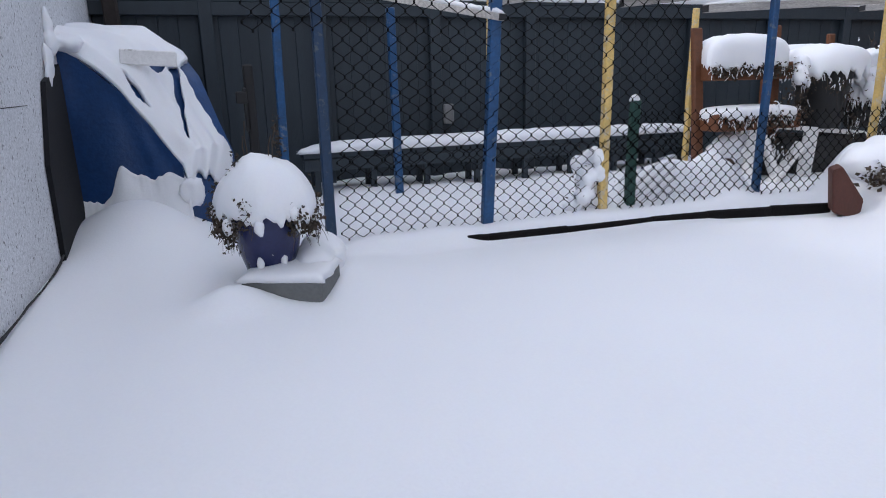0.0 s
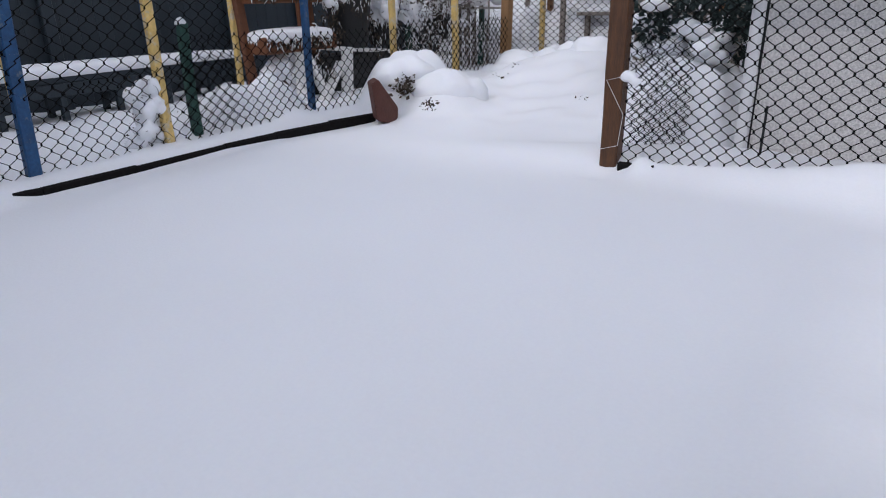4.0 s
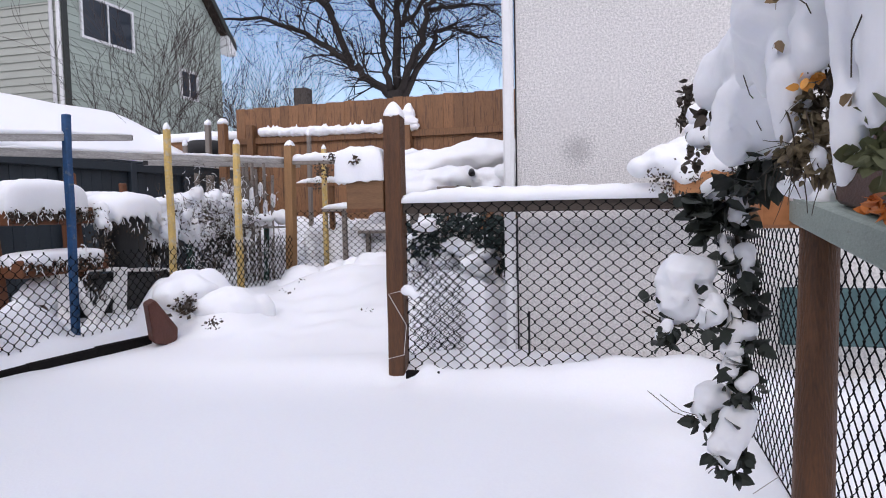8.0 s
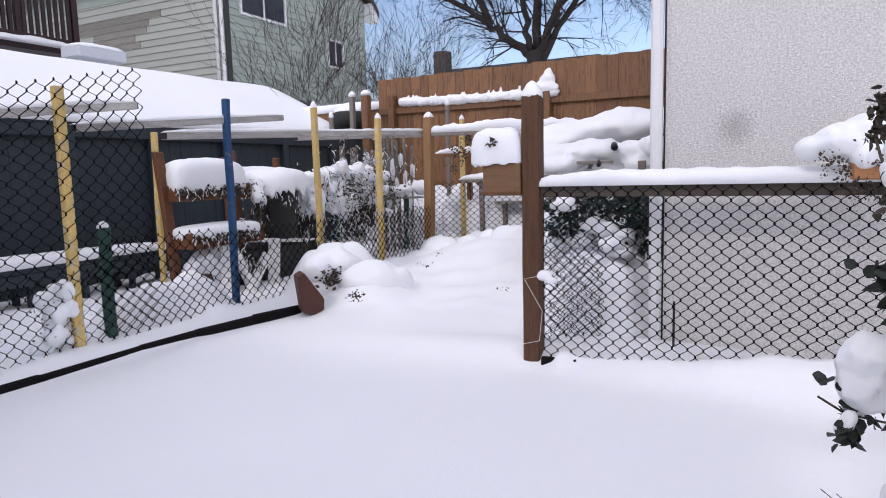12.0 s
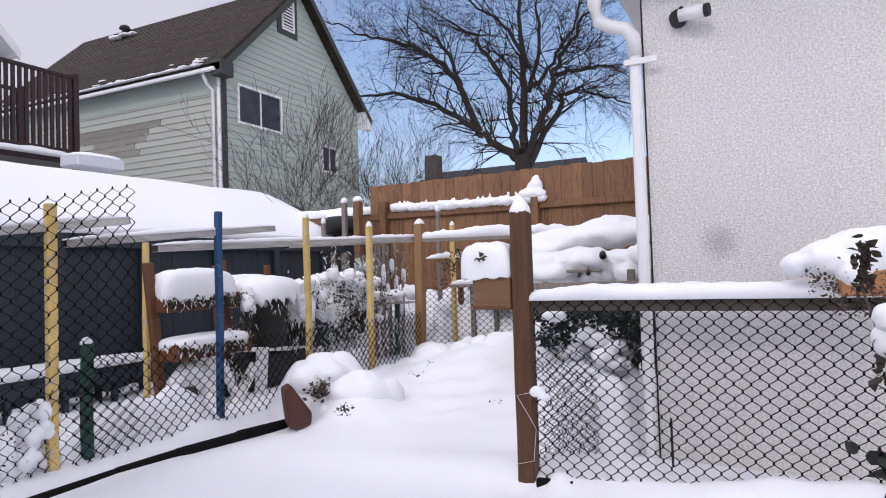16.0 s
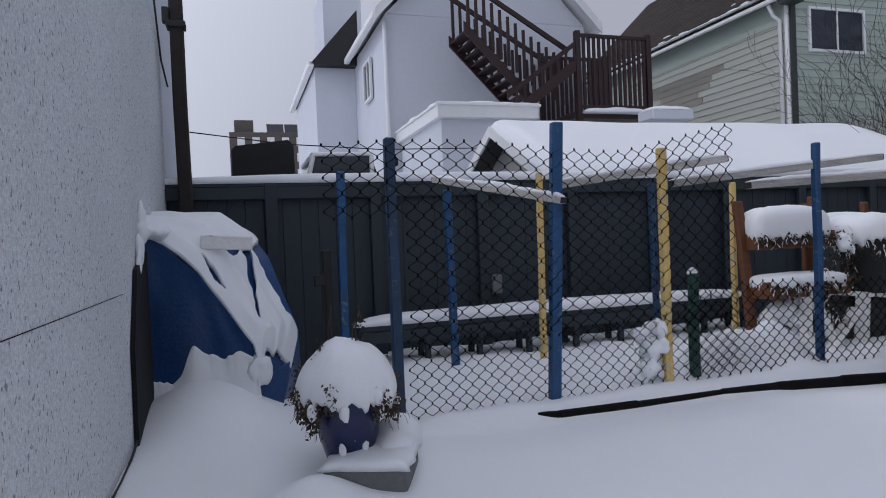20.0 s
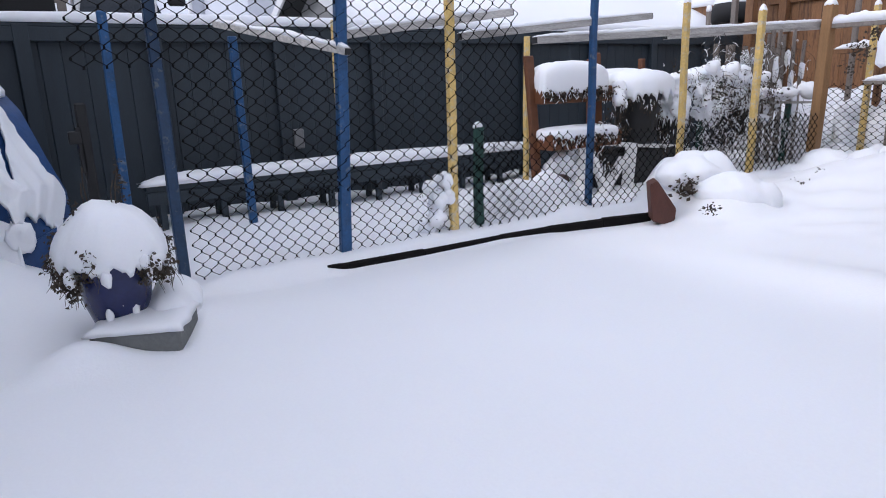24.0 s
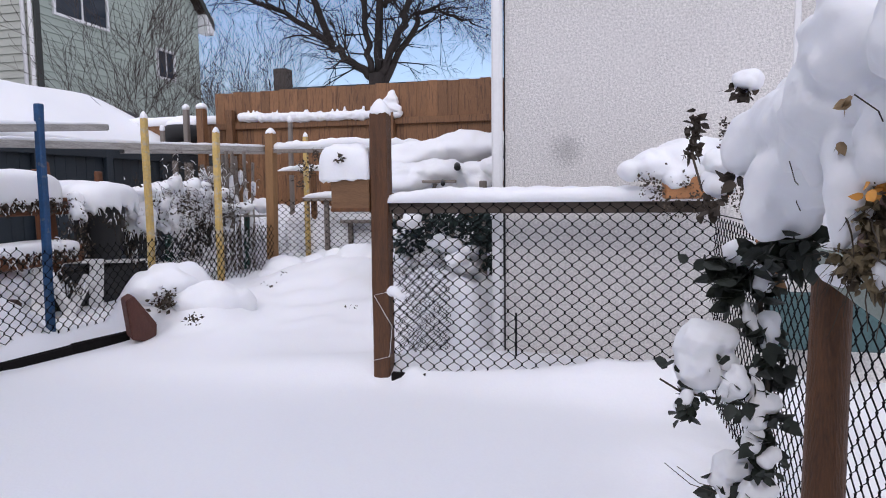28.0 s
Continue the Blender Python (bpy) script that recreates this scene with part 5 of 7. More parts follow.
def along(line, s):
    """The point a share s of the way along a line of points."""
    pts = [Vector(p) for p in line]
    k = min(len(pts) - 2, int(s * (len(pts) - 1)))
    return pts[k].lerp(pts[k + 1], s * (len(pts) - 1) - k)


def drape(rows_at, ns, nt, keep=None):
    bm = bmesh.new()
    g = {(i, j): bm.verts.new(rows_at(i / ns, j / nt)) for i in range(ns + 1) for j in range(nt + 1)}
    for i in range(ns):
        for j in range(nt):
            if keep is None or keep((i + 0.5) / ns, (j + 0.5) / nt):
                bm.faces.new((g[i, j], g[i + 1, j], g[i + 1, j + 1], g[i, j + 1])).smooth = True
    bmesh.ops.delete(bm, geom=[v for v in bm.verts if not v.link_faces], context="VERTS")
    return bm


def front_panel(s, t):
    top = along(FOLD, s)
    p = Vector((top.x + 0.02 * t, top.y - 0.06 * t * (1 - s), top.z * (1 - t) - 0.08 * t))
    p.y += 0.018 * math.sin(s * 14 + 2 * t) * t + 0.012 * noise.noise((s * 6, t * 4, 2))
    return p


def upper_slope(s, t):
    a, b = along(FOLD, s), along(CREST, s)
    p = a.lerp(b, t)
    p.z += 0.05 * math.sin(math.pi * t) + 0.02 * noise.noise((s * 5, t * 5, 4)) - 0.03 * math.exp(-((t - 0.45) / 0.08) ** 2) * s
    return p


part("front_sheet", drape(front_panel, 40, 22), TARP, tarp, "bare blue plastic sheet")
part("upper_sheet", drape(upper_slope, 44, 24), TARP, tarp, "blue plastic sheet")
part("back_sheet", drape(lambda s, t: along(CREST, s).lerp(Vector((along(CREST, s).x + 0.03, along(CREST, s).y + 0.25, -0.1)), t), 40, 6), TARP, tarp)


def lies(s, t):
    """Where snow still lies on the sheet: it has slid off the rim, along two cracks and at the foot."""
    p = upper_slope(s, t)
    n1 = noise.noise(p * 6.0) + 0.5 * noise.noise(p * 15.0)
    if s > 0.47 and t > 1.02 - 0.30 * smooth(0.47, 0.53, s) * smooth(0.88, 0.80, s) + 0.07 * n1:
        return False
    if 0.50 < s < 0.76 and abs(t - (0.62 - 1.55 * (s - 0.52))) < (0.085 - 0.28 * (s - 0.50)) * (1 + 0.9 * n1):
        return False
    if ((s - 0.450) / 0.035) ** 2 + ((t - 0.46) / 0.13) ** 2 < 1 + 0.8 * n1:
        return False
    if 0.37 < s < 0.57 and abs(t - 0.10 - 0.02 * n1) < 0.024 * math.sin((s - 0.37) / 0.20 * math.pi):
        return False
    return s < 0.945 + 0.02 * n1 or t < 0.25 + 0.15 * n1


def snow_on(s, t):
    p = upper_slope(s, t)
    k = 0.045 * min(1, 6 * min(t, 1 - t) + 0.25) * (1 + 0.6 * noise.noise((s * 6, t * 7, 3)))
    return p + Vector((0.2, -0.35, 0.9)).normalized() * (k + 0.012)


bm = drape(snow_on, 150, 110, lies)
for _ in range(4):
    bmesh.ops.smooth_vert(bm, verts=list(bm.verts), factor=0.5, use_axis_x=True, use_axis_y=True, use_axis_z=True)
bmesh.ops.recalc_face_normals(bm, faces=list(bm.faces))
ext = bmesh.ops.extrude_face_region(bm, geom=list(bm.faces))
bmesh.ops.translate(bm, vec=(-0.006, 0.02, -0.035), verts=[v for v in ext["geom"] if isinstance(v, bmesh.types.BMVert)])
part("snow", bm, SNOW, tarp, "patchy snow sliding off the sheet")
part("slat", boxed(0.30, 0.05, 0.085, (-0.22, 4.26, 1.01), 0.006, Matrix.Rotation(radians(4), 4, "Y")), WHITE_PAINT, tarp, "white painted slat")
single("snow_peak", snow_mass([((-0.655, 4.02, 1.13), 0.035, 0.06, 0.07), ((-0.655, 4.02, 1.21), 0.025, 0.045, 0.06), ((-0.655, 4.01, 1.27), 0.014, 0.028, 0.04), ((-0.60, 4.15, 1.13), 0.08, 0.12, 0.05), ((-0.655, 3.90, 1.03), 0.022, 0.06, 0.09), ((-0.655, 3.84, 0.95), 0.016, 0.04, 0.06)], 0.010, 4, 0.006), SNOW, "peak of snow where the tarp meets the wall", "snow")
# thin black panel painted in for the shade between tarp and wall
part("lining", prism([(-0.668, 3.50, -0.1), (-0.668, 3.52, 0.55), (-0.668, 3.72, 0.93), (-0.668, 4.10, 1.02), (-0.668, 4.15, -0.1)], 0.022, "x"), TARP_SHADE, tarp, "black panel for the shaded hollow between tarp and wall")


def drift_top(s):
    crest = 0.27 + 0.13 * smooth(0.24, 0.36, s) + 0.06 * math.exp(-((s - 0.34) / 0.06) ** 2) + 0.045 * noise.noise((s * 8, 3, 1)) + 0.012 * noise.noise((s * 26, 5, 1))
    z = along(FOLD, s).z
    return min(0.97, max(0.0, (z - crest) / (z + 0.08)))


def drift_at(s, t):
    ease = smooth(0.0, 0.35, t)
    even = sum(drift_top(min(1.0, max(0.0, s + 0.03 * k))) for k in range(-3, 4)) / 7
    top = drift_top(s) * (1 - ease) + even * ease
    t2 = top + (1.02 - top) * t
    p = front_panel(s, min(t2, 1.0))
    out = 0.012 + 0.26 * t ** 1.2 + 0.02 * noise.noise((s * 5, t * 3, 6)) * min(1, t * 4)
    return p + Vector((0.02 * t, -out * (1 - 0.2 * s), 0))


bm = drape(drift_at, 110, 24)
bmesh.ops.recalc_face_normals(bm, faces=list(bm.faces))
ext = bmesh.ops.extrude_face_region(bm, geom=list(bm.faces))
bmesh.ops.translate(bm, vec=(0, 0.03, -0.01), verts=[v for v in ext["geom"] if isinstance(v, bmesh.types.BMVert)])
single("snow_drift", bm, SNOW, "ragged snow splashed against the tarp", "snow")

bm = prism([(-0.09, 4.00, 0.23), (0.11, 4.05, 0.33), (0.06, 4.02, 0.09), (-0.01, 4.00, 0.06), (-0.09, 3.98, 0.11)], 0.02, "y")
part("side_sheet", bm, TARP, tarp)

part("snow", blob(0.07, 0.06, 0.09, 7, 0.3, (-0.06, 4.01, 0.30)), SNOW, tarp, "snow slumped at the foot")

# ---- glazed pot on a concrete slab ----
PX, PY = 0.275, 2.97
slab = single("concrete_slab", boxed(0.35, 0.32, 0.30, (0, 0, -0.205), 0.012), CONCRETE, "grey concrete block under the blue pot", "slab", (0.357, 2.872, 0.0), -24)
single("slab_snow", heap(0.38, 0.35, 0.035, 4, 6, 0.25, 18, 16, 0.006, turn=radians(-24)), SNOW, "snow lying on the concrete block", "snow", (0.357, 2.875, 0.095))
single("slab_snow", snow_mass([((0.47, 2.95, 0.10), 0.10, 0.12, 0.09), ((0.52, 3.08, 0.08), 0.12, 0.12, 0.13), ((0.40, 3.1, 0.05), 0.15, 0.12, 0.08)], 0.02, 6, 0.01), SNOW, "snow drift beside the blue pot", "snow")
pot = thing("flower_pot", "navy glazed flower pot with a domed snow cap", "pot", (PX, PY, 0.045))
part("pot", lathe([(0.070, -0.02), (0.085, -0.01), (0.130, 0.13), (0.160, 0.30), (0.166, 0.32), (0.16, 0.335), (0.14, 0.33), (0.0, 0.31)], 32), NAVY_GLAZE, pot)
part("snow_dome", cap(0.222, 0.212, 0.225, 0.10, 5, 2.0, (0.0, 0, 0.335), shape=1.75, jag=4.6, sides=96), SNOW, pot, "dome of snow")
rnd = random.Random(4)


def k_front(a):
    """A few tufts also hang over the front of the rim."""
    return math.sin(a) > 0 or int(a * 7) % 4 == 0


spots = [(0.205 * math.cos(a), 0.195 * math.sin(a), 0.31 + 0.06 * math.sin(a * 3)) for a in [-1.0 + 0.262 * k for k in range(21)] if abs(math.cos(a)) > 0.35 or k_front(a)]
spots += [(p[0] * 1.06, p[1] * 1.06, p[2] + 0.04) for p in spots[::2]]
spots += [(p[0] * 0.92, p[1] * 0.92, p[2] - 0.05) for p in spots[::3]]
spots += [(p[0] * 1.03, p[1] * 1.03, 0.30 - 0.09 * ((k * 7) % 5) / 4) for k, p in enumerate(spots[:21]) if k % 7 in (0, 1, 4)]
part("stem_tangle", sprigs(spots, 160, 0.10, 8, 0.0022, 1.4, 0.014), DRY_LEAF, pot, "hanging dry stems", kind="stuff")
part("dry_plant", leaves(spots, 2300, 0.021, 3, 0.017, 0.9), DRY_LEAF, pot, "dry drooping stems", kind="stuff")
for k in range(9):
    a = k * 0.7 + 0.3
    part("snow_lump", blob(0.022, 0.022, 0.035, k, 0.3, (0.215 * math.cos(a), 0.205 * math.sin(a), 0.29 + 0.03 * math.sin(k * 2)), detail=2), SNOW, pot)
for k in range(3):
    part("snow_lump", blob(0.016, 0.012, 0.030, 30 + k, 0.3, (-0.05 + 0.05 * k, -0.128 + 0.008 * k, 0.10 + 0.05 * (k % 2)), detail=2), SNOW, pot, "snow stuck to the glaze")
part("dry_plant", leaves([(-0.105 - 0.012 * (k % 3), -0.02, 0.56 - 0.035 * k) for k in range(8)] + [(0.08, 0.05, 0.56 + 0.03 * k) for k in range(6)], 160, 0.018, 9, 0.008, 0.4), DRY_LEAF, pot, kind="stuff")
for dx, h in ((-0.05, 0.30), (0.03, 0.22), (0.045, 0.26), (-0.06, 0.22)):
    part("stem", tube([(dx, 0, 0.50), (dx * 1.2, 0.01, 0.48 + h * 0.5), (dx * 1.3 + 0.01, 0, 0.46 + h * 0.8)], 0.003, 5), DRY_LEAF, pot)
lantern = thing("garden_stake", "thin black metal stake with a bracket", "stake", (0.285, 3.55, 0.56))
part("rod", boxed(0.05, 0.03, 1.03, (0, 0, -0.6), 0.01), BLACK_COVER, lantern)
part("bracket", boxed(0.03, 0.03, 0.22, (-0.02, 0, 0.1), 0.006), BLACK_COVER, lantern)
part("bracket", boxed(0.06, 0.04, 0.06, (-0.04, 0, 0.24), 0.006), BLACK_COVER, lantern)

# ---- ladder planter stand ----
stand = thing("planter_stand", "stained timber ladder stand with two planter troughs", "stand", (4.0, 4.2, 0.0))
part("upright", stick(1.22, 0.085, 0.05, (-0.03, 0.10), 80, 0.010), BROWN_WOOD, stand).matrix_basis = pose(-0.36, -0.02, 0.0)
part("upright", stick(1.24, 0.085, 0.05, (0.01, 0.10), 81, 0.010), BROWN_WOOD, stand).matrix_basis = pose(0.36, -0.02, 0.0)
for z, dy in ((0.83, 0.02), (0.46, -0.10)):
    part("trough", boxed(0.80, 0.2, 0.13, (0.03, dy, z), 0.008), BROWN_WOOD, stand)
for z, dy, hh in ((0.955, 0.02, 0.21), (0.585, -0.10, 0.06)):
    single("trough_snow", cap(0.375, 0.15, hh, 0.085, z * 9, 5.0, shape=3.6, jag=13, sides=90), SNOW, "pillow of snow on a planter trough", "snow", (4.0, 4.2 + dy, z))
    pl = [(-0.36 + 0.72 * k / 22, -0.125, -0.05 - 0.02 * math.sin(k * 2.3)) for k in range(23)]
    o = single("trailing_plant", leaves(pl, 620 if hh > 0.1 else 260, 0.030, int(z * 100), 0.022, 0.9), DRY_LEAF, "dry trailing stems over the trough", "plant", (4.0, 4.2 + dy, z))
    tagged(o, kind="stuff")
    pl = [(p[0], p[1] - 0.012, p[2]) for p in pl]
    tagged(single("frost", sprigs(pl, 60, 0.04, int(z * 100) + 1, 0.005, 1.2, 0.022), SNOW, "snow flecks on the trailing stems", "snow", (4.0, 4.2 + dy, z)), kind="stuff")
rear = thing("planter_stand", "second timber planter stand heaped with snow, farther back", "stand", (5.0, 4.62, 0.0))
part("trough", boxed(0.70, 0.2, 0.14, (0.0, 0, 0.86), 0.008), BROWN_WOOD, rear)
for dx in (-0.33, 0.38):
    part("upright", stick(1.20, 0.07, 0.05, (0.0, 0.03), 83, 0.010), BROWN_WOOD, rear).matrix_basis = pose(dx, 0, 0)
part("snow", cap(0.35, 0.14, 0.11, 0.04, 12, 5.0, (0, 0, 1.0), shape=3.0, jag=8), SNOW, rear, "flat cushion of snow")
single("snowy_stone", snow_mass([((0, 0, 0.1), 0.12, 0.10, 0.11), ((0.12, 0.02, 0.17), 0.10, 0.09, 0.12), ((-0.1, 0, 0.06), 0.08, 0.08, 0.07)], 0.02, 2, 0.02), SNOW, "snow-crusted stone under the planter stand", "stone", (3.87, 4.15, 0.23))
single("log", boxed(0.22, 0.12, 0.11, (0, 0, 0), 0.03), material("dark_wet_timber", (0.035, 0.018, 0.012), 0.7, vary=0.3), "short dark timber block in the bed", "timber", (3.68, 4.00, 0.15))

# ---- trestle with black tubs ----
def black_tub(at, r, h, top, seed, label, wide=1.5):
    ob = thing("plant_tub", label, "plant pot", at)
    part("tub", lathe([(r * 0.70, 0), (r * 0.75, 0.02), (r * 0.97, h * 0.9), (r * 1.04, h * 0.91), (r * 1.04, h), (r * 0.9, h), (0, h * 0.9)], 28), BLACK_POT, ob)
    part("snow", cap(r * wide, r * wide * 0.9, top, 0.17, seed, 2.3, (0, 0, h - 0.01), shape=2.8, jag=6.5, sides=96), SNOW, ob, "thick snow cap")
    rr = random.Random(seed)
    sp = [(r * 1.25 * math.cos(a), r * 1.2 * math.sin(a), h - 0.05 - 0.36 * rr.random() ** 1.6 * (0.4 + abs(math.cos(a + 0.7)))) for a in [k * 0.1 for k in range(63)]]
    part("stem_tangle", leaves(sp, 260, 0.027, seed, 0.026, 1.0), DRY_LEAF, ob, kind="stuff")
    part("stem_tangle", sprigs(sp, 70, 0.18, seed + 5, 0.003, 1.3, 0.02), DRY_LEAF, ob, kind="stuff")
    part("frost", sprigs([(p[0] * 1.05, p[1] * 1.05, p[2]) for p in sp], 90, 0.05, seed + 2, 0.0055, 1.6, 0.016, 0.6), SNOW, ob, "snow flecks", kind="stuff")
    return ob


black_tub((4.83, 4.20, 0.43), 0.225, 0.50, 0.17, 3, "black tub of dry plants under deep snow", 1.42)
single("snow_clump", snow_mass([((4.47, 4.10, 0.93), 0.07, 0.07, 0.07), ((4.44, 4.06, 0.86), 0.05, 0.05, 0.08), ((4.50, 4.04, 0.80), 0.025, 0.03, 0.05)], 0.012, 1, 0.026, 7), SNOW, "snow sliding off the black tub's plants", "snow", group="snow clumps on the plants")
tagged(single("hanging_stems", leaves([(4.40 + 0.02 * (k % 6), 4.05, 0.95 - 0.035 * k) for k in range(14)], 190, 0.028, 33, 0.035, 1.0), DRY_LEAF, "dark dead stems hanging over the tub's side", "plant"), kind="stuff")
black_tub((5.28, 4.20, 0.42), 0.14, 0.30, 0.10, 5, "small black tub of dry plants dusted with snow", 1.3)
black_tub((6.27, 4.20, 0.41), 0.17, 0.32, 0.12, 7, "black tub of dry plants with clumped snow", 1.35)
trestle = thing("trestle", "white painted crossed trestle crusted with snow", "trestle", (0, 0, 0))


def strut(a, b, w, mat, parent, name="leg"):
    a, b = Vector(a), Vector(b)
    m = (b - a).to_track_quat("Z", "Y").to_matrix().to_4x4()
    bm = boxed(w, w * 0.5, (b - a).length, (0, 0, 0), 0.005)
    bmesh.ops.transform(bm, matrix=m, verts=bm.verts)
    bmesh.ops.translate(bm, vec=a, verts=bm.verts)
    return part(name, bm, mat, parent)


strut((3.95, 4.00, 0.00), (4.04, 4.05, 0.62), 0.085, WHITE_PAINT, trestle)
strut((4.44, 3.95, -0.13), (4.61, 4.05, 0.44), 0.10, WHITE_PAINT, trestle)
strut((4.01, 3.90, -0.04), (4.44, 3.98, 0.34), 0.085, WHITE_PAINT, trestle, "brace")
strut((4.28, 3.96, -0.08), (4.04, 3.98, 0.41), 0.085, WHITE_PAINT, trestle, "brace")
strut((4.08, 4.08, 0.49), (5.43, 4.15, 0.35), 0.075, WHITE_PAINT, trestle, "top_bar")
# made-up black block that darkens the hollow behind the trestle legs
single("storage_box", boxed(1.0, 0.3, 0.44, (0, 0, 0), 0.02), BLACK_POT, "black block for the dark hollow behind the trestle", "box", (4.78, 4.24, -0.06))
# black box added to draw the dark opening between leg and shelf
single("crate", boxed(0.36, 0.25, 0.20, (0, 0, 0), 0.01), BLACK_POT, "black box for the dark opening under the trestle", "crate", (5.28, 4.35, 0.14))
single("snow_clump", snow_mass([((4.19, 4.25, 0.23), 0.06, 0.06, 0.24), ((4.07, 4.15, 0.09), 0.12, 0.12, 0.14), ((3.96, 4.05, 0.04), 0.14, 0.10, 0.10)], 0.02, 3, 0.015), SNOW, "snow heaped against the trestle leg", "snow")
single("snow_clump", snow_mass([((5.09, 4.30, 0.03), 0.16, 0.12, 0.14), ((5.24, 4.25, -0.10), 0.22, 0.12, 0.10)], 0.02, 3, 0.015), SNOW, "snow heaped against the trestle", "snow")
sp = [tuple(Vector((4.13, 4.00, 0.63)).lerp(Vector((4.22, 3.98, 0.24)), k / 12)) for k in range(13)]
tagged(single("hanging_stems", leaves(sp, 130, 0.032, 31, 0.05, 1.0), DRY_LEAF, "dark frosted stems hanging from the tub", "plant"), kind="stuff")
tagged(single("frost", sprigs([(p[0] - 0.01, p[1] - 0.02, p[2]) for p in sp], 26, 0.09, 32, 0.009, 1.2, 0.05), SNOW, "snow flecks on the hanging stems", "snow"), kind="stuff")
shelf2 = thing("plant_shelf", "snowy plank shelf on green legs behind the mesh", "shelf", (0, 0, 0))
strut((5.61, 4.30, 0.29), (7.00, 4.30, 0.21), 0.07, WHITE_PAINT, shelf2, "plank")
strut((5.80, 4.25, -0.08), (5.84, 4.25, 0.56), 0.075, GREEN_PAINT, shelf2)
strut((6.89, 4.00, 0.09), (6.94, 4.00, 0.70), 0.06, GREEN_PAINT, shelf2)
strut((6.51, 4.10, 0.72), (7.06, 3.80, 0.71), 0.05, OLD_WOOD, shelf2, "plank")
single("shelf_snow", snow_mass([((6.60, 4.10, 0.81), 0.14, 0.12, 0.06), ((6.79, 3.95, 0.81), 0.14, 0.12, 0.07), ((7.03, 3.85, 0.83), 0.10, 0.12, 0.09)], 0.018, 3, 0.015), SNOW, "snow heaped on the plank shelf", "snow")
# frosted plant mass over the tubs
rr = random.Random(77)
FROND = [(612, 478, 0.10, 0.06), (640, 470, 0.10, 0.07), (668, 468, 0.10, 0.06), (700, 470, 0.12, 0.07), (728, 480, 0.10, 0.07), (650, 492, 0.14, 0.07), (700, 498, 0.10, 0.07), (726, 502, 0.07, 0.08), (612, 505, 0.10, 0.08), (655, 512, 0.10, 0.05), (668, 534, 0.06, 0.05), (648, 530, 0.08, 0.05)]
W0, W1 = Vector((5.07, 4.15, 0.87)), Vector((6.53, 4.15, 0.80))
H0 = Vector((5.06, 4.15, 0.54))


def spot(u, v):
    """A place in the plant row from its share along and its drop."""
    p = W0.lerp(W1, (u - 600) / 140)
    p.z += (H0.z - W0.z) * (v - 500) / 60
    return p


for lo, (u, v, w, hh) in enumerate(FROND):
    P = spot(u, v) + Vector((0, -0.08, 0))
    single("snow_clump", snow_mass([(P, w * 1.45, w, hh * 1.2), (P + Vector((w * 0.8, 0, hh * 0.5)), w * 0.7, w * 0.5, hh * 0.9), (P + Vector((-w * 0.7, -0.02, -hh * 0.6)), w * 0.5, w * 0.5, hh * 0.9)], 0.014, 1, 0.028, lo * 5), SNOW, "clumped snow on dry plants", "snow", group="snow clumps on the plants")
for lo in range(16):
    P = spot(rr.uniform(606, 738), rr.choice((462, 480, 498, 520, 545)) + rr.uniform(-6, 6)) + Vector((0, rr.uniform(-0.30, -0.12), 0))
    w, hh = rr.uniform(0.035, 0.075), rr.uniform(0.04, 0.09)
    single("snow_clump", snow_mass([(P, w, w, hh), (P + Vector((0.6 * w, 0, -0.5 * hh)), w * 0.6, w * 0.5, hh * 0.9), (P + Vector((-0.5 * w, 0, 0.3 * hh)), w * 0.6, w * 0.5, hh * 0.6)], 0.013, 1, 0.020, 40 + lo * 3), SNOW, "clumped snow on dry plants", "snow", group="snow clumps on the plants")
sp = [tuple(spot(rr.uniform(604, 742), 460 + 66 * rr.random()) + Vector((0, rr.uniform(-0.34, -0.1), 0))) for k in range(70)]
tagged(single("dry_plants", sprigs(sp, 300, 0.13, 12, 0.003, 0.3, 0.05, 0.9), DRY_LEAF, "tangle of dry frosted garden stems", "plants"), kind="stuff")
tagged(single("dry_plants", leaves([(p[0], p[1], p[2] - 0.06) for p in sp], 520, 0.034, 15, 0.06, 0.7), DRY_LEAF, "withered leaves of the garden plants", "plants"), kind="stuff")
tagged(single("frost", sprigs(sp, 110, 0.06, 13, 0.007, 0.6, 0.06, 0.8), SNOW, "snow clinging to the dry plants", "snow"), kind="stuff")
# tall stems with frost behind the crossbars, and the low tangle behind the wire
sp = [tuple(spot(rr.uniform(690, 822), rr.uniform(405, 470)) + Vector((0, rr.uniform(-0.1, 0.3), 0))) for k in range(60)]
tagged(single("dry_plants", sprigs(sp, 520, 0.20, 16, 0.0025, 0.4, 0.07, 0.7), DRY_LEAF, "tall dry stems with frozen seed heads", "plants"), kind="stuff")
tagged(single("frost", sprigs(sp, 130, 0.08, 17, 0.006, 0.8, 0.06, 0.7), SNOW, "snow clinging to the tall stems", "snow"), kind="stuff")
for u, v, w, hh in ((770, 440, 0.05, 0.14), (746, 475, 0.07, 0.05), (806, 470, 0.06, 0.10), (788, 430, 0.04, 0.06), (722, 440, 0.04, 0.08)):
    single("snow_clump", blob(w, w, hh, u, 0.4, detail=3, rough=3), SNOW, "icy clump of snow caught in the stems", "snow", spot(u, v) + Vector((0, 0.33, 0)), group="snow clumps on the plants")
sp = [tuple(spot(rr.uniform(630, 825), rr.uniform(535, 625)) + Vector((0, rr.uniform(-0.45, 0.1), 0))) for k in range(110)]
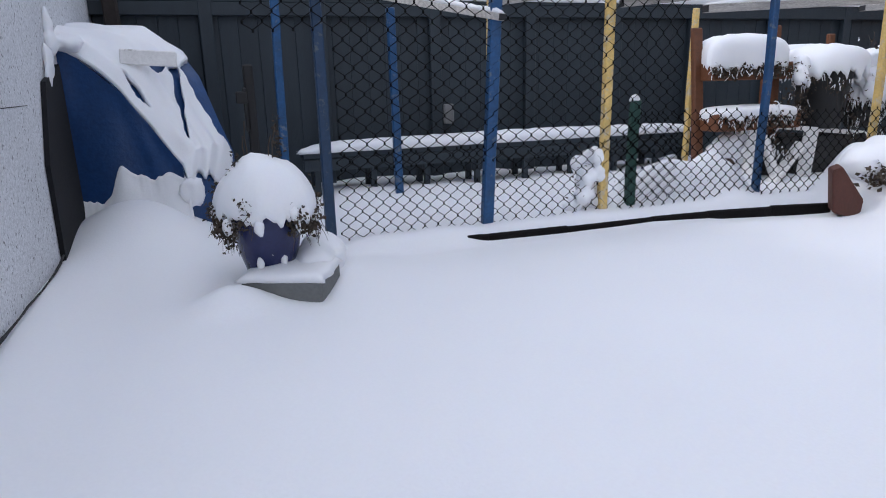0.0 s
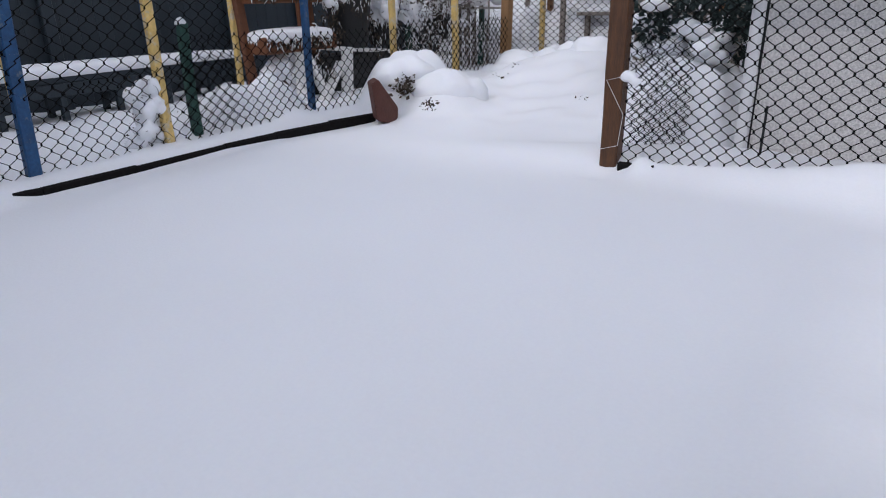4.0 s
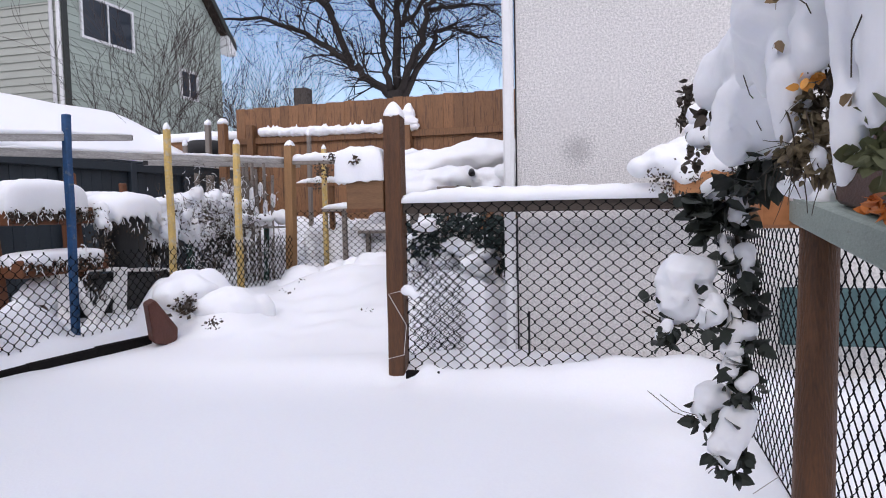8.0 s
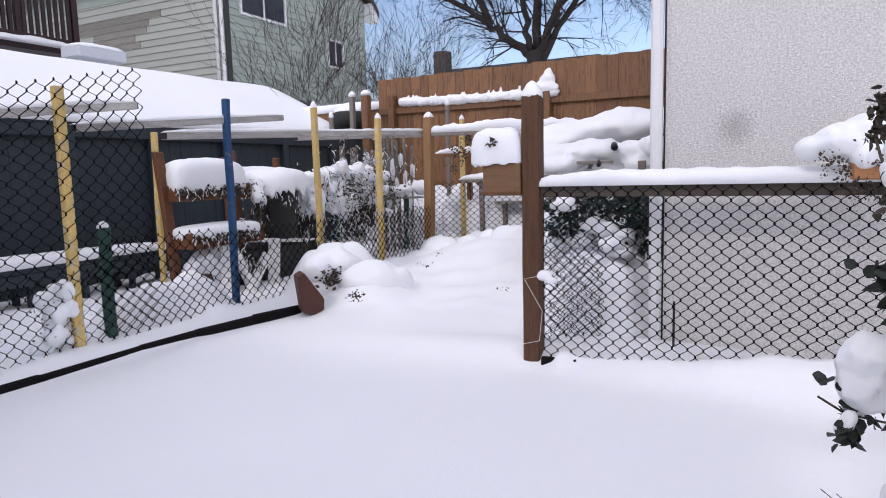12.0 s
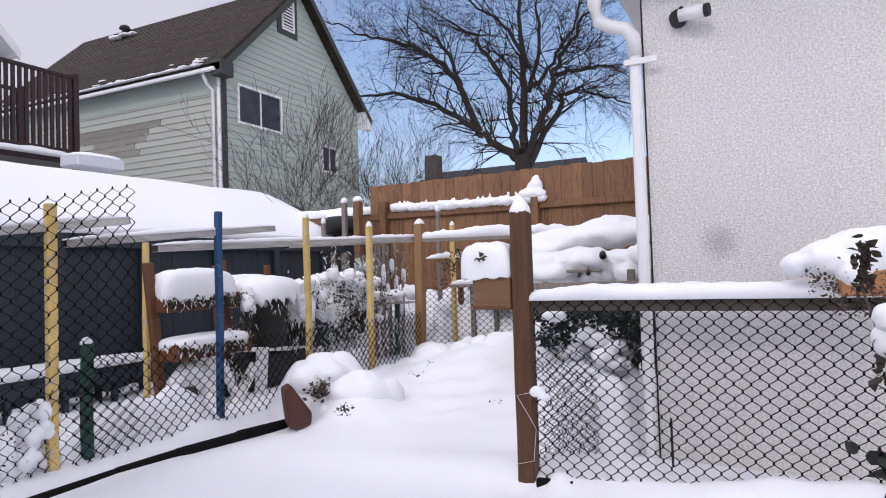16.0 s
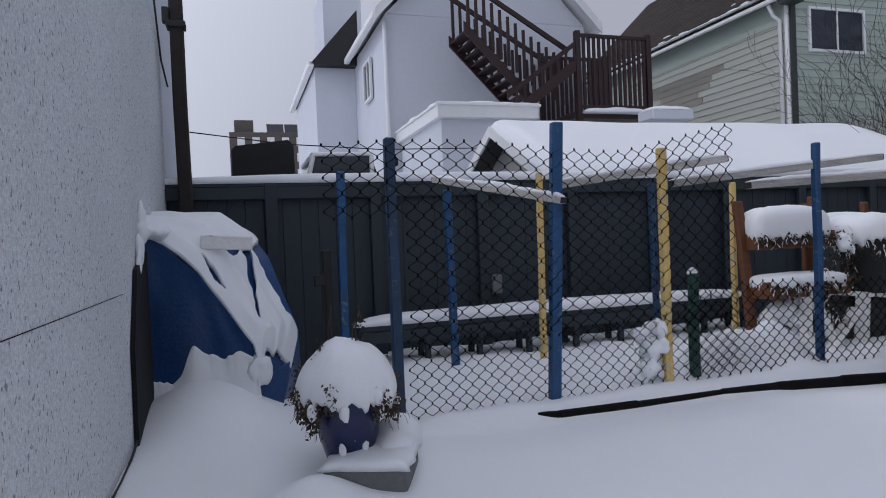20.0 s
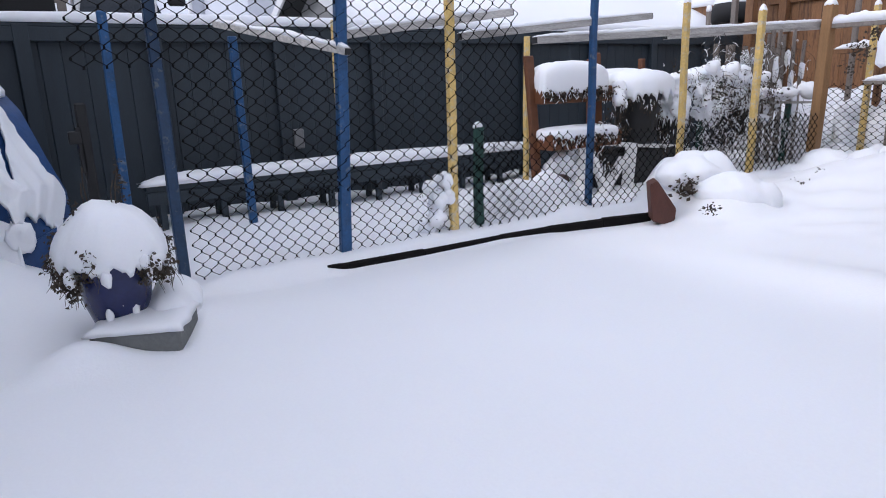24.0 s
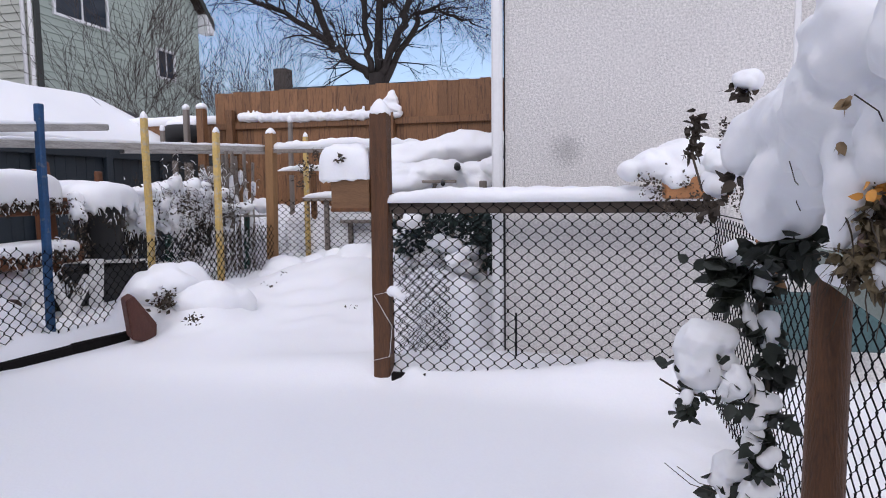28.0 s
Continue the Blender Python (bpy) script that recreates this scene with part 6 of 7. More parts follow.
tagged(single("dry_plants", sprigs(sp, 520, 0.22, 18, 0.003, 0.3, 0.06, 0.9), DRY_LEAF, "low tangle of dead stems behind the wire", "plants"), kind="stuff")
tagged(single("frost", sprigs(sp, 620, 0.08, 19, 0.007, 0.6, 0.07, 0.8), SNOW, "snow clinging to the low stems", "snow"), kind="stuff")
# weathered slats of an old arbour behind the corner post
arbour = thing("arbour", "weathered grey slatted arbour behind the corner post", "arbour", (0, 0, 0))
for u, w in ((722, 0.06), (745, 0.09), (770, 0.05), (788, 0.10), (806, 0.06), (822, 0.08)):
    strut(spot(u, 520) + Vector((0, 0.35, 0)), spot(u + 1, 404) + Vector((0, 0.35, 0)), w, OLD_WOOD_V, arbour, "slat")

# ---- snowed shrub, terracotta pot, mound ----
shr = thing("small_shrub", "small shrub crusted with snow at the bed's edge", "shrub", (2.26, 3.55, 0.06))
part("twig_tangle", leaves([(0.03 * (k % 5 - 2), 0.0, 0.06 * (k % 7)) for k in range(35)], 170, 0.018, 21, 0.05, -0.3), DRY_LEAF, shr, kind="stuff")
part("snow", snow_mass([((0.05 * math.sin(k * 2.4), 0.05 * math.cos(k * 1.7), 0.04 + 0.036 * k), 0.075 - 0.0035 * k, 0.06, 0.06) for k in range(10)] + [((0.11, 0.02, 0.05), 0.06, 0.06, 0.08), ((-0.10, 0.0, 0.03), 0.06, 0.06, 0.07)], 0.013, 1, 0.020, 22), SNOW, shr, "crust of snow")
part("stem_tangle", sprigs([(0.04 * (k % 5 - 2), 0, 0.08 * (k % 5)) for k in range(25)], 60, 0.10, 23, 0.0022, -0.2, 0.05), DRY_LEAF, shr, kind="stuff")
tc = thing("terracotta_planter", "tipped dark terracotta planter half buried in snow", "pot", (0, 0, 0))
SIDE = [(3.66, 3.02, 0.29), (3.74, 3.02, 0.31), (3.93, 3.00, 0.09), (3.92, 3.00, 0.01), (3.84, 3.00, -0.02), (3.68, 3.00, 0.03)]
bm = bmesh.new()
front = [bm.verts.new(p) for p in SIDE]
rear = [bm.verts.new(Vector(p) + Vector((0.12, 0.14, 0.0))) for p in SIDE]
bm.faces.new(front)
bm.faces.new(list(reversed(rear)))
for k in range(6):
    bm.faces.new((front[k], rear[k], rear[(k + 1) % 6], front[(k + 1) % 6]))
bmesh.ops.bevel(bm, geom=list(bm.edges), offset=0.006, segments=2, affect="EDGES")
part("body", bm, TERRACOTTA, tc)
single("snow_mound", snow_mass([((4.36, 3.30, 0.33), 0.13, 0.13, 0.09), ((4.22, 3.36, 0.28), 0.07, 0.09, 0.06), ((4.47, 3.22, 0.35), 0.15, 0.14, 0.10)], 0.022, 6, 0.012), SNOW, "snow lip hanging over the planter", "snow", group="snow mounds")
single("snow_mound", snow_mass([((4.36, 3.20, 0.28), 0.27, 0.24, 0.17), ((4.15, 3.20, 0.29), 0.16, 0.15, 0.12), ((4.51, 3.10, 0.24), 0.18, 0.18, 0.12)], 0.025, 8, 0.014, 3), SNOW, "rounded mound of snow over low plants", "snow", group="snow mounds")
single("snow_mound", snow_mass([((4.41, 2.86, 0.16), 0.24, 0.22, 0.17), ((4.49, 2.70, 0.11), 0.14, 0.15, 0.14), ((4.31, 2.98, 0.18), 0.18, 0.18, 0.13)], 0.025, 8, 0.014, 9), SNOW, "low rounded mound of snow beside the planter", "snow", group="snow mounds")
single("snow_mound", snow_mass([((2.93, 3.62, 0.07), 0.13, 0.13, 0.12), ((3.11, 3.64, 0.08), 0.15, 0.13, 0.15), ((3.26, 3.62, 0.03), 0.12, 0.12, 0.12), ((3.05, 3.60, -0.00), 0.25, 0.14, 0.08)], 0.02, 4, 0.02), SNOW, "snow heaped on plants along the mesh", "snow", group="snow mounds")
single("snow_mound", snow_mass([((6.30, 3.24, 0.19), 0.18, 0.22, 0.14), ((6.20, 2.83, 0.22), 0.14, 0.16, 0.14), ((6.10, 2.57, 0.27), 0.10, 0.12, 0.16), ((5.90, 2.23, 0.28), 0.2, 0.3, 0.2), ((6.10, 3.28, 0.10), 0.15, 0.2, 0.1)], 0.03, 4, 0.03), SNOW, "lumpy bank of snow below the wire", "snow", group="snow mounds")
for i, (P, n, s) in enumerate((((4.08, 3.06, 0.23), 150, 0.038), ((3.88, 2.72, 0.14), 45, 0.028), ((4.41, 2.62, 0.04), 45, 0.026), ((4.00, 1.62, 0.23), 8, 0.020), ((4.38, 2.75, 0.09), 8, 0.018), ((4.97, 2.58, 0.31), 6, 0.022), ((4.83, 2.64, 0.24), 8, 0.024))):
    tagged(single("dry_tuft", leaves([(0, 0, 0), (0.03, -0.02, 0)], n, s, 50 + i, 0.02 if n < 50 else 0.035, 0.2), DRY_LEAF, "dry plant tuft poking from the snow", "plant", P, group="tufts in the snow"), kind="stuff")

PALE_BOX = material("planter_box_timber", (0.16, 0.082, 0.036), 0.65, vary=0.25, scale=5, bump=0.3, grain=40, stretch=(6, 1, 8))

sp = [tuple(Vector((2.80, 3.55, 0.10)).lerp(Vector((3.25, 3.55, 0.02)), k / 20) + Vector((0, 0, 0.03 * (k % 3)))) for k in range(21)]
tagged(single("dry_plants", sprigs(sp, 90, 0.14, 44, 0.003, 0.1, 0.03, 0.8), DRY_LEAF, "dead stems poking through the snow along the wire", "plants"), kind="stuff")

# ---- box on the gate post, heaped table and greenery beyond ----
nest = thing("planter_box", "brown timber planter box on the post, heaped with snow", "planter", (3.23, 1.265, 0.893))
part("box", boxed(0.17, 0.20, 0.15, (0, 0, 0), 0.006), PALE_BOX, nest)
part("lip", boxed(0.18, 0.205, 0.02, (0, 0, -0.012), 0.004), TREATED, nest)
single("box_snow", cap(0.105, 0.140, 0.175, 0.02, 8, 4.5, shape=4.0, jag=3), SNOW, "tall square cushion of snow on the planter box", "snow", (3.23, 1.300, 1.046))
tagged(single("dry_tuft", leaves([(0, 0.0, 0.0), (0, -0.015, 0.012)], 14, 0.028, 61, 0.008, 0.1), DRY_LEAF, "dry stems sticking out of the box's snow", "plant", (3.12, 1.31, 1.14)), kind="stuff")
tagged(single("dry_plant", leaves([(0, 0.022 * k, 0.03 * (k % 3) - 0.02 * k + 0.04) for k in range(7)], 260, 0.016, 62, 0.018, 0.3), DRY_LEAF, "withered stems beside the planter box", "plant", (3.24, 1.44, 1.12)), kind="stuff")
table = thing("garden_table", "grey slatted garden table buried under snow", "table", (5.3, 1.15, 0.0))
for k in range(4):
    part("slat", boxed(0.16, 1.5, 0.035, (-0.3 + 0.19 * k, 0, 1.0), 0.004), OLD_WOOD_V, table)
for sx, sy in ((-0.3, -0.6), (-0.3, 0.6), (0.3, -0.6), (0.3, 0.6)):
    part("leg", boxed(0.07, 0.07, 1.3, (sx, sy, -0.3), 0.005), OLD_WOOD_V, table)
part("edge_board", boxed(0.03, 0.62, 0.022, (-0.50, 0.22, 1.038), 0.004), OLD_WOOD_V, table, "weathered board along the table's edge")
part("edge_board", boxed(0.03, 0.95, 0.045, (-0.58, 0.10, 0.925), 0.004), OLD_WOOD_V, table, "weathered board along the table's edge")
for yy in (-0.30, 0.45):
    part("leg", boxed(0.05, 0.05, 1.25, (-0.555, yy, -0.2), 0.005), OLD_WOOD_V, table)
part("backrest", boxed(0.04, 0.75, 0.10, (0.36, -0.6, 1.24), 0.005), OLD_WOOD_V, table)
part("backrest", boxed(0.04, 0.75, 0.08, (0.36, -0.6, 1.12), 0.005), OLD_WOOD_V, table)
single("table_snow", snow_mass([((5.05, 1.62, 1.10), 0.25, 0.45, 0.12), ((5.05, 1.25, 1.12), 0.25, 0.3, 0.11), ((5.0, 0.98, 1.10), 0.2, 0.16, 0.11), ((5.0, 0.80, 1.14), 0.2, 0.12, 0.09), ((5.0, 1.08, 1.0), 0.1, 0.14, 0.05), ((4.85, 0.9, 1.02), 0.08, 0.10, 0.08), ((4.85, 1.45, 1.03), 0.10, 0.2, 0.07)], 0.022, 3, 0.045), SNOW, "deep cushion of snow on the table", "snow")
single("table_snow", snow_mass([((5.7, 0.85, 1.37), 0.2, 0.35, 0.10), ((5.7, 1.15, 1.36), 0.2, 0.35, 0.14), ((5.7, 1.5, 1.30), 0.2, 0.4, 0.12), ((5.6, 1.8, 1.22), 0.2, 0.3, 0.12)], 0.026, 4, 0.035), SNOW, "snow piled along the table's back", "snow")
for i, P in enumerate(((5.00, 1.19, 1.03), (5.00, 1.03, 1.05), (4.98, 1.35, 1.01))):
    single("snow_clump", blob(0.09, 0.11, 0.08, 70 + i, 0.3), SNOW, "lump of snow on the table's edge", "snow", P, group="lumps on the table")
# made-up black plugs, drawn for the dark gaps in the table's snow
for i, (P, r) in enumerate((((4.80, 1.045, 1.150), 0.026), ((4.77, 1.149, 1.032), 0.017))):
    o = thing("flower_pot", "small black plug for a dark gap in the table's snow", "pot", P, group="pots in the snow")
    part("body", tube([(-0.045, -0.005, -0.008), (-0.030, 0, 0), (0.06, 0.02, 0.02)], [r * 0.72, r, r * 0.85], 14), BLACK_POT, o)
GREENERY = material("dark_evergreen", (0.010, 0.026, 0.024), 0.7, vary=0.4, scale=12, bump=0.1)
bush = thing("evergreen_bush", "dark evergreen branches weighed down by snow", "bush", (4.25, 0.85, 0.0))
sp = []
for k in range(90):
    sp.append((rr.uniform(-0.2, 0.3), rr.uniform(-0.24, 0.50), rr.uniform(0.60, 0.84)))
sp += [(rr.uniform(-0.2, 0.1), rr.uniform(-0.26, -0.10), rr.uniform(0.46, 0.80)) for k in range(35)]
part("foliage", leaves(sp, 1700, 0.046, 91, 0.035, 0.6), GREENERY, bush, kind="stuff")
for k in range(16):
    part("snow_lump", blob(0.09, 0.08, 0.05, 90 + k, 0.4, (rr.uniform(-0.3, 0.1), rr.uniform(-0.05, 0.5), rr.uniform(0.40, 0.80)), detail=2), SNOW, bush)
single("snow_mound", snow_mass([((3.95, 1.05, 0.12), 0.30, 0.30, 0.40), ((3.75, 0.80, 0.05), 0.22, 0.22, 0.42), ((4.25, 1.05, 0.15), 0.30, 0.32, 0.36), ((4.2, 0.80, 0.12), 0.25, 0.2, 0.33), ((3.85, 0.72, 0.08), 0.2, 0.2, 0.28), ((4.3, 1.35, 0.1), 0.25, 0.2, 0.30)], 0.03, 6, 0.03), SNOW, "large mound of snow under the evergreen", "snow", group="snow mounds")
roll = thing("wire_roll", "loose roll of black wire netting in the snow", "netting", (3.75, 0.85, 0.0))
chain_link("wire_mesh", (-0.45, 0.27), (-0.33, -0.02), 0.02, lambda u: 0.66 - 0.35 * u, WIRE, roll, seed=6, cw=0.045, ch=0.05, r=0.0026, sag=7)
chain_link("wire_mesh", (-0.30, 0.25), (-0.22, -0.04), 0.05, lambda u: 0.72 - 0.5 * u, WIRE, roll, seed=9, cw=0.05, ch=0.045, r=0.0024, sag=8)

single("base_board", boxed(0.03, 0.18, 0.14, (0, 0, 0), 0.006), EDGING, "black board at the foot of the wire", "edging", (3.14, 0.97, -0.068))
single("twine", tube([(3.15, 1.17, 0.12), (3.14, 1.07, 0.15), (3.16, 1.06, 0.30), (3.15, 1.15, 0.46), (3.14, 1.07, 0.48)], 0.0014, 6), WHITE_PAINT, "frayed white twine round the post", "twine")
single("snow_clump", snow_mass([((3.16, 1.05, 0.48), 0.02, 0.035, 0.028), ((3.15, 1.01, 0.46), 0.02, 0.03, 0.02)], 0.008, 2, 0.006), SNOW, "frosted snow caught on the post's twine", "snow")

# ---- garage trim, pipe, rod, fittings ----
part("corner_trim", boxed(0.05, 0.035, 3.1, (0.03, -1.375, -0.3), 0.008), WHITE_TRIM, garage, "white metal corner trim")
part("eave", boxed(5.5, 5.6, 0.16, (2.40, -2.62, 2.62), 0.01), WHITE_TRIM, garage)
part("downspout", boxed(0.055, 0.055, 2.5, (-0.03, 0.028, -0.3), 0.012), WHITE_TRIM, garage)
part("downspout", tube([(-0.03, 0.028, 2.12), (-0.03, 0.035, 2.22), (-0.03, 0.07, 2.27), (-0.03, 0.14, 2.29), (-0.03, 0.20, 2.33), (-0.03, 0.22, 2.42), (-0.03, 0.22, 2.65)], 0.036, 10), WHITE_TRIM, garage)
part("strap", boxed(0.012, 0.16, 0.03, (-0.062, 0.0, 2.07), 0.003), WHITE_TRIM, garage)
part("seam", boxed(0.006, 0.008, 2.7, (-0.002, -0.006, -0.2), 0.0), DARK, garage)
part("rod", tube([(-0.14, -0.08, 0.02), (-0.14, -0.08, 0.36)], 0.006, 6), DARK, garage)
watch = thing("security_camera", "white bullet security camera on a black mount", "camera", (3.43, 0.33, 2.27))
part("mount", tube([(0.02, 0.02, 0.0), (-0.03, 0.02, 0.0)], 0.04, 12), DARK, watch)
part("arm", tube([(-0.02, 0.02, 0.02), (-0.05, 0.0, 0.03), (-0.05, -0.02, 0.0)], 0.014, 8), DARK, watch)
part("body", tube([(-0.045, 0.01, 0.0), (-0.07, -0.11, -0.005)], 0.03, 14), WHITE_TRIM, watch)
part("lens", tube([(-0.069, -0.105, -0.005), (-0.074, -0.125, -0.006)], 0.031, 14), DARK, watch)

# ---- flower box on the rail ----
fb = thing("flower_box", "small orange-brown timber flower box on the rail", "planter", (3.12, -0.36, 0.935))
part("box", boxed(0.16, 0.26, 0.12, (0, 0, 0), 0.006), material("orange_timber", (0.36, 0.16, 0.06), 0.6, vary=0.25, scale=6, stretch=(1, 2, 8)), fb)
part("snow", snow_mass([((0, 0.02, 0.17), 0.10, 0.16, 0.10), ((-0.02, 0.17, 0.15), 0.08, 0.10, 0.07), ((0.0, 0.26, 0.13), 0.06, 0.07, 0.05), ((-0.03, -0.09, 0.16), 0.08, 0.09, 0.09), ((-0.06, 0.08, 0.10), 0.05, 0.06, 0.06)], 0.012, 3, 0.012), SNOW, fb, "overhanging snow cap")
part("stem_tangle", leaves([(-0.08, 0.2 - 0.05 * k, 0.08 - 0.06 * (k % 3)) for k in range(9)], 620, 0.018, 71, 0.028, 0.6), DRY_LEAF, fb, kind="stuff")
part("stem_tangle", leaves([(-0.1, -0.10, 0.08 + 0.03 * k) for k in range(9)], 150, 0.018, 72, 0.009, -0.4), DRY_LEAF, fb, kind="stuff")

# ---- plank, planter and hanging ivy beside the camera ----
SAGE_PLANK = material("sage_green_plank", (0.26, 0.31, 0.27), 0.6, vary=0.15, scale=6, bump=0.25, grain=50, stretch=(2, 6, 6), second=(0.16, 0.15, 0.12), amount=0.2, patch=9)
p0, p1 = Vector((1.22, -0.24, 0.91)), Vector((0.78, -0.24, 0.86))
d = (p1 - p0).normalized()
m = Matrix.Translation(p0) @ d.to_track_quat("X", "Z").to_matrix().to_4x4()
plank = thing("plank_shelf", "sage green plank shelf carrying a planter", "shelf", (0, 0, 0))
bm = boxed(0.85, 0.15, 0.047, (0.425, 0.075, -0.047), 0.004)
bmesh.ops.transform(bm, matrix=m, verts=bm.verts)
part("plank", bm, SAGE_PLANK, plank)
bm = heap(0.16, 0.15, 0.07, 3, 3, 0.2, 14, 12, 0.01, (0.08, 0.075, 0.0))
bmesh.ops.transform(bm, matrix=m, verts=bm.verts)
part("snow", bm, SNOW, plank, "snow on the plank's end")
box2 = thing("planter_box", "dark brown timber planter with snow-laden trailing plants", "planter", (0, 0, 0))
bm = boxed(0.6, 0.14, 0.14, (0.50, 0.085, 0.003), 0.006)
bmesh.ops.transform(bm, matrix=m, verts=bm.verts)
part("box", bm, material("dark_planter_timber", (0.065, 0.026, 0.017), 0.6, vary=0.25, scale=6, stretch=(2, 6, 6)), box2)
part("bracket", boxed(0.10, 0.07, 0.075, (1.24, -0.23, 0.85), 0.006), material("orange_timber_end", (0.36, 0.14, 0.045), 0.6, vary=0.3, scale=8, bump=0.3), o9, "orange timber block under the plank")
bm = boxed(0.62, 0.15, 0.018, (0.50, 0.085, 0.145), 0.004)
bmesh.ops.transform(bm, matrix=m, verts=bm.verts)
part("rim", bm, TREATED, box2, "brown timber rim")
ivy = thing("ivy_plant", "trailing ivy with dark leaves bowed under fresh snow", "plant", (0, 0, 0))


def droop(path):
    """Clumps along a hanging lobe; path: place and radius from its root to its tip."""
    out = []
    for (x0, y0, z0, r0), (x1, y1, z1, r1) in zip(path, path[1:]):
        n = max(2, int((Vector((x1, y1, z1)) - Vector((x0, y0, z0))).length / (0.5 * min(r0, r1))))
        for k in range(n):
            q = k / n
            r = r0 + (r1 - r0) * q
            out.append((Vector((x0, y0, z0)).lerp(Vector((x1, y1, z1)), q), r, r, r * 1.15))
    x, y, z, r = path[-1]
    return out + [(Vector((x, y, z)), r, r, r)]


# the high cushion over the planter, its hanging lobes, and the lower shoulder behind them
CUSHION = [(0.574, -0.105, 1.085, 0.050), (0.600, -0.090, 1.050, 0.038), (0.577, -0.118, 1.048, 0.031), (0.625, -0.085, 1.034, 0.026), (0.607, -0.105, 1.024, 0.027), (0.50, -0.115, 1.075, 0.045), (0.44, -0.125, 1.05, 0.040), (0.53, -0.15, 1.06, 0.05), (0.47, -0.17, 1.04, 0.045), (0.66, -0.13, 1.04, 0.04), (0.70, -0.12, 1.075, 0.036), (0.78, -0.125, 1.070, 0.034), (0.84, -0.105, 1.045, 0.030), (0.74, -0.135, 1.115, 0.036), (0.80, -0.15, 1.06, 0.035)]
LOBES = [
    [(0.585, -0.094, 1.010, 0.020), (0.574, -0.091, 0.990, 0.017), (0.576, -0.091, 0.965, 0.013), (0.578, -0.090, 0.950, 0.009), (0.579, -0.088, 0.941, 0.005)],
    [(0.650, -0.082, 1.028, 0.017), (0.654, -0.076, 1.010, 0.011), (0.658, -0.074, 0.999, 0.005)],
    [(0.632, -0.090, 1.015, 0.018), (0.635, -0.088, 0.996, 0.011), (0.637, -0.087, 0.986, 0.005)],
    [(0.548, -0.104, 1.024, 0.020), (0.546, -0.101, 1.005, 0.016), (0.551, -0.096, 0.990, 0.006)],
    [(0.478, -0.108, 1.035, 0.023), (0.481, -0.104, 1.007, 0.016), (0.486, -0.103, 0.985, 0.011), (0.488, -0.103, 0.970, 0.008), (0.480, -0.105, 0.952, 0.0135), (0.481, -0.104, 0.936, 0.012), (0.482, -0.102, 0.918, 0.008), (0.483, -0.100, 0.903, 0.004)],
    [(0.447, -0.113, 1.020, 0.022), (0.451, -0.111, 0.986, 0.016), (0.455, -0.110, 0.960, 0.012), (0.458, -0.108, 0.940, 0.005)],
]
SHOULDER = [
    [(0.700, -0.100, 1.045, 0.030), (0.770, -0.092, 1.040, 0.029), (0.797, -0.076, 1.028, 0.027), (0.801, -0.066, 1.014, 0.018)],
    [(0.700, -0.105, 1.010, 0.026), (0.735, -0.085, 0.990, 0.027), (0.743, -0.080, 0.962, 0.025), (0.744, -0.078, 0.948, 0.016)],
    [(0.690, -0.115, 1.000, 0.024), (0.728, -0.104, 0.978, 0.025), (0.736, -0.108, 0.956, 0.018), (0.734, -0.106, 0.944, 0.010)],
    [(0.742, -0.071, 0.990, 0.014), (0.748, -0.068, 0.975, 0.009)],
]
lumps = [(Vector(p[:3]), p[3], p[3], p[3] * 0.9) for p in CUSHION]
for path in LOBES + SHOULDER:
    lumps += droop(path)
part("snow", snow_mass(lumps, 0.0042, 4, 0.0022, 100), SNOW, ivy, "thick snow bowing the leaves down")
for k, (P, rx, rz) in enumerate((((1.271, -0.173, 1.162), 0.025, 0.019), ((1.001, -0.089, 1.013), 0.027, 0.020), ((1.000, -0.083, 0.988), 0.022, 0.020), ((0.566, -0.101, 0.962), 0.006, 0.009), ((0.552, -0.106, 0.925), 0.006, 0.012), ((0.70, -0.128, 0.905), 0.016, 0.011), ((0.86, -0.085, 0.905), 0.020, 0.018), ((0.84, -0.10, 0.888), 0.013, 0.020))):
    part("snow", snow_mass([(P, rx, rx, rz), (Vector(P) + Vector((0.004, 0.3 * rx, rz * 0.4)), rx * 0.8, rx * 0.8, rz * 0.7)], 0.004, 2, 0.003, 120 + k), SNOW, ivy, "small clump of snow")
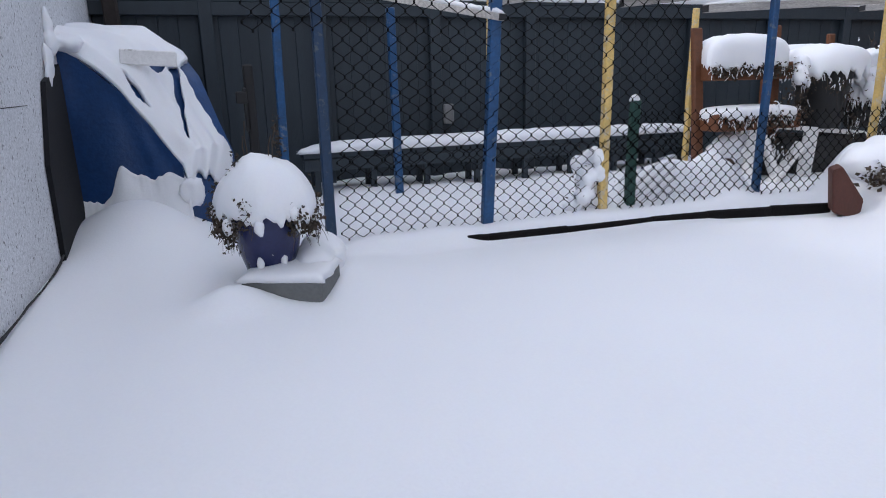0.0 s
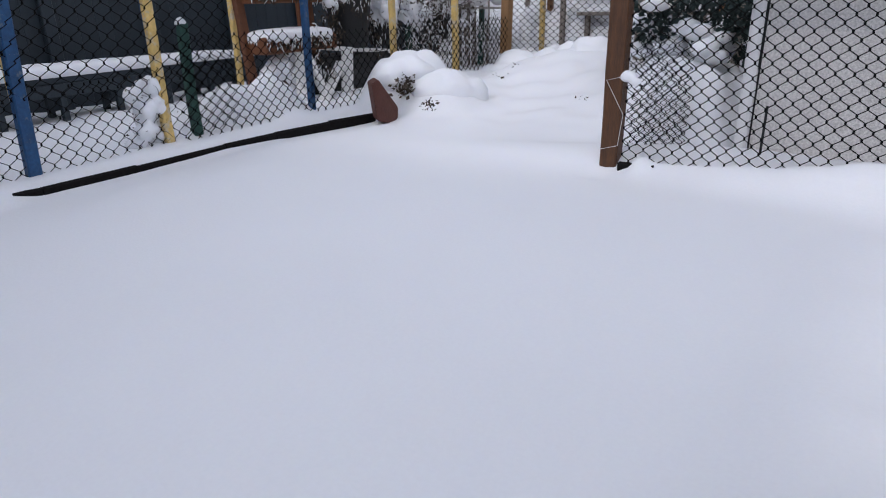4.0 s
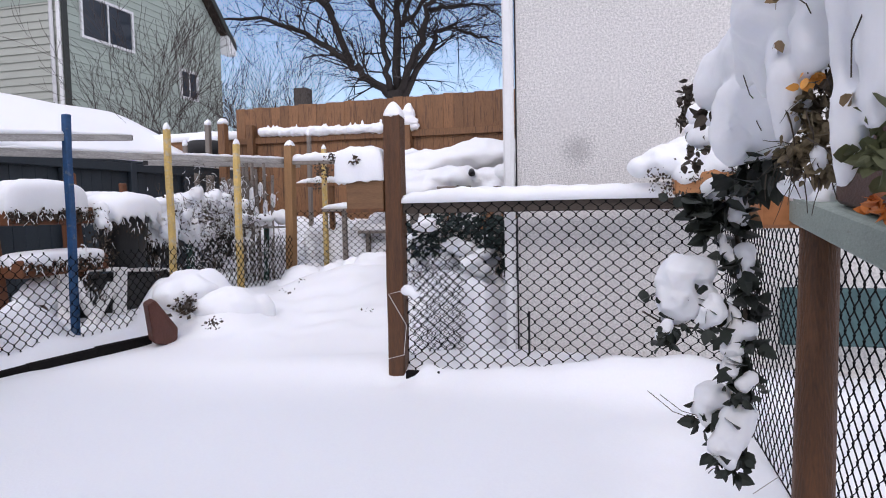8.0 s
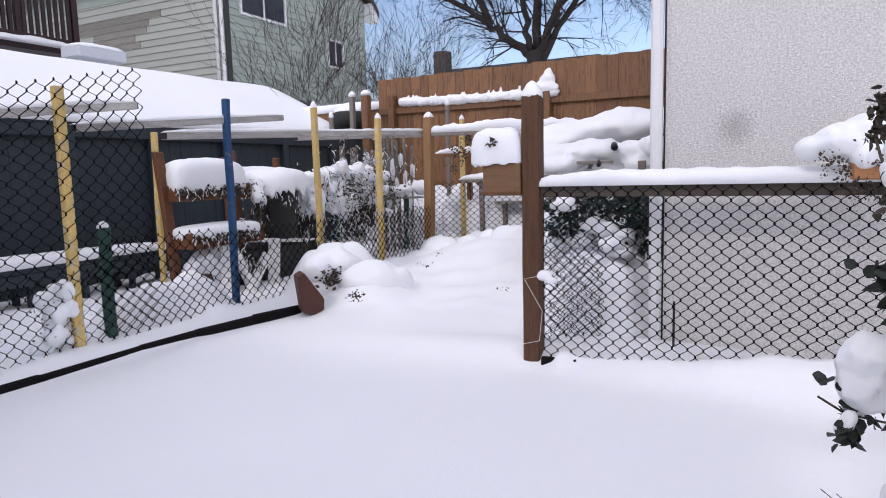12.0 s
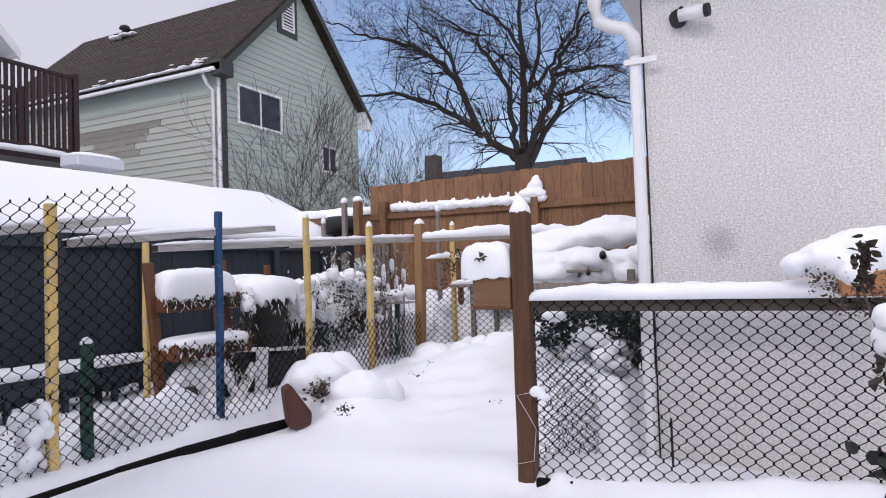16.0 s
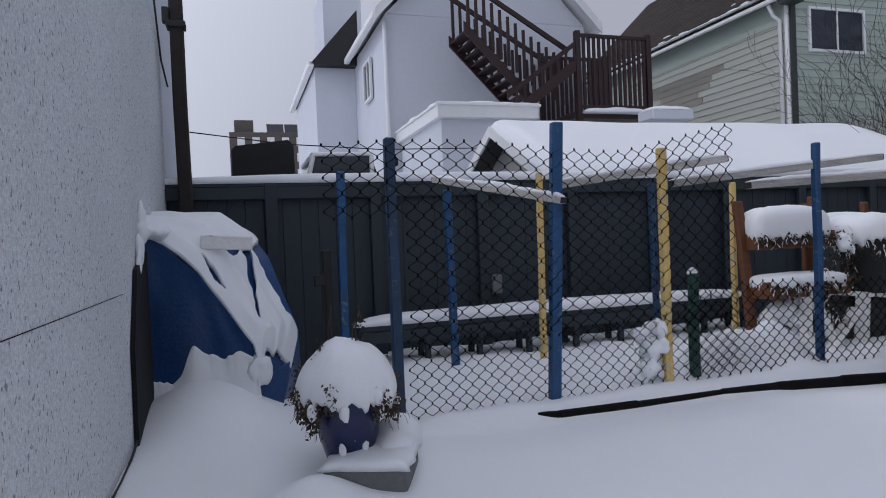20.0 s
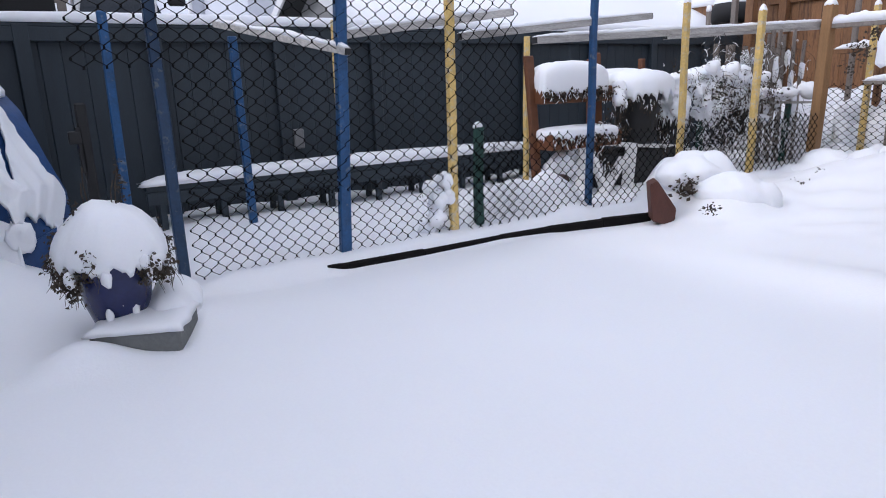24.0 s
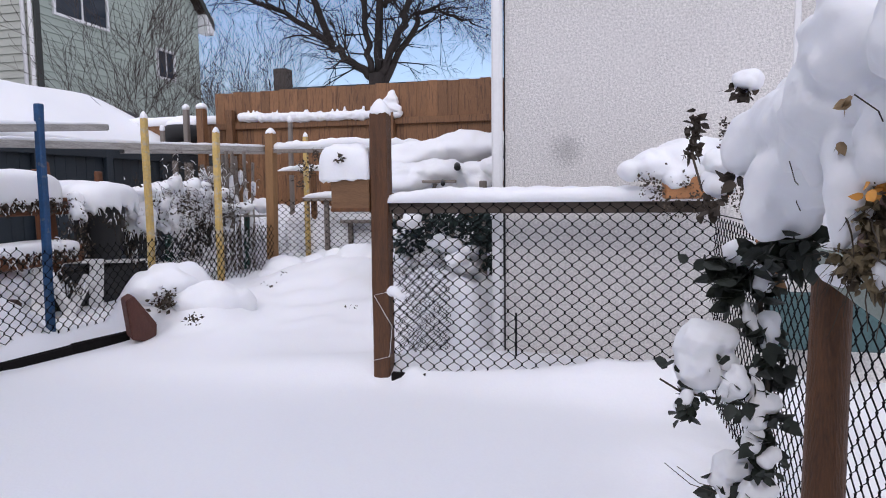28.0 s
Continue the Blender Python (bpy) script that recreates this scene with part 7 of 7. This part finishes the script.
# clumps down the hanging strand
CLUMPS = [
    [(0.846, -0.042, 0.806, 0.031), (0.843, -0.038, 0.779, 0.029), (0.845, -0.060, 0.812, 0.021), (0.846, -0.026, 0.797, 0.019), (0.840, -0.064, 0.783, 0.018), (0.843, -0.030, 0.762, 0.016)],
    [(0.816, -0.071, 0.768, 0.017), (0.818, -0.074, 0.783, 0.010), (0.817, -0.064, 0.760, 0.012)],
    [(0.818, -0.018, 0.742, 0.011), (0.820, -0.023, 0.752, 0.009)],
    [(0.846, -0.080, 0.866, 0.007), (0.844, -0.085, 0.852, 0.007), (0.842, -0.089, 0.837, 0.008), (0.838, -0.096, 0.826, 0.006)],
    [(0.839, -0.110, 0.836, 0.013), (0.837, -0.111, 0.822, 0.012), (0.836, -0.109, 0.810, 0.009)],
    [(0.834, -0.093, 0.780, 0.005), (0.832, -0.097, 0.763, 0.009), (0.829, -0.098, 0.746, 0.015), (0.825, -0.094, 0.726, 0.015), (0.826, -0.112, 0.747, 0.012)],
    [(0.820, -0.090, 0.702, 0.012), (0.822, -0.094, 0.712, 0.011)],
    [(0.813, -0.103, 0.686, 0.009), (0.815, -0.112, 0.694, 0.008)],
    [(0.853, -0.074, 0.660, 0.020), (0.851, -0.086, 0.659, 0.016), (0.849, -0.065, 0.645, 0.014), (0.844, -0.071, 0.632, 0.010)],
    [(0.830, -0.101, 0.636, 0.022), (0.826, -0.093, 0.619, 0.022), (0.824, -0.082, 0.608, 0.017), (0.832, -0.111, 0.646, 0.014), (0.816, -0.090, 0.594, 0.011)],
    [(0.850, -0.105, 0.880, 0.009), (0.848, -0.108, 0.872, 0.008)],
]
rim = []
for k, run in enumerate(CLUMPS):
    part("snow", snow_mass([(Vector(p[:3]), p[3], p[3] * 0.95, p[3] * 0.95) for p in run], 0.0032, 2, 0.0028, 130 + 7 * k), SNOW, ivy, "clump of snow on the ivy")
    for x, y, z, r in run:
        if r > 0.007:
            rim += [(x - 0.4 * r + 0.5 * r * math.cos(a), y + 0.9 * r * math.sin(a), z - 0.85 * r - 0.2 * r * math.cos(a * 2)) for a in (0.4, 1.5, 2.6, 3.7, 4.8, 5.9)]
strand = [(0.80, -0.125, 0.925), (0.835, -0.095, 0.905), (0.858, -0.10, 0.875), (0.852, -0.106, 0.83), (0.846, -0.112, 0.79), (0.840, -0.11, 0.75), (0.835, -0.11, 0.71), (0.835, -0.105, 0.67), (0.845, -0.095, 0.64), (0.838, -0.092, 0.61), (0.830, -0.085, 0.585)]
part("vine", tube(strand, 0.0028, 6), DRY_LEAF, ivy)
part("vine", tube([(0.846, -0.112, 0.79), (0.842, -0.085, 0.755), (0.838, -0.055, 0.745), (0.836, -0.02, 0.75), (0.836, 0.005, 0.765)], 0.0013, 5), DRY_LEAF, ivy)
part("stem", tube([(0.72, -0.30, 0.99), (0.74, -0.18, 1.02), (0.75, -0.10, 0.98)], 0.004, 6), DRY_LEAF, ivy)
part("stem", tube([(0.60, -0.30, 0.99), (0.61, -0.2, 1.04), (0.61, -0.13, 1.02)], 0.004, 6), DRY_LEAF, ivy)
sp = [tuple(Vector(a).lerp(Vector(b), k / 6)) for a, b in zip(strand, strand[1:]) for k in range(6)]
part("leaves", leaves(sp, 240, 0.021, 141, 0.009, 0.8, True), IVY_LEAF, ivy, "dark ivy leaves", kind="stuff")
part("leaves", leaves(rim, 210, 0.019, 142, 0.003, 0.9, True), IVY_LEAF, ivy, kind="stuff")
sp = [(0.848, -0.062, 0.888), (0.846, -0.066, 0.878), (0.850, -0.075, 0.895), (0.845, -0.058, 0.900), (0.852, -0.082, 0.882), (0.846, -0.07, 0.865), (0.80, -0.11, 0.92), (0.77, -0.115, 0.925), (0.735, -0.112, 0.93), (0.76, -0.10, 0.925), (0.82, -0.09, 0.905)]
part("leaves", leaves(sp, 190, 0.022, 146, 0.009, 0.5, True), IVY_LEAF, ivy, kind="stuff")
sp = [(0.566, -0.100, 0.965), (0.560, -0.104, 0.955), (0.556, -0.107, 0.945), (0.560, -0.103, 0.935), (0.566, -0.100, 0.925), (0.574, -0.096, 0.930), (0.582, -0.092, 0.928), (0.553, -0.110, 0.975), (0.548, -0.113, 0.985), (0.550, -0.110, 0.920)]
part("dry_leaves", leaves(sp, 330, 0.010, 143, 0.006, 0.7, True), material("withered_leaves", (0.20, 0.155, 0.085), 0.8, vary=0.5, scale=40, second=(0.07, 0.05, 0.03), amount=0.6, patch=30), ivy, "curled dry leaves", kind="stuff")
part("stem_tangle", sprigs(sp, 60, 0.040, 147, 0.0008, 0.8, 0.006), DRY_LEAF, ivy, kind="stuff")
sp = [(0.475, -0.112, 0.925), (0.470, -0.115, 0.915), (0.465, -0.116, 0.925), (0.460, -0.118, 0.935), (0.455, -0.12, 0.945)]
part("dry_leaves", leaves(sp, 60, 0.014, 153, 0.006, 0.6, True), material("olive_leaves", (0.10, 0.11, 0.045), 0.7, vary=0.5, scale=40), ivy, "limp olive leaves", kind="stuff")
stalk = [tuple(Vector((1.29, -0.087, 1.045)).lerp(Vector((1.315, -0.097, 1.11)), k / 8)) for k in range(9)]
part("stem", tube([(1.25, -0.10, 0.98), stalk[0], stalk[4], stalk[8]], 0.0022, 5), DRY_LEAF, ivy)
part("dry_leaves", leaves(stalk, 110, 0.015, 148, 0.006, 0.2, True), DRY_LEAF, ivy, "frosted grey-brown leaves", kind="stuff")
sp = [(1.275, -0.165, 1.143), (1.272, -0.175, 1.142), (1.27, -0.158, 1.147), (1.0, -0.078, 0.992), (0.998, -0.088, 0.985), (0.995, -0.073, 0.975), (0.99, -0.07, 0.955), (0.80, -0.066, 0.992), (0.79, -0.074, 0.993)]
part("dry_leaves", leaves(sp, 130, 0.015, 152, 0.007, 0.4, True), DRY_LEAF, ivy, kind="stuff")
part("flower", leaves([(0.552, -0.097, 0.980), (0.548, -0.100, 0.982)], 16, 0.009, 144, 0.003, 0.2, True), material("orange_petals", (0.62, 0.28, 0.05), 0.6, vary=0.3), ivy, "faded orange flower", kind="stuff")
part("flower", leaves([(0.462, -0.112, 0.892), (0.455, -0.116, 0.891)], 24, 0.013, 149, 0.003, 0.3, True), material("wilted_orange_petals", (0.55, 0.16, 0.02), 0.6, vary=0.3), ivy, "wilted orange flower", kind="stuff")
TAN_LEAF = material("tan_leaf", (0.28, 0.19, 0.10), 0.7, vary=0.3)
for k, path in enumerate(([(0.537, -0.104, 1.005), (0.530, -0.090, 1.030), (0.524, -0.074, 1.040)], [(0.640, -0.070, 1.004), (0.645, -0.076, 0.988), (0.650, -0.080, 0.985)], [(0.70, -0.095, 0.985), (0.70, -0.093, 0.970), (0.705, -0.098, 0.962)], [(0.545, -0.100, 1.020), (0.540, -0.091, 1.018), (0.541, -0.092, 1.000), (0.546, -0.096, 0.985)], [(0.440, -0.098, 1.005), (0.446, -0.092, 0.985), (0.452, -0.094, 0.965)], [(0.82, 0.00, 0.672), (0.83, -0.03, 0.645), (0.842, -0.06, 0.632)], [(0.83, -0.015, 0.665), (0.835, -0.04, 0.645), (0.842, -0.06, 0.638)])):
    part("tendril", tube(path, 0.0005, 5), DRY_LEAF, ivy)
for P, n, c in (((0.523, -0.070, 1.036), 5, 145), ((0.560, -0.080, 1.010), 3, 150), ((0.470, -0.100, 0.958), 5, 154)):
    part("curled_leaf", leaves([P], n, 0.010, c, 0.002, 0.8, True), TAN_LEAF, ivy, kind="stuff")
part("brown_leaf", leaves([(0.86, -0.11, 0.89)], 3, 0.026, 151, 0.001, 1.5, True), material("rust_leaf", (0.20, 0.10, 0.035), 0.7, vary=0.3), ivy, "large rust-brown leaf", kind="stuff")
# teal board leaning by the garage, past the side fence
single("teal_board", boxed(0.04, 0.5, 0.27, (0, 0, 0), 0.006), material("faded_teal_paint", (0.05, 0.105, 0.11), 0.6, vary=0.25, scale=6, bump=0.2), "faded teal painted board leaning by the wall", "board", (3.36, -0.98, 0.22))
single("tie_wire", tube([(1.19, -0.19, 0.40), (1.25, -0.28, 0.44), (1.24, -0.32, 0.45)], 0.0008, 5), OLD_WOOD, "thin wire tied round the timber post", "wire")
